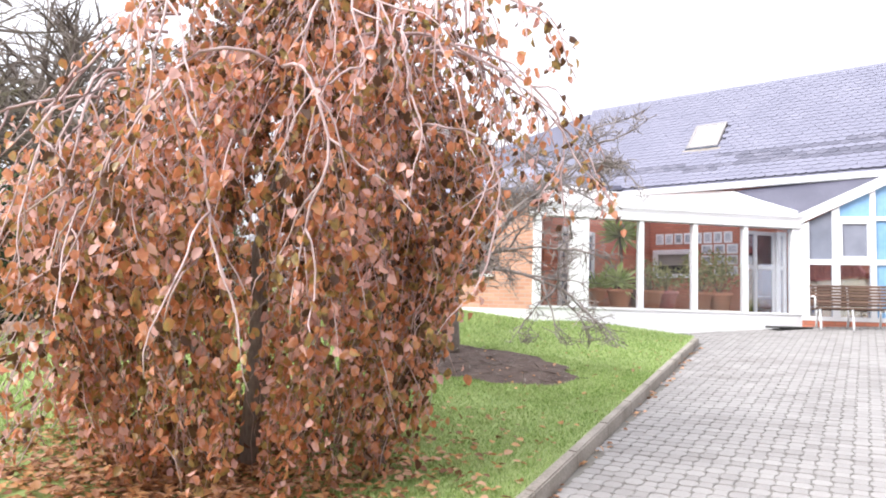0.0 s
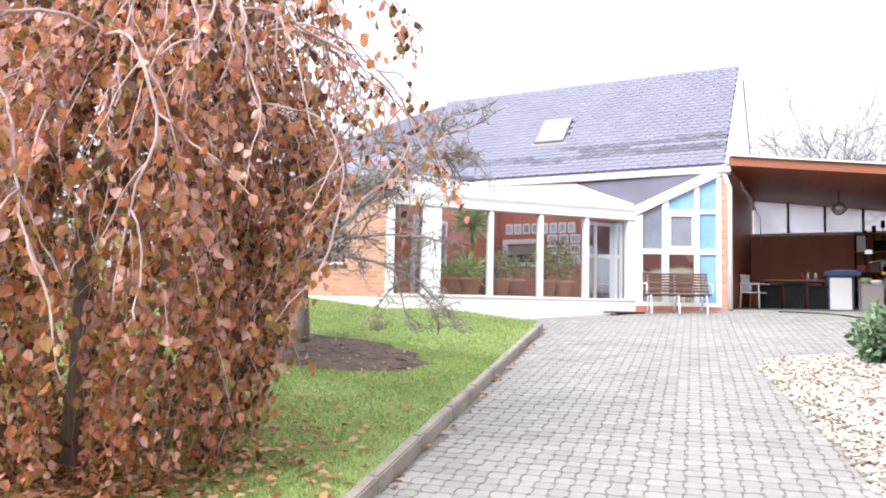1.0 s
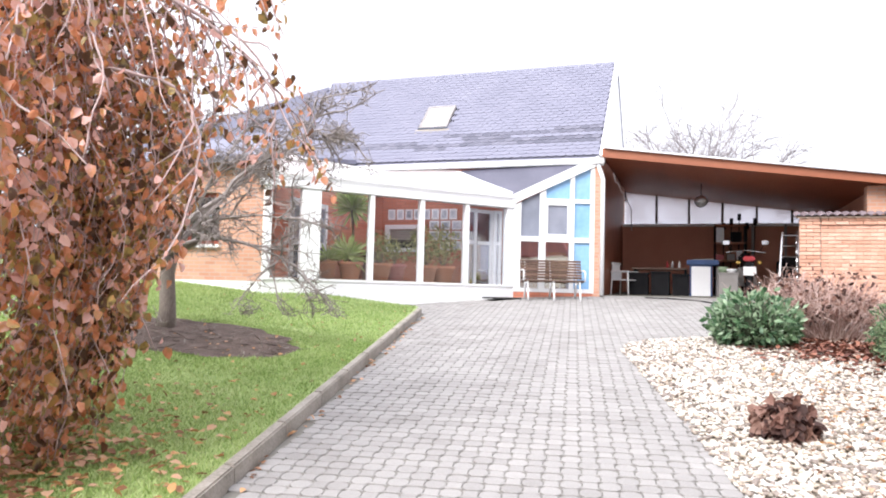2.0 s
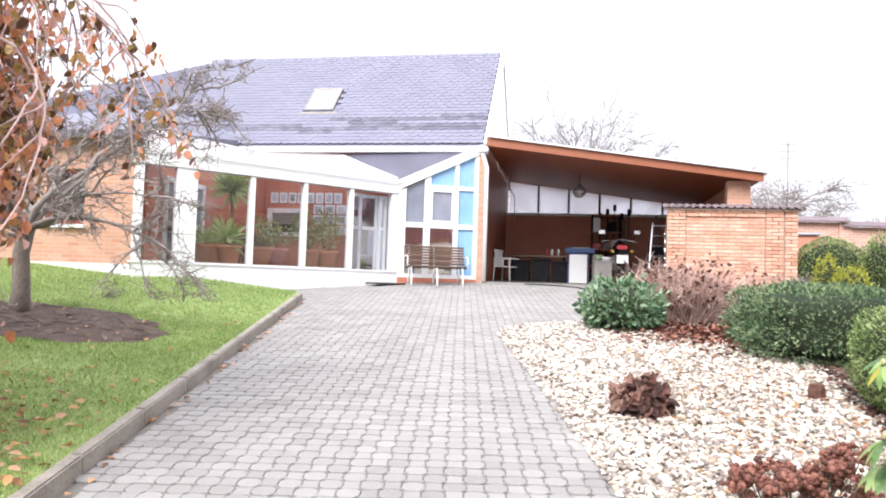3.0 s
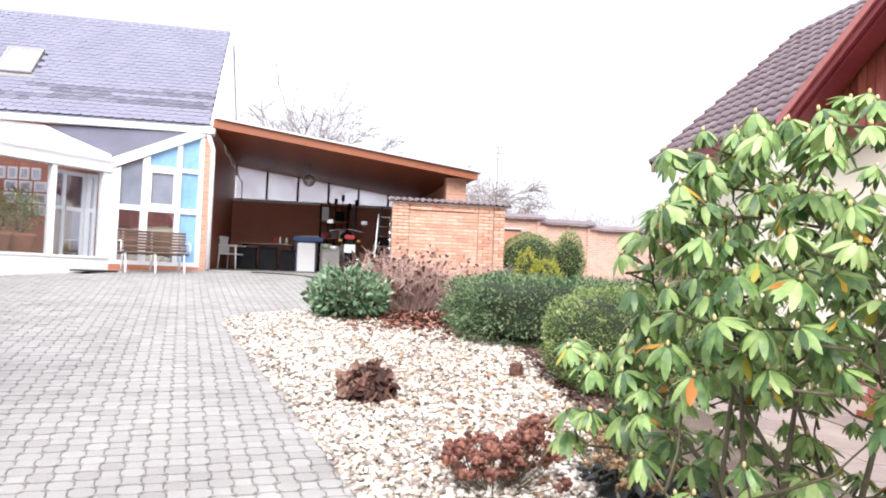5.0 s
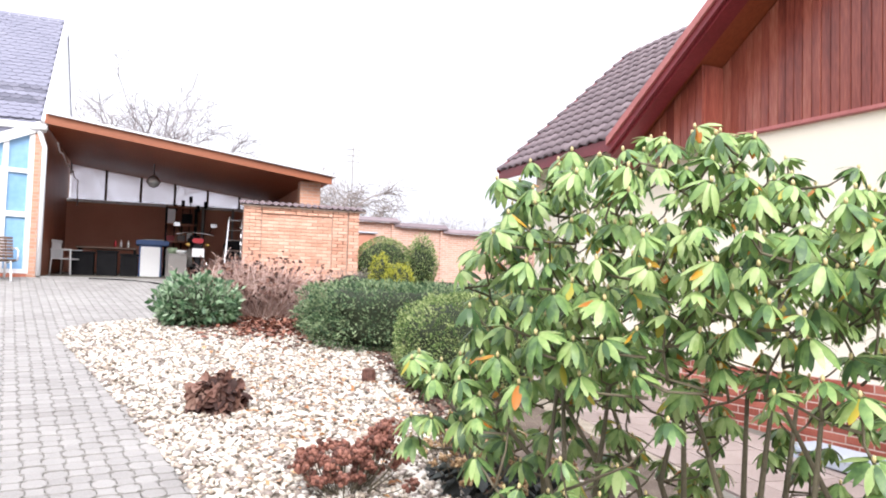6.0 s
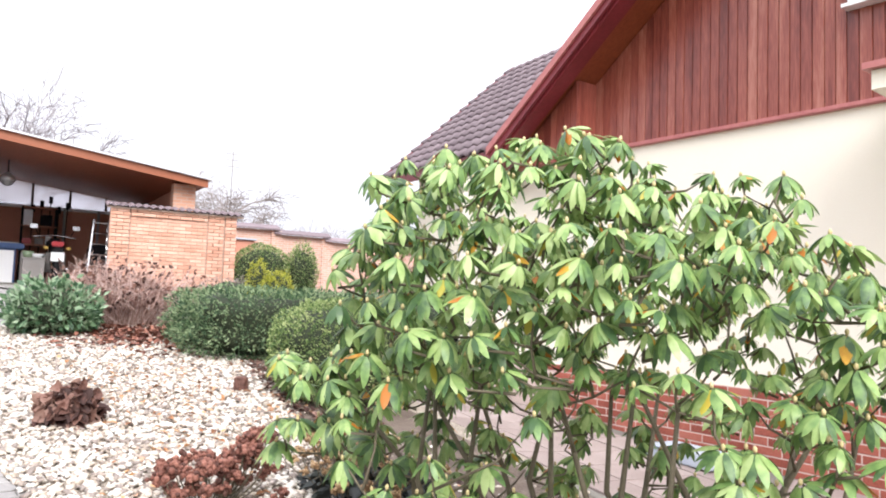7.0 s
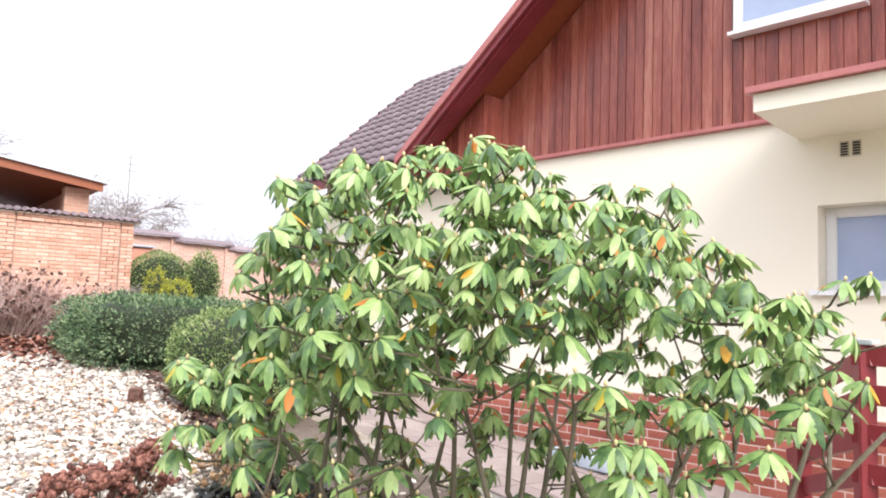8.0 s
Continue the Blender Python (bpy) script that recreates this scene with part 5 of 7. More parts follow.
tips, tries = [], 0
while len(tips) < 900 and tries < 400000:
    tries += 1
    s, d, hz = rng.uniform(-1.2, 1.2), rng.uniform(-0.7, 0.75), rng.uniform(0.3, 2.3)
    top = crest(s) - 0.35 * (d / 0.8) ** 2
    half = 0.8 * math.sqrt(max(0.05, 1 - (s / 1.55) ** 2)) * (0.55 + 0.45 * math.sin(min(1.0, hz / 1.2) * math.pi / 2))
    if hz > top or abs(d) > half:
        continue
    depth = min(top - hz, half - abs(d))
    if depth > 0.25 and rng.random() > 0.5:
        continue
    if hz < 0.75 and d < 0.15 and rng.random() > 0.45:
        continue
    if d < 0.3 and (s > 0.35 and hz < 0.95 and rng.random() > 0.12 or s > 0.7 and hz < 1.05):
        continue
    if -0.15 < s < 0.4 and 0.9 < hz < 1.4 and rng.random() > 0.35 or s < -0.85 and hz < 0.75:
        continue
    p = RC + RA * s + RB * d + Vector((0, 0, hz))
    if noise.noise(p * 2.3) > (0.17 if hz > 1.2 else 0.04):
        continue
    if all((p - o).length > 0.084 for o in tips):
        tips.append(p)
# two sprays reaching out over the steps
for s, d, hz in ((1.24, 0.05, 1.6), (1.33, 0.03, 1.62), (1.42, 0.05, 1.52), (1.45, 0.05, 1.4), (1.56, 0.08, 1.3), (1.38, 0.12, 0.8), (1.5, 0.1, 0.66), (1.3, 0.2, 0.5)):
    tips.append(RC + RA * s + RB * d + Vector((0, 0, hz)))

bases = [RC + RA * s + RB * d for s, d in ((-0.55, 0.1), (-0.2, -0.15), (0.1, 0.2), (0.3, -0.05), (0.7, 0.12))]
hubs = []
for i, b in enumerate(bases):
    for k in range(4):
        lean = RA * (max(-0.45, min(0.45, rng.normal(0, 0.3))) + (b - RC).dot(RA) * 0.4) + RB * rng.normal(0, 0.2)
        pts = [b + Vector((0, 0, -0.05)), b + lean * 0.3 + Vector((0, 0, 0.3)), b + lean * 0.75 + Vector((rng.normal(0, 0.09), rng.normal(0, 0.09), 0.7)), b + lean * 1.2 + Vector((rng.normal(0, 0.05), rng.normal(0, 0.05), 1.1))]
        bm_stem = bmesh.new()
        tube(bm_stem, pts, [0.022, 0.018, 0.012, 0.008], 7)
        part("stem", bm_stem, M_STEM, rhodo, "", True)
        hubs += [pts[1], pts[2], pts[2].lerp(pts[3], 0.5), pts[3]]
leaf_one = leaf_mesh("leaf", 1.0, 0.32, -0.06, M_RHODO_ONE, 0.32)
leaf_old = leaf_mesh("old_leaf", 1.0, 0.34, -0.12, M_OLDLEAF, 0.1)
stack = {"v": [], "f": []}
tmpl_v = np.array([v.co for v in leaf_one.vertices])
tmpl_f = np.array([list(p.vertices) for p in leaf_one.polygons])
made = 0
front = Vector((-0.79, -0.615, 0))
tips.sort(key=lambda p: min((p - h).length for h in hubs))
for i, p in enumerate(tips):
    hub = min(hubs, key=lambda h: (h - p).length + (0.8 if h.z > p.z - 0.03 else 0))
    way = (p - hub)
    mid = hub.lerp(p, 0.55) + Vector((rng.normal(0, 0.02), rng.normal(0, 0.02), -0.015 - 0.04 * min(1.0, way.length)))
    bm_stem = bmesh.new()
    tube(bm_stem, [hub, mid, p], [0.006, 0.0045, 0.0035], 5)
    part("twig", bm_stem, M_STEM, rhodo, "", True)
    hubs += [mid, p - Vector((0, 0, 0.06)) - way.normalized() * 0.04]
    up = (Vector((0, 0, 1)) + way.normalized() * 0.5 + Vector(unit(1)[0]) * 0.5).normalized()
    bud = bmesh.new()
    bmesh.ops.create_icosphere(bud, subdivisions=1, radius=0.007, matrix=Matrix.Translation(p + up * 0.01) @ Matrix.Diagonal((1, 1, 1.7, 1)))
    part("bud", bud, M_BUD, rhodo, "", True)
    n = int(rng.integers(11, 17))
    a0 = rng.uniform(0, 6.28)
    size = rng.uniform(0.066, 0.102)
    droop = rng.uniform(0.05, 0.8)
    ex = up.orthogonal().normalized()
    ey = up.cross(ex)
    for k in range(n):
        a = a0 + k * 2.399
        out = ex * math.cos(a) + ey * math.sin(a)
        dd = (out - up * (droop * rng.uniform(0.2, 1.5) + 0.25 * (k / n - 0.5)) - Vector((0, 0, 0.3))).normalized()
        m = aim(p + out * 0.012, dd, up + out * 0.4) @ Matrix.Diagonal((1, 1, 1, 1)) @ Matrix.Scale(size * rng.uniform(0.8, 1.1), 4)
        old = k >= n - 2 and rng.random() < 0.24
        near = (p - RC).dot(front) > 0.28 and made < 290
        if old or near:
            o = new("leaf", leaf_old if old else leaf_one)
            o.matrix_basis = m
            under(o, rhodo)
            if old:
                tagged(o, "yellow-orange withering leaf")
            made += 0 if old else 1
        else:
            mm = np.array(m)
            stack["f"].append(tmpl_f + len(stack["v"]) * len(tmpl_v))
            stack["v"].append(tmpl_v @ mm[:3, :3].T + mm[:3, 3])
me = mesh_of("foliage", np.concatenate(stack["v"]).tolist(), np.concatenate(stack["f"]).tolist(), M_RHODO, True)
hung(new("foliage", me), rhodo, "drooping light green leaves", "stuff")

# stump
st = thing("stump", (2.1, 7.05, gz(2.1, 7.05)), "short brown sawn stump among pebbles", "stump")
part("post", turned(((0.075, -0.03), (0.072, 0.08), (0.066, 0.13), (0.05, 0.14)), (2.1, 7.05, gz(2.1, 7.05)), 9), M_DRYLEAF, st)

# mulch of red leaves under the dry shrubs
n = 1500
x, y = rng.normal(1.75, 0.55, n), rng.normal(10.5, 0.55, n)
tagged(leaf_cloud("leaf_mulch", np.stack([x, y, np.array([gz(min(a, 3.3), b) + 0.03 for a, b in zip(x, y)])], 1), unit(n) * (1, 1, 0.3), np.tile((0, 0, 1.0), (n, 1)) + unit(n) * 0.4, rng.uniform(0.05, 0.11, n), M_MULCH, 0.7, 0.2), "red-brown fallen leaves under the shrubs", "leaf litter", kind="stuff")
n = 900
y = rng.uniform(2.2, 8.6, n)
x = np.array([bed_end(v) for v in y]) + np.abs(rng.normal(0, 0.28, n)) - 0.08
tagged(leaf_cloud("leaf_drift", np.stack([x, y, np.array([gz(min(a, 3.3), b) + 0.035 for a, b in zip(x, y)])], 1), unit(n) * (1, 1, 0.3), np.tile((0, 0, 1.0), (n, 1)) + unit(n) * 0.4, rng.uniform(0.03, 0.075, n), M_DRYLEAF, 0.7, 0.2), "dark withered leaves along the end of the pebbles", "leaf litter", kind="stuff")
n = 500
x, y = rng.normal(1.5, 0.75, n), rng.normal(6.6, 1.7, n)
tagged(leaf_cloud("leaf_scatter", np.stack([x, y, np.array([gz(min(a, 3.3), b) + 0.035 for a, b in zip(x, y)])], 1)[x > 0.6], (unit(n) * (1, 1, 0.3))[x > 0.6], (np.tile((0, 0, 1.0), (n, 1)) + unit(n) * 0.4)[x > 0.6], rng.uniform(0.03, 0.07, n)[x > 0.6], M_LITTER, 0.7, 0.2), "few dry leaves on the pebbles", "leaf litter", kind="stuff")

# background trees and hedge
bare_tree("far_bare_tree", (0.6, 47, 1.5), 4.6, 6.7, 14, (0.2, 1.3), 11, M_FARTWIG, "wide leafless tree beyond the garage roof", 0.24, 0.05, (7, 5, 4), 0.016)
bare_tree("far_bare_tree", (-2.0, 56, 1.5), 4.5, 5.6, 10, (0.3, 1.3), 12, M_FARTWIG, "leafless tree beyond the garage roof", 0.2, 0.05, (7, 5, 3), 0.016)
bare_tree("far_bare_tree", (9.7, 37, 1.5), 3.3, 3.2, 14, (-0.1, 1.2), 17, M_TWIGGREY, "grey spreading leafless tree behind the boundary wall", 0.14, 0.16, (8, 6, 4), 0.012)
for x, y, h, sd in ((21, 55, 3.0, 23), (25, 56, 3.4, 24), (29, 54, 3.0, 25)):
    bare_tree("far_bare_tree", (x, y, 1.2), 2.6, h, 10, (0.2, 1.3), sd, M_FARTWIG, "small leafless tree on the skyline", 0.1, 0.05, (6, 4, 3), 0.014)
bare_tree("old_fruit_tree", (-15.1, 5.4, gz(-15.1, 5.4)), 3.2, 3.0, 13, (0.1, 1.3), 31, M_BARK, "dark leafless fruit tree behind the hedge", 0.3, 0.05, (8, 5, 4), 0.008)
bare_tree("old_fruit_tree", (-14.8, 3.4, gz(-14.8, 3.4)), 2.8, 2.8, 12, (0.1, 1.3), 37, M_BARK, "dark leafless fruit tree behind the hedge", 0.24, 0.05, (8, 5, 4), 0.008)
clipped("garden_hedge", (-12.8, 3.6, gz(-12.8, 3.6)), (0.7, 4.5, 1.15), 16000, 0.1, M_YEW, "tall dense evergreen hedge behind a brick edging", 4.5, 0.12, 0.5, 81, 0.08)
eg = thing("brick_edging", (-11.9, 4, gz(-11.9, 4)), "low brick edging along the hedge", "edging", kind="structure")
for i in range(18):
    yy = -0.5 + i * 0.5
    part("edging_stone", boxes((-12.0, yy + 0.005, gz(-11.9, yy) + 0.02, -11.85, yy + 0.495, gz(-11.9, yy) + 0.27), bevel=0.01), M_BRICK, eg)


# ---- things at the long house ----
M_TERRA = material("terracotta", ((0.40, 0.16, 0.09), (0.54, 0.25, 0.15)), 0.85, 4, 50, 0.3)
M_PINKPOT = material("rose_glazed_pot", ((0.38, 0.14, 0.14), (0.48, 0.2, 0.19)), 0.6, 4, 50, 0.2)
M_SLAT = material("weathered_bench_slat", ((0.07, 0.04, 0.03), (0.14, 0.085, 0.06), (0.21, 0.13, 0.1)), 0.6, 3, 30, 0.3, stretch=(0.2, 1, 1), per_piece=0.3)
M_BLACK = material("black_plastic", ((0.008, 0.008, 0.01), (0.02, 0.02, 0.022)), 0.85, 4, 40, 0.1)
M_BLACK.node_tree.nodes["Principled BSDF"].inputs["Specular IOR Level"].default_value = 0.15
M_BLUE = material("blue_plastic", ((0.015, 0.05, 0.16), (0.03, 0.08, 0.22)), 0.45, 4, 40, 0.05)
M_CHROME = material("bright_metal", ((0.55, 0.55, 0.56), (0.7, 0.7, 0.72)), 0.18, 4, 40, 0.0, metal=1.0)
M_RED = material("red_plastic", ((0.45, 0.02, 0.03), (0.55, 0.05, 0.06)), 0.35, 4, 40, 0.0)
M_PRINT = material("photo_print", ((0.16, 0.17, 0.2), (0.45, 0.48, 0.55), (0.62, 0.62, 0.66)), 0.3, 9, 30, 0.0, per_piece=0.3)
M_YUCCA = material("yucca_leaf", ((0.30, 0.42, 0.12), (0.48, 0.58, 0.22), (0.64, 0.70, 0.36)), 0.45, 3, 20, 0.0, island=0.5, thin=0.3)
M_OLIVE = material("olive_leaf", ((0.16, 0.19, 0.07), (0.34, 0.36, 0.15), (0.50, 0.48, 0.24)), 0.5, 3, 20, 0.0, island=0.5, thin=0.3)
M_PALEBLUE = material("pale_blue_slab", ((0.36, 0.41, 0.48), (0.46, 0.51, 0.58)), 0.6, 3, 40, 0.1)
M_MAT = material("dark_doormat", ((0.03, 0.03, 0.03), (0.07, 0.07, 0.065)), 0.95, 6, 120, 0.8)
M_AMBER = material("amber_curtain", ((0.45, 0.28, 0.06), (0.58, 0.4, 0.12)), 0.8, 3, 30, 0.1)


def spiky(t, place, n, size, mat, spread=1.0):
    d = unit(n) * (1, 1, 0.8) + (0, 0, 0.35)
    size = size * 1.15
    p = np.tile(np.array(place, float), (n, 1))
    hung(leaf_cloud("leaves", p, d, unit(n), rng.uniform(0.7, 1.15, n) * size, mat, 0.12, 0.05), t, "", "stuff")


def pot(name, x, y, z, r, h, mat, label):
    t = thing(name, (x, y, z), label, "plant pot")
    part("pot", turned(((r * 0.7, 0), (r * 0.95, h * 0.82), (r * 1.08, h * 0.83), (r * 1.08, h), (r * 0.92, h), (r * 0.9, h * 0.92)), (x, y, z), 16), mat, t, "", True)
    part("soil", turned(((r * 0.9, h * 0.86), (r * 0.9, h * 0.9)), (x, y, z), 12), M_SOIL, t)
    return t


def inside(az, back):
    s = at_azimuth(az, A, B)
    return F1 @ Vector((s, back, 1.82))


part("plant_ledge", boxes((0.3, 0.16, 1.6, L1 * 0.8, 0.85, 1.818), m=F1, bevel=0.01), M_STEP, porch, "low plant ledge")
p = inside(117.0, 0.5)
yu = pot("potted_yucca", p.x, p.y, p.z, 0.2, 0.36, M_TERRA, "small yucca in a terracotta pot behind glass")
spiky(yu, (p.x, p.y, p.z + 0.42), 60, 0.34, M_YUCCA)
p = inside(115.3, 0.42)
yu = pot("potted_yucca", p.x, p.y, p.z, 0.25, 0.36, M_TERRA, "tall yucca with two leaf crowns in a terracotta pot")
bm = bmesh.new()
tube(bm, [p + Vector(v) for v in ((0, 0, 0.3), (0.02, 0.05, 0.9), (-0.02, 0.06, 1.45))], [0.035, 0.03, 0.028], 7)
part("trunk", bm, M_STEM, yu, "", True)
spiky(yu, p + Vector((-0.02, 0.06, 1.5)), 190, 0.42, M_YUCCA)
spiky(yu, p + Vector((-0.06, -0.02, 0.5)), 150, 0.4, M_YUCCA)
for az, back, mt, lab, hh, n in ((112.9, 0.45, M_TERRA, "leafy green plant in a terracotta pot", 0.75, 260), (111.6, 0.55, M_PINKPOT, "plant with pale flowers in a rose pot", 0.55, 200), (109.2, 0.5, M_TERRA, "olive-leaved shrub in a terracotta pot", 1.0, 420), (107.8, 0.5, M_TERRA, "olive-leaved shrub in a terracotta pot", 0.95, 420)):
    p = inside(az, back)
    t = pot("potted_plant", p.x, p.y, p.z, 0.24, 0.36, mt, lab)
    c = np.array(p) + (0, 0, 0.36 + hh * 0.45)
    q = unit(n) * rng.random((n, 1)) ** 0.5 * (0.42, 0.42, hh * 0.5) + c
    hung(leaf_cloud("leaves", q, unit(n) + (0, 0, 0.2), unit(n), rng.uniform(0.06, 0.13, n), M_OLIVE, 0.35, 0.1), t, "", "stuff")
    bm = bmesh.new()
    for k in range(7):
        tube(bm, [p + Vector((0, 0, 0.3)), Vector(q[k]) * 0.5 + p * 0.5 + Vector((0, 0, 0.15)), Vector(q[k])], [0.01, 0.008, 0.004], 4)
    part("stem", bm, M_STEM, t)

# back wall of the porch: window, pictures
wn1 = thing("inner_window", (-7.2, 17.4, 3.0), "white-framed inner window with half-drawn shutter", "window")
X0, X1, Z0, Z1 = -7.75, -6.7, 2.6, 3.3
for s in ((X0, 17.24, Z0, X0 + 0.13, 17.34, Z1), (X1 - 0.13, 17.24, Z0, X1, 17.34, Z1), (X0 + 0.13, 17.24, Z1 - 0.12, X1 - 0.13, 17.34, Z1), (X0 + 0.13, 17.24, Z0, X1 - 0.13, 17.34, Z0 + 0.1)):
    part("frame", boxes(s, bevel=0.008), M_WHITE, wn1)
part("pane", boxes((X0 + 0.13, 17.3, Z0 + 0.1, X1 - 0.13, 17.33, Z1 - 0.12)), M_BLACK, wn1, "dark pane")
for k in range(4):
    part("shutter_slat", boxes((X0 + 0.14, 17.27, Z1 - 0.18 - k * 0.07, X1 - 0.14, 17.295, Z1 - 0.12 - k * 0.07)), M_GREY, wn1)


def picture(x, z, w, h, frame_mat, lab):
    t = thing("picture", (x, 17.3, z), lab, "picture", "pictures on the porch wall")
    part("picture_frame", boxes((x - w / 2, 17.31, z - h / 2, x + w / 2, 17.34, z + h / 2), bevel=0.006), frame_mat, t)
    part("print", boxes((x - w / 2 + 0.04, 17.302, z - h / 2 + 0.045, x + w / 2 - 0.04, 17.309, z + h / 2 - 0.045)), M_PRINT, t, "faded print")


for k in range(8):
    picture(-7.6 + k * 0.24, 3.57, 0.2, 0.27, M_WHITE, "small white-framed print in a row under the ceiling")
for r_ in range(3):
    for k in range(3):
        if r_ == 2 and k == 0:
            continue
        picture(-6.42 + k * 0.3, 3.29 - r_ * 0.26, 0.26, 0.23, M_WHITE, "small white-framed print on red brick")
picture(-5.4, 3.0, 0.24, 0.32, M_BLACK, "small dark-framed certificate on red brick")
cab = thing("cabinet", (-7.2, 16.6, 1.65), "brown wooden cabinet by the porch wall", "cabinet")
part("body", boxes((-7.8, 15.2, 1.65, -7.4, 16.4, 2.55), bevel=0.01), M_BOARD, cab)
part("door", boxes((-7.4, 15.25, 1.72, -7.38, 15.78, 2.5), bevel=0.004), M_SLAT, cab)
part("door", boxes((-7.4, 15.82, 1.72, -7.38, 16.35, 2.5), bevel=0.004), M_SLAT, cab)

ind = thing("inner_door", (-7.84, 13.4, 1.65), "white-framed glazed inner door in the porch side wall", "door")
for yy in (12.75, 13.45, 14.15):
    part("stile", boxes((-7.858, yy, 1.66, -7.80, yy + 0.1, 3.45), bevel=0.006), M_WHITE, ind)
for zz in (1.66, 2.5, 3.35):
    for yy in (12.86, 13.56):
        part("rail", boxes((-7.858, yy, zz, -7.805, yy + 0.58, zz + 0.1), bevel=0.006), M_WHITE, ind)
# dark below and grey above paint the mixed reflections on this glass
for yy in (12.86, 13.56):
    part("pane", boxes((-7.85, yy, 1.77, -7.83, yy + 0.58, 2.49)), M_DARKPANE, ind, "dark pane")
    part("pane", boxes((-7.85, yy, 2.61, -7.83, yy + 0.58, 3.34)), M_GREYPANE, ind, "pane coloured grey as a reflection")

# glazed door in the last bay
dr = thing("glazed_door", F1 @ Vector((posts[4][1], 0.2, 1.65)), "white glazed double door standing ajar in the porch", "door")
d0, d1 = posts[4][1], posts[5][0]


def door_leaf(s0, s1, back, z0=1.68, z1=3.5):
    w = 0.075
    for sp in ((s0, back, z0, s0 + w, back + 0.06, z1), (s1 - w, back, z0, s1, back + 0.06, z1), (s0 + w, back, z1 - w, s1 - w, back + 0.06, z1), (s0 + w, back, z0, s1 - w, back + 0.06, z0 + 0.12), (s0 + w, back, 2.7, s1 - w, back + 0.06, 2.78)):
        part("door_frame", boxes(sp, m=F1, bevel=0.006), M_WHITE, dr)
    part("pane", boxes((s0 + w, back + 0.025, z0 + 0.12, s1 - w, back + 0.035, z1 - w), m=F1), M_GLASS_DIM, dr)


wd = d1 - d0
door_leaf(d0, d0 + wd * 0.32, 0.16)
door_leaf(d0 + wd * 0.3, d0 + wd * 0.8, 0.24)
door_leaf(d0 + wd * 0.78, d1, 0.16)
part("door_handle", boxes((d0 + wd * 0.33, 0.2, 2.66, d0 + wd * 0.36, 0.24, 2.78), m=F1), M_CHROME, dr, "steel handle")
part("curtain", boxes((bars2[1][1] + 0.02, 0.25, 1.78, bars2[2][0] - 0.02, 0.27, 2.6), m=F2), M_AMBER, porch, "amber blind inside the side bay")

# doormat
mt = solid("doormat", boxes((L1 - 0.85, -0.5, gz(0, 15.8) + 0.004, L1 - 0.05, -0.1, gz(0, 15.8) + 0.04), m=F1, bevel=0.006), M_MAT)
tagged(mt, "dark rubber doormat before the porch door", "doormat")

# bench
BX0, BX1, BYf = -3.8, -2.42, 15.75
bz = gz(0, 15.8) + 0.0
bench = thing("garden_bench", ((BX0 + BX1) / 2, BYf + 0.25, bz), "slatted wooden garden bench on white metal legs", "bench")
for k in range(5):
    part("seat_slat", boxes((BX0, BYf + k * 0.085, bz + 0.42 - 0.006 * k, BX1, BYf + k * 0.085 + 0.065, bz + 0.445 - 0.006 * k), bevel=0.005), M_SLAT, bench)
for k in range(7):
    part("back_slat", boxes((BX0, BYf + 0.43 + k * 0.022, bz + 0.48 + k * 0.062, BX1, BYf + 0.45 + k * 0.022, bz + 0.528 + k * 0.062), bevel=0.005), M_SLAT, bench)
for x in (BX0 + 0.12, (BX0 + BX1) / 2, BX1 - 0.12):
    bm = bmesh.new()
    tube(bm, [(x, BYf - 0.06, bz), (x, BYf - 0.02, bz + 0.18), (x, BYf + 0.03, bz + 0.40), (x, BYf + 0.36, bz + 0.38)], [0.022] * 4, 6)
    tube(bm, [(x, BYf + 0.6, bz), (x, BYf + 0.52, bz + 0.2), (x, BYf + 0.49, bz + 0.44), (x, BYf + 0.64, bz + 0.9)], [0.022] * 4, 6)
    part("leg", bm, M_WHITE, bench, "white cast leg", True)
for x in (BX0 + 0.02, BX1 - 0.02):
    bm = bmesh.new()
    tube(bm, [(x, BYf - 0.02, bz + 0.42), (x, BYf - 0.04, bz + 0.62), (x, BYf + 0.1, bz + 0.66), (x, BYf + 0.5, bz + 0.66)], [0.016] * 4, 6)
    part("armrest", bm, M_WHITE, bench, "", True)

bench.rotation_euler = (0, 0, radians(20))
bench.location.x -= 0.02

# ---- garage contents ----
fz = 1.62
ch = thing("plastic_chair", (-1.85, 19.4, fz), "white moulded plastic garden armchair", "chair")
CF = Matrix.Translation((-1.85, 19.4, fz)) @ Euler((0, 0, radians(70))).to_matrix().to_4x4()
part("seat", boxes((-0.24, -0.22, 0.4, 0.24, 0.24, 0.43), m=CF, bevel=0.012), M_WHITE, ch)
for k in range(5):
    part("back_slat", boxes((-0.22 + k * 0.095, 0.22, 0.43, -0.16 + k * 0.095, 0.245, 0.82), m=CF, bevel=0.006), M_WHITE, ch)
part("back_rail", boxes((-0.25, 0.21, 0.8, 0.25, 0.25, 0.87), m=CF, bevel=0.012), M_WHITE, ch)
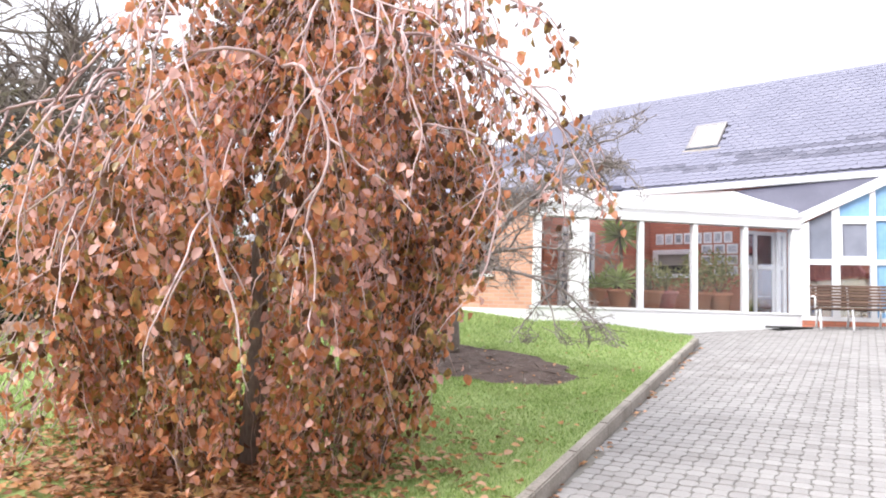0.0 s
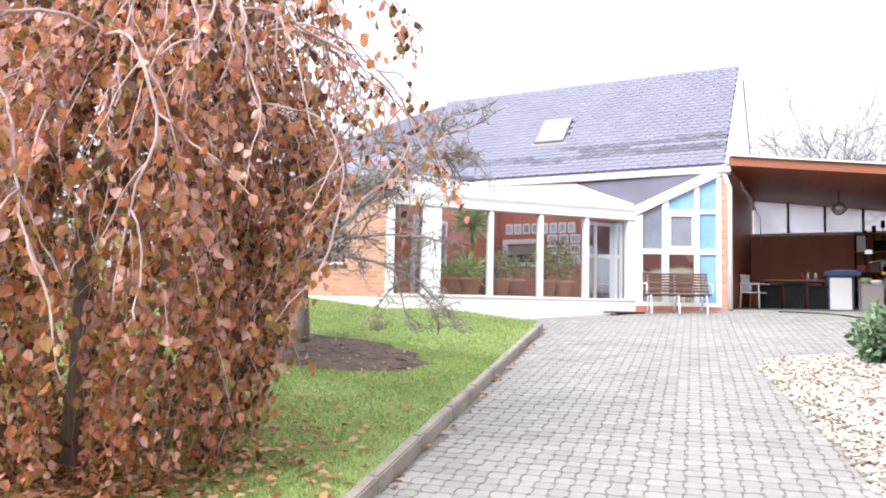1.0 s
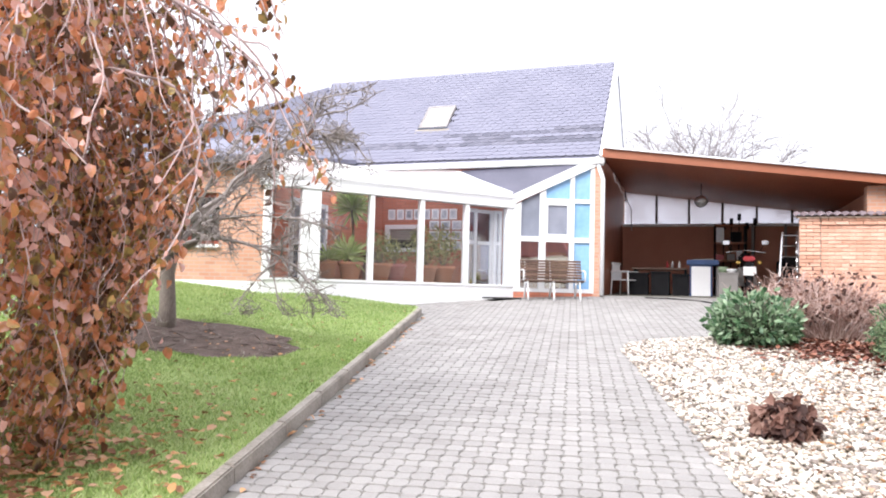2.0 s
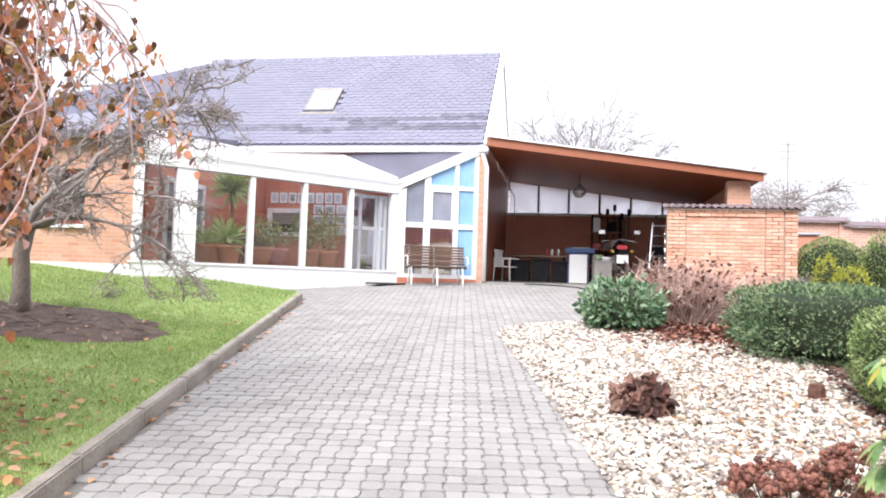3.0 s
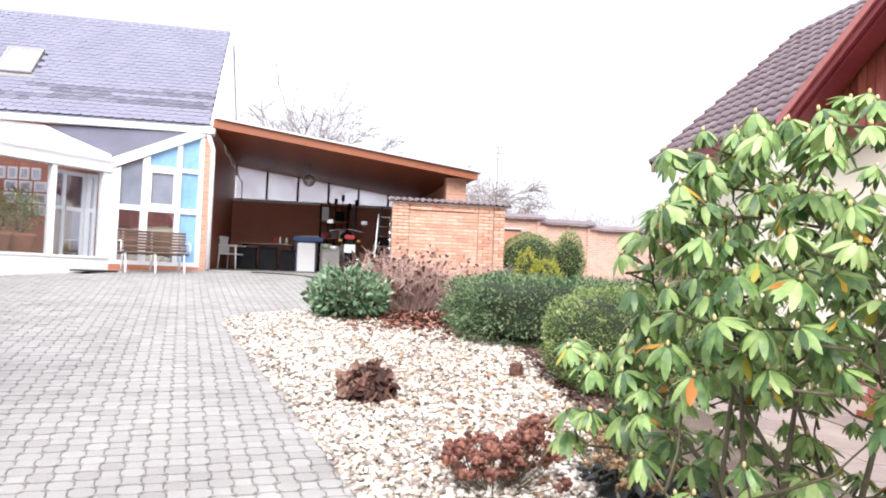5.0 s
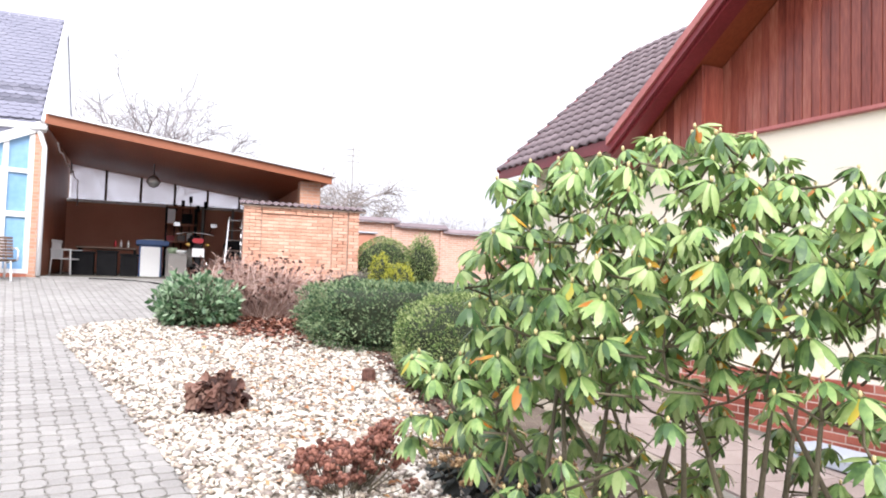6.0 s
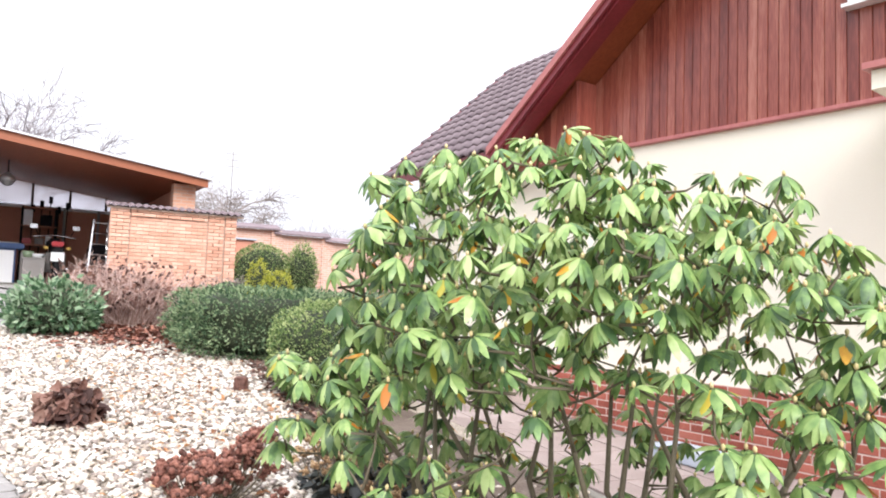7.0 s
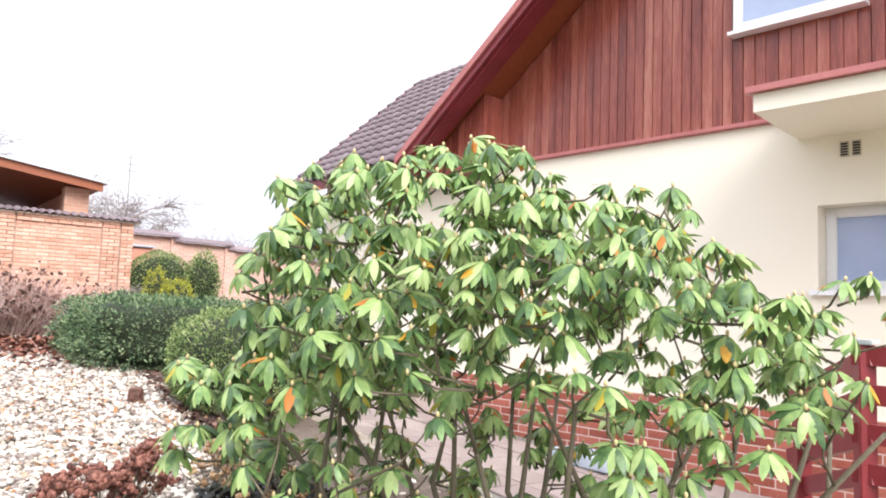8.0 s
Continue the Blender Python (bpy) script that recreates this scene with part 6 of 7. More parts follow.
for sx_ in (-1, 1):
    for yy in (-0.22, 0.22):
        bm = bmesh.new()
        tube(bm, [CF @ Vector((sx_ * 0.27, yy * 1.1, 0)), CF @ Vector((sx_ * 0.25, yy, 0.42)), CF @ Vector((sx_ * 0.26, yy, 0.63))], [0.022, 0.022, 0.02], 6)
        part("leg", bm, M_WHITE, ch, "", True)
    part("armrest", boxes((sx_ * 0.27 - 0.03, -0.26, 0.62, sx_ * 0.27 + 0.03, 0.25, 0.65), m=CF, bevel=0.01), M_WHITE, ch)

ch.matrix_basis = Matrix.Translation((-0.04, 0, 0)) @ ch.matrix_basis
tb = thing("work_table", (-0.95, 20.4, fz), "long dark work table with black bins below", "table")
part("tabletop", boxes((-1.75, 20.0, fz + 0.72, -0.35, 20.7, fz + 0.77), bevel=0.008), M_SLAT, tb)
for x in (-1.7, -0.42):
    for yy in (20.04, 20.62):
        part("leg", boxes((x, yy, fz, x + 0.06, yy + 0.06, fz + 0.72)), M_BLACK, tb)
for k, (x, y, w, d, h) in enumerate(((-1.55, 19.75, 0.5, 0.45, 0.62), (-1.0, 19.7, 0.45, 0.45, 0.66), (-0.5, 19.8, 0.4, 0.4, 0.6))):
    t = thing("storage_bin", (x, y, fz), "black plastic storage bin on the garage floor", "bin", "bins under the work table")
    part("body", boxes((x - w / 2, y - d / 2, fz, x + w / 2, y + d / 2, fz + h - 0.05), bevel=0.02), M_BLACK, t)
    part("lid", boxes((x - w / 2 - 0.02, y - d / 2 - 0.02, fz + h - 0.05, x + w / 2 + 0.02, y + d / 2 + 0.02, fz + h), bevel=0.012), M_BLACK, t)
for k, (x, mt) in enumerate(((-0.85, M_RED), (-0.72, M_MILK), (-0.55, M_WHITE))):
    t = thing("bottle", (x, 20.2, fz + 0.77), "small bottle on the work table", "bottle")
    part("body", turned(((0.03, 0), (0.032, 0.12), (0.015, 0.16), (0.014, 0.19)), (x, 20.2, fz + 0.77), 10), mt, t, "", True)

fr = thing("small_fridge", (0.02, 19.9, fz), "small white fridge with a blue crate on top", "fridge")
part("body", boxes((-0.28, 19.68, fz + 0.02, 0.26, 20.25, fz + 0.84), bevel=0.012), M_BLUE, fr)
part("door", boxes((-0.24, 19.63, fz + 0.04, 0.22, 19.678, fz + 0.8), bevel=0.012), M_WHITE, fr, "white door")
part("foot", boxes((-0.26, 19.7, fz, 0.24, 20.2, fz + 0.02)), M_BLACK, fr)
cr = thing("crate", (0.0, 19.95, fz + 0.84), "blue plastic crate with folded papers", "crate")
part("body", boxes((-0.36, 19.6, fz + 0.84, 0.42, 20.3, fz + 0.97), bevel=0.02), M_BLUE, cr)
part("folded_paper", boxes((-0.2, 19.7, fz + 0.97, 0.3, 20.1, fz + 1.0), bevel=0.004), M_GREY, cr)
c2 = thing("metal_cabinet", (0.55, 20.0, fz), "dark grey metal cabinet", "cabinet")
part("body", boxes((0.36, 19.75, fz, 0.62, 20.3, fz + 0.78), bevel=0.008), M_GREY, c2)
c3 = thing("storage_box", (0.62, 19.4, fz), "grey-brown storage box with bowls on it", "box")
part("body", boxes((0.4, 19.15, fz, 0.84, 19.65, fz + 0.6), bevel=0.01), M_GREY, c3)
part("lid", boxes((0.38, 19.13, fz + 0.6, 0.86, 19.67, fz + 0.64), bevel=0.008), M_GREY, c3)
bw1 = thing("bowl", (0.5, 19.4, fz + 0.64), "dark green plastic tub", "tub")
part("body", turned(((0.08, 0), (0.13, 0.15), (0.12, 0.15), (0.07, 0.02)), (0.5, 19.4, fz + 0.64), 14), M_EUON, bw1, "", True)
bw2 = thing("basin", (0.71, 19.4, fz + 0.64), "white plastic basin on a box", "basin")
part("body", turned(((0.1, 0), (0.15, 0.1), (0.14, 0.1), (0.09, 0.02)), (0.71, 19.4, fz + 0.64), 14), M_WHITE, bw2, "", True)
sh = thing("tool_shelf", (0.75, 22.2, fz), "dark tool shelf with hanging tools", "shelf")
for x in (0.35, 1.15):
    part("upright", boxes((x, 22.0, fz, x + 0.05, 22.4, fz + 2.1)), M_BLACK, sh)
for k in range(4):
    part("shelf", boxes((0.35, 22.0, fz + 0.55 + k * 0.5, 1.2, 22.4, fz + 0.59 + k * 0.5)), M_DARKWALL, sh)
for k, (x, z, w, h, mt) in enumerate(((0.5, 1.64, 0.22, 0.42, M_MILK), (0.8, 1.09, 0.2, 0.22, M_GREY), (1.02, 1.09, 0.14, 0.3, M_WHITE), (0.5, 1.09, 0.22, 0.2, M_RED), (0.95, 1.64, 0.25, 0.3, M_BLACK))):
    t = thing("shelf_box", (x, 22.15, fz + z), "small box on the tool shelf", "box", "boxes on the tool shelf")
    part("body", boxes((x - w / 2, 22.03, fz + z - 0.05, x + w / 2, 22.3, fz + z - 0.05 + h), bevel=0.006), mt, t)
for k in range(5):
    t = thing("hand_tool", (0.6 + k * 0.2, 22.6, fz + 2.0), "long-handled tool standing by the wall", "tool", "tools by the wall")
    bm = bmesh.new()
    tube(bm, [(0.6 + k * 0.2, 22.5, fz), (0.62 + k * 0.21, 22.62, fz + 2.0 + 0.13 * (k % 3))], [0.015, 0.013], 6)
    part("handle", bm, M_BLACK, t)
    part("head", boxes((0.57 + k * 0.21, 22.56, fz + 2.0 + 0.13 * (k % 3), 0.67 + k * 0.21, 22.62, fz + 2.2 + 0.13 * (k % 3)), bevel=0.01), M_BLACK, t)
for x in (1.35, 2.2):
    t = solid("garage_post", boxes((x, 22.3, fz, x + 0.06, 22.36, 3.75)), M_GREY)
    tagged(t, "thin grey steel post at the garage rear", "post")

# motorcycle, seen from behind
MX, MY = 1.08, 19.3
mo = thing("motorcycle", (MX, MY + 0.6, fz), "parked motorcycle with red tail light seen from behind", "motorcycle")


def wheel(y):
    w = bmesh.new()
    R, r_, n = 0.27, 0.055, 20
    rings = []
    for k in range(n):
        a = k * math.tau / n
        rings.append([w.verts.new((MX + math.cos(b) * r_, y + math.cos(a) * (R + math.sin(b) * r_), fz + 0.325 + math.sin(a) * (R + math.sin(b) * r_))) for b in (i * math.tau / 8 for i in range(8))])
    for k in range(n):
        for i in range(8):
            w.faces.new((rings[k][i], rings[k][(i + 1) % 8], rings[(k + 1) % n][(i + 1) % 8], rings[(k + 1) % n][i]))
    t = part("wheel", w, M_BLACK, mo, "", True)
    h = bmesh.new()
    for k in range(8):
        a = k * math.tau / 8
        bar(h, (MX, y, fz + 0.325), (MX, y + math.cos(a) * 0.24, fz + 0.325 + math.sin(a) * 0.24), 0.015)
    under(tagged(solid("rim", h, M_CHROME), "spoked rim"), t)


wheel(MY)
wheel(MY + 1.35)
part("seat", boxes((MX - 0.14, MY + 0.05, fz + 0.76, MX + 0.14, MY + 0.75, fz + 0.88), bevel=0.045), M_BLACK, mo, "", True)
part("tank", boxes((MX - 0.15, MY + 0.75, fz + 0.72, MX + 0.15, MY + 1.2, fz + 1.0), bevel=0.07), M_BLACK, mo, "black tank", True)
part("engine", boxes((MX - 0.2, MY + 0.5, fz + 0.28, MX + 0.2, MY + 0.98, fz + 0.68), bevel=0.04), M_GREY, mo)
part("rear_mudguard", boxes((MX - 0.09, MY - 0.3, fz + 0.5, MX + 0.09, MY + 0.2, fz + 0.76), bevel=0.035), M_BLACK, mo)
part("tail_light", boxes((MX - 0.11, MY - 0.2, fz + 0.78, MX + 0.11, MY - 0.1, fz + 0.88), bevel=0.02), M_RED, mo, "red tail light")
part("number_plate", boxes((MX - 0.12, MY - 0.34, fz + 0.48, MX + 0.12, MY - 0.325, fz + 0.66), bevel=0.004), M_WHITE, mo, "blank pale number plate")
bm = bmesh.new()
tube(bm, [(MX - 0.4, MY + 1.0, fz + 1.02), (MX - 0.1, MY + 1.2, fz + 1.08), (MX + 0.1, MY + 1.2, fz + 1.08), (MX + 0.4, MY + 1.0, fz + 1.02)], [0.016] * 4, 6)
part("handlebar", bm, M_CHROME, mo, "", True)
for s_ in (-1, 1):
    bm = bmesh.new()
    tube(bm, [(MX + s_ * 0.3, MY + 1.08, fz + 1.05), (MX + s_ * 0.38, MY + 1.05, fz + 1.24)], [0.008, 0.008], 5)
    part("mirror_stalk", bm, M_BLACK, mo)
    part("mirror", boxes((MX + s_ * 0.4 - 0.07, MY + 1.03, fz + 1.2, MX + s_ * 0.4 + 0.07, MY + 1.05, fz + 1.29), bevel=0.01), M_CHROME, mo, "chrome mirror")
    part("indicator", boxes((MX + s_ * 0.2 - 0.04, MY - 0.14, fz + 0.72, MX + s_ * 0.2 + 0.04, MY - 0.08, fz + 0.78), bevel=0.015), M_AMBER, mo, "amber indicator")
    bm = bmesh.new()
    tube(bm, [(MX + s_ * 0.07, MY, fz + 0.32), (MX + s_ * 0.1, MY + 0.25, fz + 0.72)], [0.02, 0.02], 6)
    part("shock_absorber", bm, M_CHROME, mo)
    bm = bmesh.new()
    tube(bm, [(MX + s_ * 0.08, MY + 1.35, fz + 0.32), (MX + s_ * 0.09, MY + 1.12, fz + 1.0)], [0.025, 0.02], 6)
    part("fork", bm, M_CHROME, mo)
bm = bmesh.new()
tube(bm, [(MX + 0.2, MY - 0.15, fz + 0.34), (MX + 0.19, MY + 0.5, fz + 0.3)], [0.05, 0.035], 8)
part("exhaust", bm, M_CHROME, mo, "", True)

mo.matrix_basis = mo.matrix_basis @ Matrix.Scale(1.18, 4)

ld_ = thing("stepladder", (2.15, 18.7, fz), "folding aluminium stepladder in the garage", "ladder")
for s_ in (-1, 1):
    bm = bmesh.new()
    bar(bm, (2.12 + s_ * 0.24, 18.5, fz), (2.15 + s_ * 0.15, 18.8, fz + 1.6), 0.03, 0.06)
    part("rail", bm, M_CHROME, ld_)
    bm = bmesh.new()
    bar(bm, (2.12 + s_ * 0.24, 19.25, fz), (2.15 + s_ * 0.15, 18.84, fz + 1.6), 0.03, 0.04)
    part("rear_rail", bm, M_CHROME, ld_)
for k in range(6):
    t_ = (k + 1) / 6.3
    part("tread", boxes((1.9 + 0.09 * t_, 18.46 + 0.3 * t_, fz + 1.6 * t_ - 0.015, 2.37 - 0.07 * t_, 18.56 + 0.3 * t_, fz + 1.6 * t_ + 0.015)), M_CHROME, ld_)
car = thing("covered_trailer", (2.6, 20.8, fz), "dark covered trailer at the garage back", "trailer")
part("body", boxes((1.95, 20.2, fz + 0.35, 3.2, 21.9, fz + 1.1), bevel=0.06), M_BLACK, car)
for x in (1.95, 3.1):
    part("wheel", boxes((x, 20.7, fz, x + 0.12, 21.3, fz + 0.55), bevel=0.1), M_BLACK, car)
lamp = thing("dome_lamp", (-0.02, 19.4, 4.43), "silver dome lamp hanging under the canopy", "lamp")
part("dome", turned(((0.02, 0.16), (0.09, 0.13), (0.15, 0.06), (0.175, -0.02), (0.16, -0.03), (0.1, -0.12), (0.03, -0.15)), (-0.02, 19.4, 4.05), 20), M_METAL, lamp, "mirror-bright shade", True)
bm = bmesh.new()
tube(bm, [(-0.02, 19.4, 4.2), (-0.02, 19.4, cz(-0.02) + 0.02)], [0.012, 0.012], 6)
part("rod", bm, M_BLACK, lamp)
cb = bmesh.new()
tube(cb, [(-1.98, 17.4 + k * 0.5, 4.5 - 0.12 * math.sin(k * 1.3) ** 2 - 0.02 * k) for k in range(11)] + [(-1.98, 22.55, 3.6)], [0.014] * 12, 5)
tagged(solid("cable", cb, M_WHITE, True), "pale cable looped along the garage wall", "cable")
ld_.matrix_basis = Matrix.Translation((-0.2, 0, 0)) @ ld_.matrix_basis

# tube added to draw the dark joint line by the garage threshold
hose = bmesh.new()
tube(hose, [(x, y, gz(0, y) + 0.012) for x, y in ((-1.2, 16.85), (-0.7, 16.8), (-0.3, 16.65), (0.0, 16.4), (0.3, 15.9), (0.6, 15.0))], [0.014] * 6, 5)
tagged(solid("threshold_line", hose, M_BLACK, True), "thin black tube added for the dark joint line at the garage threshold", "hose")

# ---- steps, railing and small things at the gabled house ----
stp = thing("entrance_steps", (4.9, 0.6, gz(4.9, 1)), "pale stone entrance landing with three steps", "steps")
part("landing", boxes((4.14, -3.0, -0.3, 5.62, 1.30, 0.66), bevel=0.012), M_STEP, stp)
for k in range(3):
    part("step", boxes((4.6, 1.31 + k * 0.3, -0.3, 5.6, 1.605 + k * 0.3, 0.53 - k * 0.13), bevel=0.012), M_STEP, stp)
rl = thing("timber_railing", (4.02, 1.37, 0.3), "oxblood painted timber railing with four rails", "railing")


def post_at(x, y, top, w=0.085):
    m = Matrix.Translation((x, y, 0)) @ Euler((0, 0, radians(45))).to_matrix().to_4x4()
    p_ = part("post", boxes((-w / 2, -w / 2, gz(x, y) - 0.1, w / 2, w / 2, top), m=m, bevel=0.006), M_RAIL, rl)
    return p_


post_at(4.02, 1.37, 1.535)
post_at(4.62, 1.97, 1.28)
post_at(4.14, -0.2, 1.535)
for k in range(4):
    z_ = 1.48 - k * 0.195
    bm = bmesh.new()
    bar(bm, (4.0, 1.42, z_), (4.08, -2.2, z_), 0.035, 0.1)
    part("rail", bm, M_RAIL, rl)
    bm = bmesh.new()
    bar(bm, (4.0, 1.32, z_), (4.78, 2.13, z_ - 0.32), 0.035, 0.1)
    part("rail", bm, M_RAIL, rl)
cap = part("post_cap", boxes((3.96, 1.31, 1.535, 4.08, 1.43, 1.56), bevel=0.004), M_METAL, rl, "grey metal cap")
sl = solid("pale_slab", boxes((4.95, 3.75, gz(5.2, 4.1) + 0.02, 5.35, 4.45, gz(5.2, 4.1) + 0.12), bevel=0.012), M_PALEBLUE)
tagged(sl, "pale blue-grey slab leaning low by the plinth", "slab")
vt = thing("wall_vent", GF @ Vector((0.86, -0.01, 2.98)), "pair of small louvred wall vents", "vent")
for u in (0.79, 0.875):
    v_ = part("vent_frame", boxes((u, -0.014, 2.92, u + 0.06, -0.002, 3.04), m=GF), M_STEP, vt)
    for k in range(5):
        under(solid("louvre", boxes((u + 0.006, -0.02, 2.93 + k * 0.021, u + 0.054, -0.0145, 2.942 + k * 0.021), m=GF), M_BLACK), v_)
for x, y, w, h, lab in ((6.25, 9.1, 0.5, 0.85, "black plastic wheelie bin by the house corner"), (5.75, 8.7, 0.42, 0.55, "black plastic tub by the house corner")):
    t = thing("refuse_bin", (x, y, gz(x, y)), lab, "bin")
    part("body", boxes((x - w / 2, y - w / 2, gz(x, y), x + w / 2, y + w / 2, gz(x, y) + h), bevel=0.03), M_BLACK, t)
    part("lid", boxes((x - w / 2 - 0.02, y - w / 2 - 0.03, gz(x, y) + h, x + w / 2 + 0.02, y + w / 2 + 0.02, gz(x, y) + h + 0.05), bevel=0.015), M_BLACK, t)
stk = thing("covered_stack", (6.2, 22, 1.7), "wood stack under a thin pale blue tarpaulin behind the shrubs", "stack")
part("body", boxes((5.9, 21.6, 1.6, 6.5, 22.5, 3.2), bevel=0.03), M_DARKWALL, stk, "dark stacked wood")
part("tarpaulin", boxes((5.85, 21.5, 3.2, 6.55, 22.6, 3.25), bevel=0.02), M_PALEBLUE, stk, "pale blue tarpaulin")
an = thing("aerial_mast", (10.5, 40, 1.5), "thin aerial mast on the skyline", "aerial")
bm = bmesh.new()
tube(bm, [(10.5, 40, 1.0), (10.5, 40, 9.4)], [0.035, 0.03], 6)
part("mast", bm, M_GREY, an)
for k in range(3):
    part("rod", boxes((10.1, 39.98, 8.5 + k * 0.35, 10.9, 40.02, 8.54 + k * 0.35)), M_GREY, an)


# ---- pieces of walls, roofs and pavements ----
def piece(name, me, m, parent):
    o = new(name, me)
    o.matrix_basis = m
    return under(o, parent)


def prism_mesh(name, outline, h, bev, mat):
    """A block with a chamfered top on a flat outline; its top is at z = 0."""
    n = len(outline)
    c = np.mean(outline, axis=0)
    inner = [tuple(c + (np.array(p) - c) * (1 - bev)) for p in outline]
    verts = [(x, y, -h) for x, y in outline] + [(x, y, -h * 0.12) for x, y in outline] + [(x, y, 0) for x, y in inner]
    faces = [tuple(range(2 * n, 3 * n))]
    for i in range(n):
        j = (i + 1) % n
        faces += [(i, j, n + j, n + i), (n + i, n + j, 2 * n + j, 2 * n + i)]
    return mesh_of(name, verts, faces, mat)


def joined(name, me, mats, material):
    """Many copies of a small mesh as one."""
    v = np.array([p.co for p in me.vertices])
    f = [list(p.vertices) for p in me.polygons]
    vs, fs = [], []
    for i, m in enumerate(mats):
        a = np.array(m)
        vs.append(v @ a[:3, :3].T + a[:3, 3])
        fs += [[k + i * len(v) for k in q] for q in f]
    return new(name, mesh_of(name, np.concatenate(vs).tolist(), fs, material))


# pavers: elongated octagons and small oblongs, every second row shifted by half
PW, PH = 0.241, 0.128
OX, OY, OC = 0.0665, 0.0635, 0.031
OCT = [(-OX, -OY + OC), (-OX + OC, -OY), (OX - OC, -OY), (OX, -OY + OC), (OX, OY - OC), (OX - OC, OY), (-OX + OC, OY), (-OX, OY - OC)]
OBL = [(-0.059, -0.0495), (0.059, -0.0495), (0.0475, -0.031), (0.0475, 0.031), (0.059, 0.0495), (-0.059, 0.0495), (-0.0475, 0.031), (-0.0475, -0.031)]
oct_one, oct_all = prism_mesh("paver", OCT, 0.03, 0.1, M_PAVER), prism_mesh("paver_block", OCT, 0.03, 0.1, M_PAVER_FAR)
obl_one, obl_all = prism_mesh("paver", OBL, 0.03, 0.12, M_PAVER), prism_mesh("paver_block", OBL, 0.03, 0.12, M_PAVER_FAR)
rot = radians(9.0)
pr = random.Random(5)
near_n, octs, obls = 0, [], []
for j in range(-80, 160):
    for i in range(-60, 60):
        for kind in (0, 1):
            u = (i + 0.5 * (j % 2) + 0.5 * kind) * PW
            v = j * PH
            x = u * math.cos(rot) - v * math.sin(rot)
            y = u * math.sin(rot) + v * math.cos(rot)
            if not (-7.9 < y < 17.2):
                continue
            lo = kerb_x(y) + 0.05 if y < 12.7 else (-9.0 if y < 11.8 else max(-8.0, -4.0 - (16.3 - y) * 0.87 + 0.1))
            if y > 16.3:
                lo = -4.0
            hi = drive_edge(y) + 0.04 if y < 12 else 4.4
            if not lo < x < hi:
                continue
            m = Matrix.Translation((x, y, gz(0, y) + pr.uniform(-0.003, 0.003))) @ Euler((math.atan(0.094) + pr.gauss(0, 0.008), pr.gauss(0, 0.008), rot + pr.gauss(0, 0.012))).to_matrix().to_4x4()
            if 3.6 < y < 5.35 and near_n < 300 and -1.9 < x < 0.3:
                piece("paver", obl_one if kind else oct_one, m, drive)
                near_n += 1
            else:
                (obls if kind else octs).append(m)
hung(joined("paver_field", oct_all, octs, M_PAVER_FAR), drive, "", "stuff")
hung(joined("paver_field", obl_all, obls, M_PAVER_FAR), drive, "", "stuff")

# pebbles
bed = bpy.data.objects["pebble_bed"]


def pebble_mesh(name, mat, seed):
    bm = bmesh.new()
    bmesh.ops.create_icosphere(bm, subdivisions=1, radius=1.0)
    for v in bm.verts:
        k = 1 + 0.28 * noise.noise(v.co * 1.3 + Vector((seed * 7.1, 0, 0)))
        v.co = Vector((v.co.x * k, v.co.y * k * 0.72, v.co.z * k * 0.4))
    me = bpy.data.meshes.new(name)
    bm.to_mesh(me)
    bm.free()
    me.polygons.foreach_set("use_smooth", [True] * len(me.polygons))
    me.materials.append(mat)
    return me


shapes = [pebble_mesh("pebble", M_PEBBLE, k) for k in range(4)]
ones = [pebble_mesh("pebble", M_PEBBLE_ONE, k) for k in range(4)]
heaps, near_n = [[], [], [], []], 0
for i in range(52000):
    y = 1.2 + 10.4 * pr.random() ** 1.15 if i < 46000 else pr.uniform(-6, 1.4)
    x = drive_edge(y) - 0.05 + (3.65 - drive_edge(y)) * pr.random()
    if x > 2.9 and y > 4 or x > 2.6 and y > 8.4:
        if pr.random() > 0.25:
            continue
    if x > bed_end(y) + pr.gauss(0, 0.07) and (y < 8.5 or pr.random() > 0.3) and pr.random() > 0.04:
        continue
    s = pr.uniform(0.014, 0.032) if pr.random() < 0.85 else pr.uniform(0.03, 0.042)
    m = Matrix.Translation((x, y, gz(min(x, 3.4), y) + s * pr.uniform(0.1, 0.6))) @ Euler((pr.gauss(0, 0.35), pr.gauss(0, 0.35), pr.uniform(0, 6.28))).to_matrix().to_4x4() @ Matrix.Scale(s, 4)
    k = pr.randrange(4)
    if near_n < 300 and 3.9 < y < 4.7 and s > 0.02 and x < 1.8:
        piece("pebble", ones[k], m, bed)
        near_n += 1
    else:
        heaps[k].append(m)
for k in range(4):
    ob = joined("pebble_field", shapes[k], heaps[k], M_PEBBLE)
    ob.data.polygons.foreach_set("use_smooth", [True] * len(ob.data.polygons))
    hung(ob, bed, "", "stuff")

# slates: rounded shingles in rows, a damp dark course low on the roof
slope = Vector((0, 1, 1)).normalized()
SW, SH = 0.215, 0.145
SHAPE = [(-SW / 2 + 0.0015, SH * 1.15), (-SW / 2 + 0.0015, 0.05), (-SW * 0.3, 0.0), (SW * 0.3, 0.0), (SW / 2 - 0.0015, 0.05), (SW / 2 - 0.0015, SH * 1.15)]


def shingle(name, mat):
    vs = [(x, y, -0.008 * y / SH + 0.0055) for x, y in SHAPE] + [(x, y, -0.008 * y / SH) for x, y in SHAPE]
    n = len(SHAPE)
    return mesh_of(name, vs, [tuple(range(n))[::-1]] + [(i, (i + 1) % n, n + (i + 1) % n, n + i) for i in range(n)], mat)


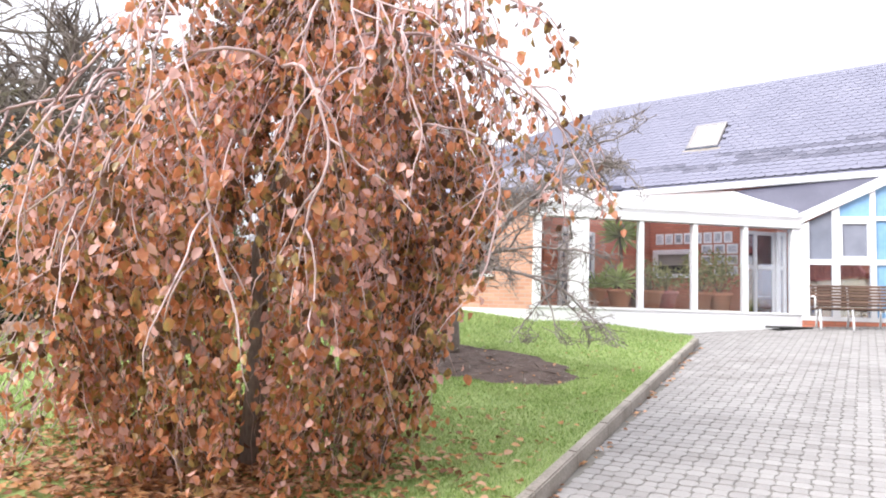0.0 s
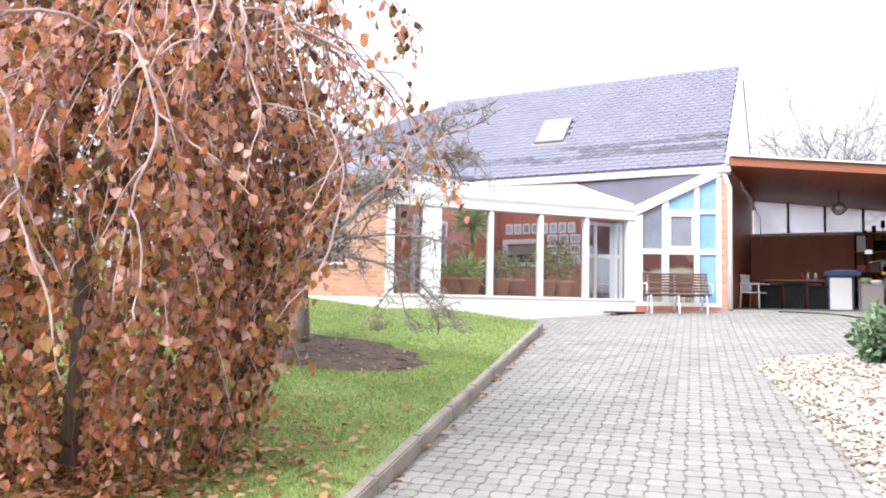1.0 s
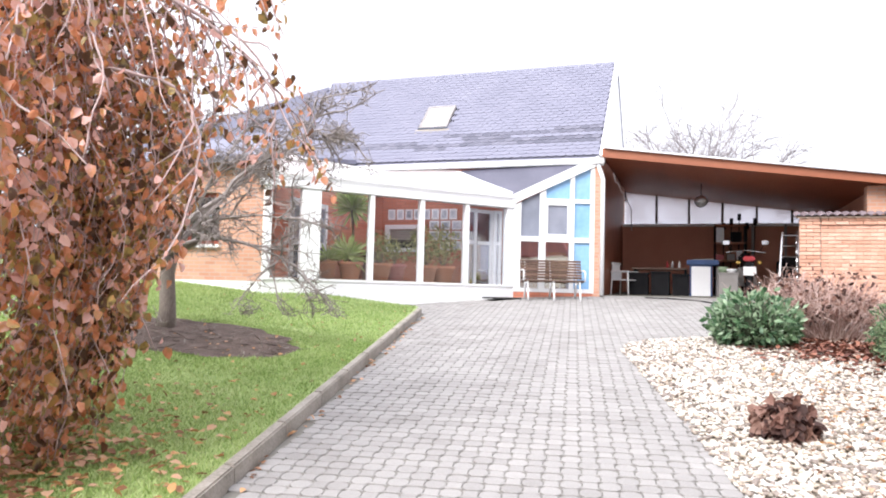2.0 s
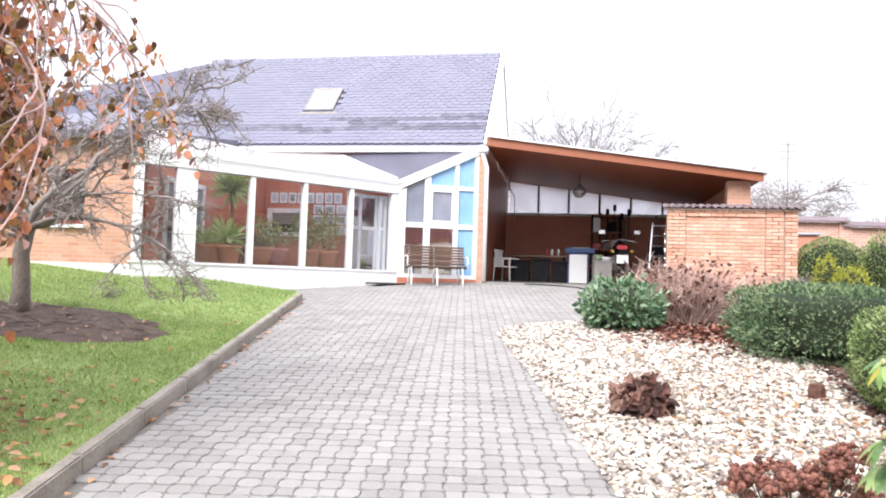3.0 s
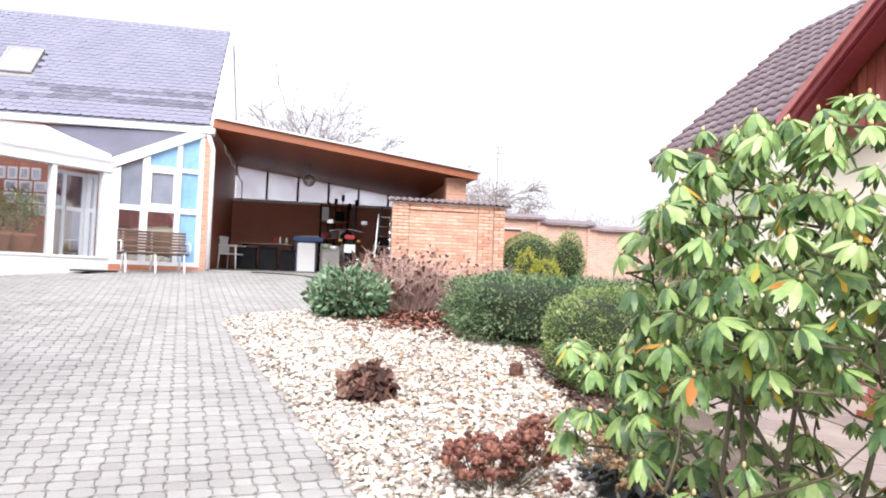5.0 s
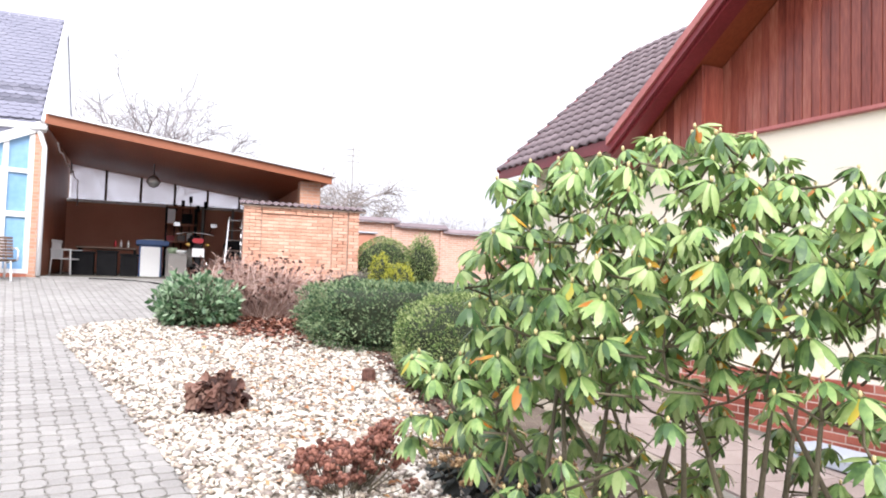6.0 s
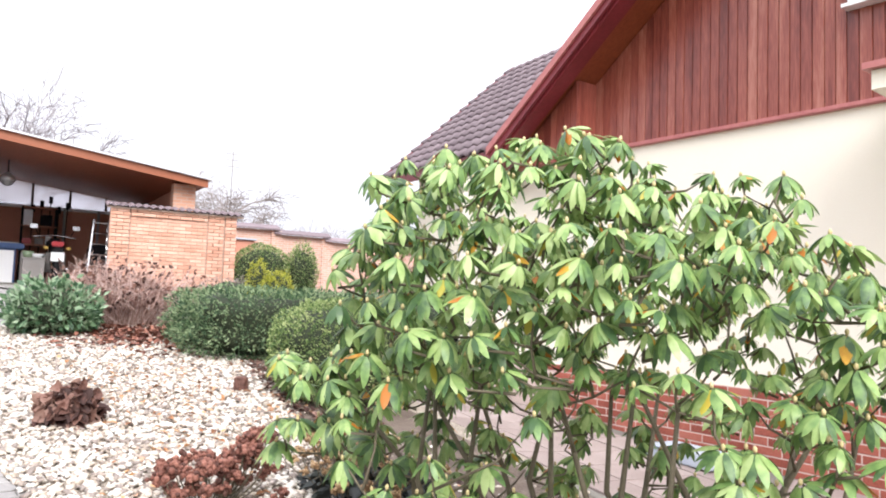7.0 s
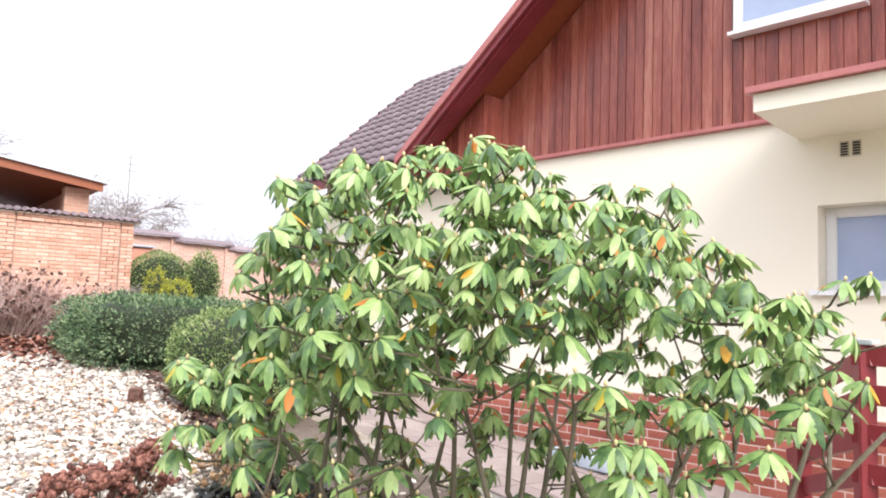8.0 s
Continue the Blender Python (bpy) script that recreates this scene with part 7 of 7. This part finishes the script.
sl_one, sl_all, sl_wet = shingle("shingle", M_SLATE_ONE), shingle("shingle_block", M_SLATE), shingle("shingle_block", M_SLATE_WET)
dry, wet, near_n = [], [], 0
length = math.hypot(RY - EY, RZ - EZ)
tilt = Matrix(((1, 0, 0, 0), (0, slope.y, -slope.z, 0), (0, slope.z, slope.y, 0), (0, 0, 0, 1)))
for j in range(int(length / SH) + 1):
    for i in range(int((HX1 - HX0) / SW) + 1):
        x = HX0 + 0.1 + (i + 0.5 * (j % 2)) * SW
        if x > HX1 - 0.03:
            continue
        p = Vector((x, EY - 0.03, EZ + 0.03)) + slope * (j * SH)
        if -7.22 < x < -6.38 and 18.05 < p.y < 18.7:
            continue
        m = Matrix.Translation(p) @ tilt @ pose(pr.gauss(0, 0.0), 0, pr.uniform(0, 0.004), 0, 0, pr.gauss(0, 0.5))
        band = noise.noise(Vector((x * 0.55, j * 0.38, 4.0)))
        damp = (j in (4, 5) and band > -0.25) or (j in (7, 8) and band > 0.02) or (j == 6 and band > 0.25) or (j == 3 and band > 0.3)
        if damp:
            wet.append(m)
        elif near_n < 290 and j < 11 and x > -6.2:
            piece("shingle", sl_one, m, roof)
            near_n += 1
        else:
            dry.append(m)
for nm, me, ms, mt in (("shingle_field", sl_all, dry, M_SLATE), ("damp_shingle_field", sl_wet, wet, M_SLATE_WET)):
    ob = joined(nm, me, ms, mt)
    ob.parent = roof
    ob.matrix_parent_inverse = base_of(roof).inverted()
    tagged(ob, "damp darker shingles" if mt is M_SLATE_WET else "", kind="stuff")

# screen wall bricks, with flush piers at its ends
def brick_mesh(name, w, h, d, mat, b=0.006):
    bm = bmesh.new()
    vs, fs = box(bm, -w / 2, 0, -h / 2, w / 2, d, h / 2)
    bmesh.ops.bevel(bm, geom=list(fs[2].edges), offset=b, segments=1, affect="EDGES")
    bmesh.ops.recalc_face_normals(bm, faces=bm.faces)
    me = bpy.data.meshes.new(name)
    bm.to_mesh(me)
    bm.free()
    me.materials.append(mat)
    return me


bk, hb = brick_mesh("brick", 0.24, 0.066, 0.05, M_BRICK), brick_mesh("brick", 0.115, 0.066, 0.05, M_BRICK)
for j in range(24):
    z = 1.5 + j * 0.077
    for x0, x1, yf in ((1.85, 2.24, 16.28), (2.25, 3.84, 16.325), (3.85, 4.2, 16.28), (4.23, 4.49, 16.29)):
        if x0 == 2.25 and j > 21:
            yf = 16.28
        x = x0 + (0.0 if j % 2 == 0 else -0.125)
        while x < x1 - 0.03:
            a, b = max(x, x0), min(x + 0.25, x1)
            if b - a > 0.05:
                me = bk if b - a > 0.2 else hb
                k = (b - a - 0.01) / (0.24 if me is bk else 0.115)
                piece("brick", me, Matrix.Translation(((a + b) / 2, yf + pr.gauss(0, 0.002), z)) @ Matrix.Diagonal((k, 1, 1, 1)), block)
            x += 0.25
# coping of curved tiles
arc = [(math.cos(t) * 0.075, math.sin(t) * 0.05) for t in (0.1, 0.7, 1.4, 1.75, 2.45, 3.04)]
vs = [(x, 0, z) for x, z in arc] + [(x, 0.42, z + 0.09) for x, z in arc] + [(x * 0.8, 0, z - 0.016) for x, z in arc] + [(x * 0.8, 0.42, z + 0.074) for x, z in arc]
fs = [(i, i + 1, i + 7, i + 6) for i in range(5)] + [(12 + i, 18 + i, 19 + i, 13 + i) for i in range(5)] + [(i, 12 + i, 13 + i, i + 1) for i in range(5)]
ct = mesh_of("coping_tile", vs, fs, M_TILE, True)
for i in range(19):
    piece("coping_tile", ct, Matrix.Translation((1.84 + i * 0.15, 16.18, 3.33)), block)
part("coping_bed", plate([(1.8, 16.24, 3.29), (4.62, 16.24, 3.29), (4.62, 16.62, 3.36), (1.8, 16.62, 3.36)], (0, 0, 0.03)), M_MORTAR, block)

# gable boards
u = -2.74
while u < 3.6:
    wd = pr.uniform(0.088, 0.105)
    a, b = u + 0.0015, u + wd - 0.0015
    spans = [(BAND + 0.03, None)]
    if b > w1[0] - 0.02 and a < w1[1] + 0.02:
        spans = [(BAND + 0.03, w1[2] - 0.04), (w1[3] + 0.02, None)]
    for z0, z1 in spans:
        ta, tb = (z1, z1) if z1 else (min(rake(a), 8) + 0.0, min(rake(b), 8) + 0.0)
        if min(ta, tb) - z0 < 0.05:
            continue
        d = 0.012 + pr.uniform(-0.003, 0.003)
        vs = [(a, 0.06, z0), (b, 0.06, z0), (b, 0.06, tb), (a, 0.06, ta), (a + 0.004, 0.06 - d, z0), (b - 0.004, 0.06 - d, z0), (b - 0.004, 0.06 - d, tb), (a + 0.004, 0.06 - d, ta)]
        me = mesh_of("board", vs, [(4, 5, 6, 7), (0, 4, 7, 3), (5, 1, 2, 6), (0, 1, 5, 4), (7, 6, 2, 3)], M_BOARD)
        piece("board", me, GF.copy(), gable)
    u += wd
u = -4.05
while u < -2.76:
    wd = 0.1
    ta, tb = rake(u), rake(u + wd)
    vs = [(u + 0.003, -0.22, 3.2), (u + wd - 0.003, -0.22, 3.2), (u + wd - 0.003, -0.22, tb), (u + 0.003, -0.22, ta), (u + 0.006, -0.24, 3.2), (u + wd - 0.006, -0.24, 3.2), (u + wd - 0.006, -0.24, tb), (u + 0.006, -0.24, ta)]
    piece("board", mesh_of("board", vs, [(4, 5, 6, 7), (0, 4, 7, 3), (5, 1, 2, 6), (0, 1, 5, 4)], M_BOARD), GF.copy(), gable)
    u += wd

# facing bricks of the plinth
kb = brick_mesh("facing_brick", 0.24, 0.066, 0.016, M_KLINKER, 0.004)
for j in range(12):
    z = 0.92 - j * 0.077
    for i in range(24):
        uu = -3.2 + (i + 0.5 * (j % 2)) * 0.25
        if z > gz(5.6, 3 - uu) - 0.08:
            piece("facing_brick", kb, GF @ Matrix.Translation((uu, -0.0215, z)), gable)

# tiles of the rear wing
tv = []
for k in range(5):
    xx = -0.15 + 0.3 * k / 4
    zz = 0.03 * math.cos(k / 4 * math.tau)
    tv += [(xx, 0, zz + 0.045), (xx, 0.36, zz), (xx, 0, zz + 0.004)]
tf = [(3 * k, 3 * k + 3, 3 * k + 4, 3 * k + 1) for k in range(4)] + [(3 * k, 3 * k + 2, 3 * k + 5, 3 * k + 3) for k in range(4)]
tile = mesh_of("roof_tile", tv, tf, M_TILE, True)
rroof = [o for o in rear.children if o.name.startswith("roof")][0]
up = Vector((3.45, 0, 3.15)).normalized()
nn = Vector((-up.z, 0, up.x))
for j in range(14):
    for i in range(16):
        yy = 13.9 - i * 0.3
        p = Vector((7.0, yy, 4.2)) + up * (j * 0.335 - 0.03) + nn * 0.03
        mm = Matrix(((0, up.x, nn.x, p.x), (-1, 0, 0, p.y), (0, up.z, nn.z, p.z), (0, 0, 0, 1)))
        piece("roof_tile", tile, mm, rroof)

# terrace slabs
ts = prism_mesh("terrace_slab", [(-0.194, -0.194), (0.194, -0.194), (0.194, 0.194), (-0.194, 0.194)], 0.02, 0.02, M_TERRACE)
for i in range(6):
    for j in range(26):
        x, y = 3.85 + i * 0.4, 1.6 + j * 0.4
        if x > 5.5 - (y - 3) * 0.09:
            continue
        zz = gz(x, y)
        m = Matrix.Translation((x, y, zz + 0.02)) @ Euler((math.atan((gz(x, y + 0.2) - gz(x, y - 0.2)) / 0.4), -math.atan((gz(x + 0.2, y) - gz(x - 0.2, y)) / 0.4), 0)).to_matrix().to_4x4()
        piece("terrace_slab", ts, m, terrace)
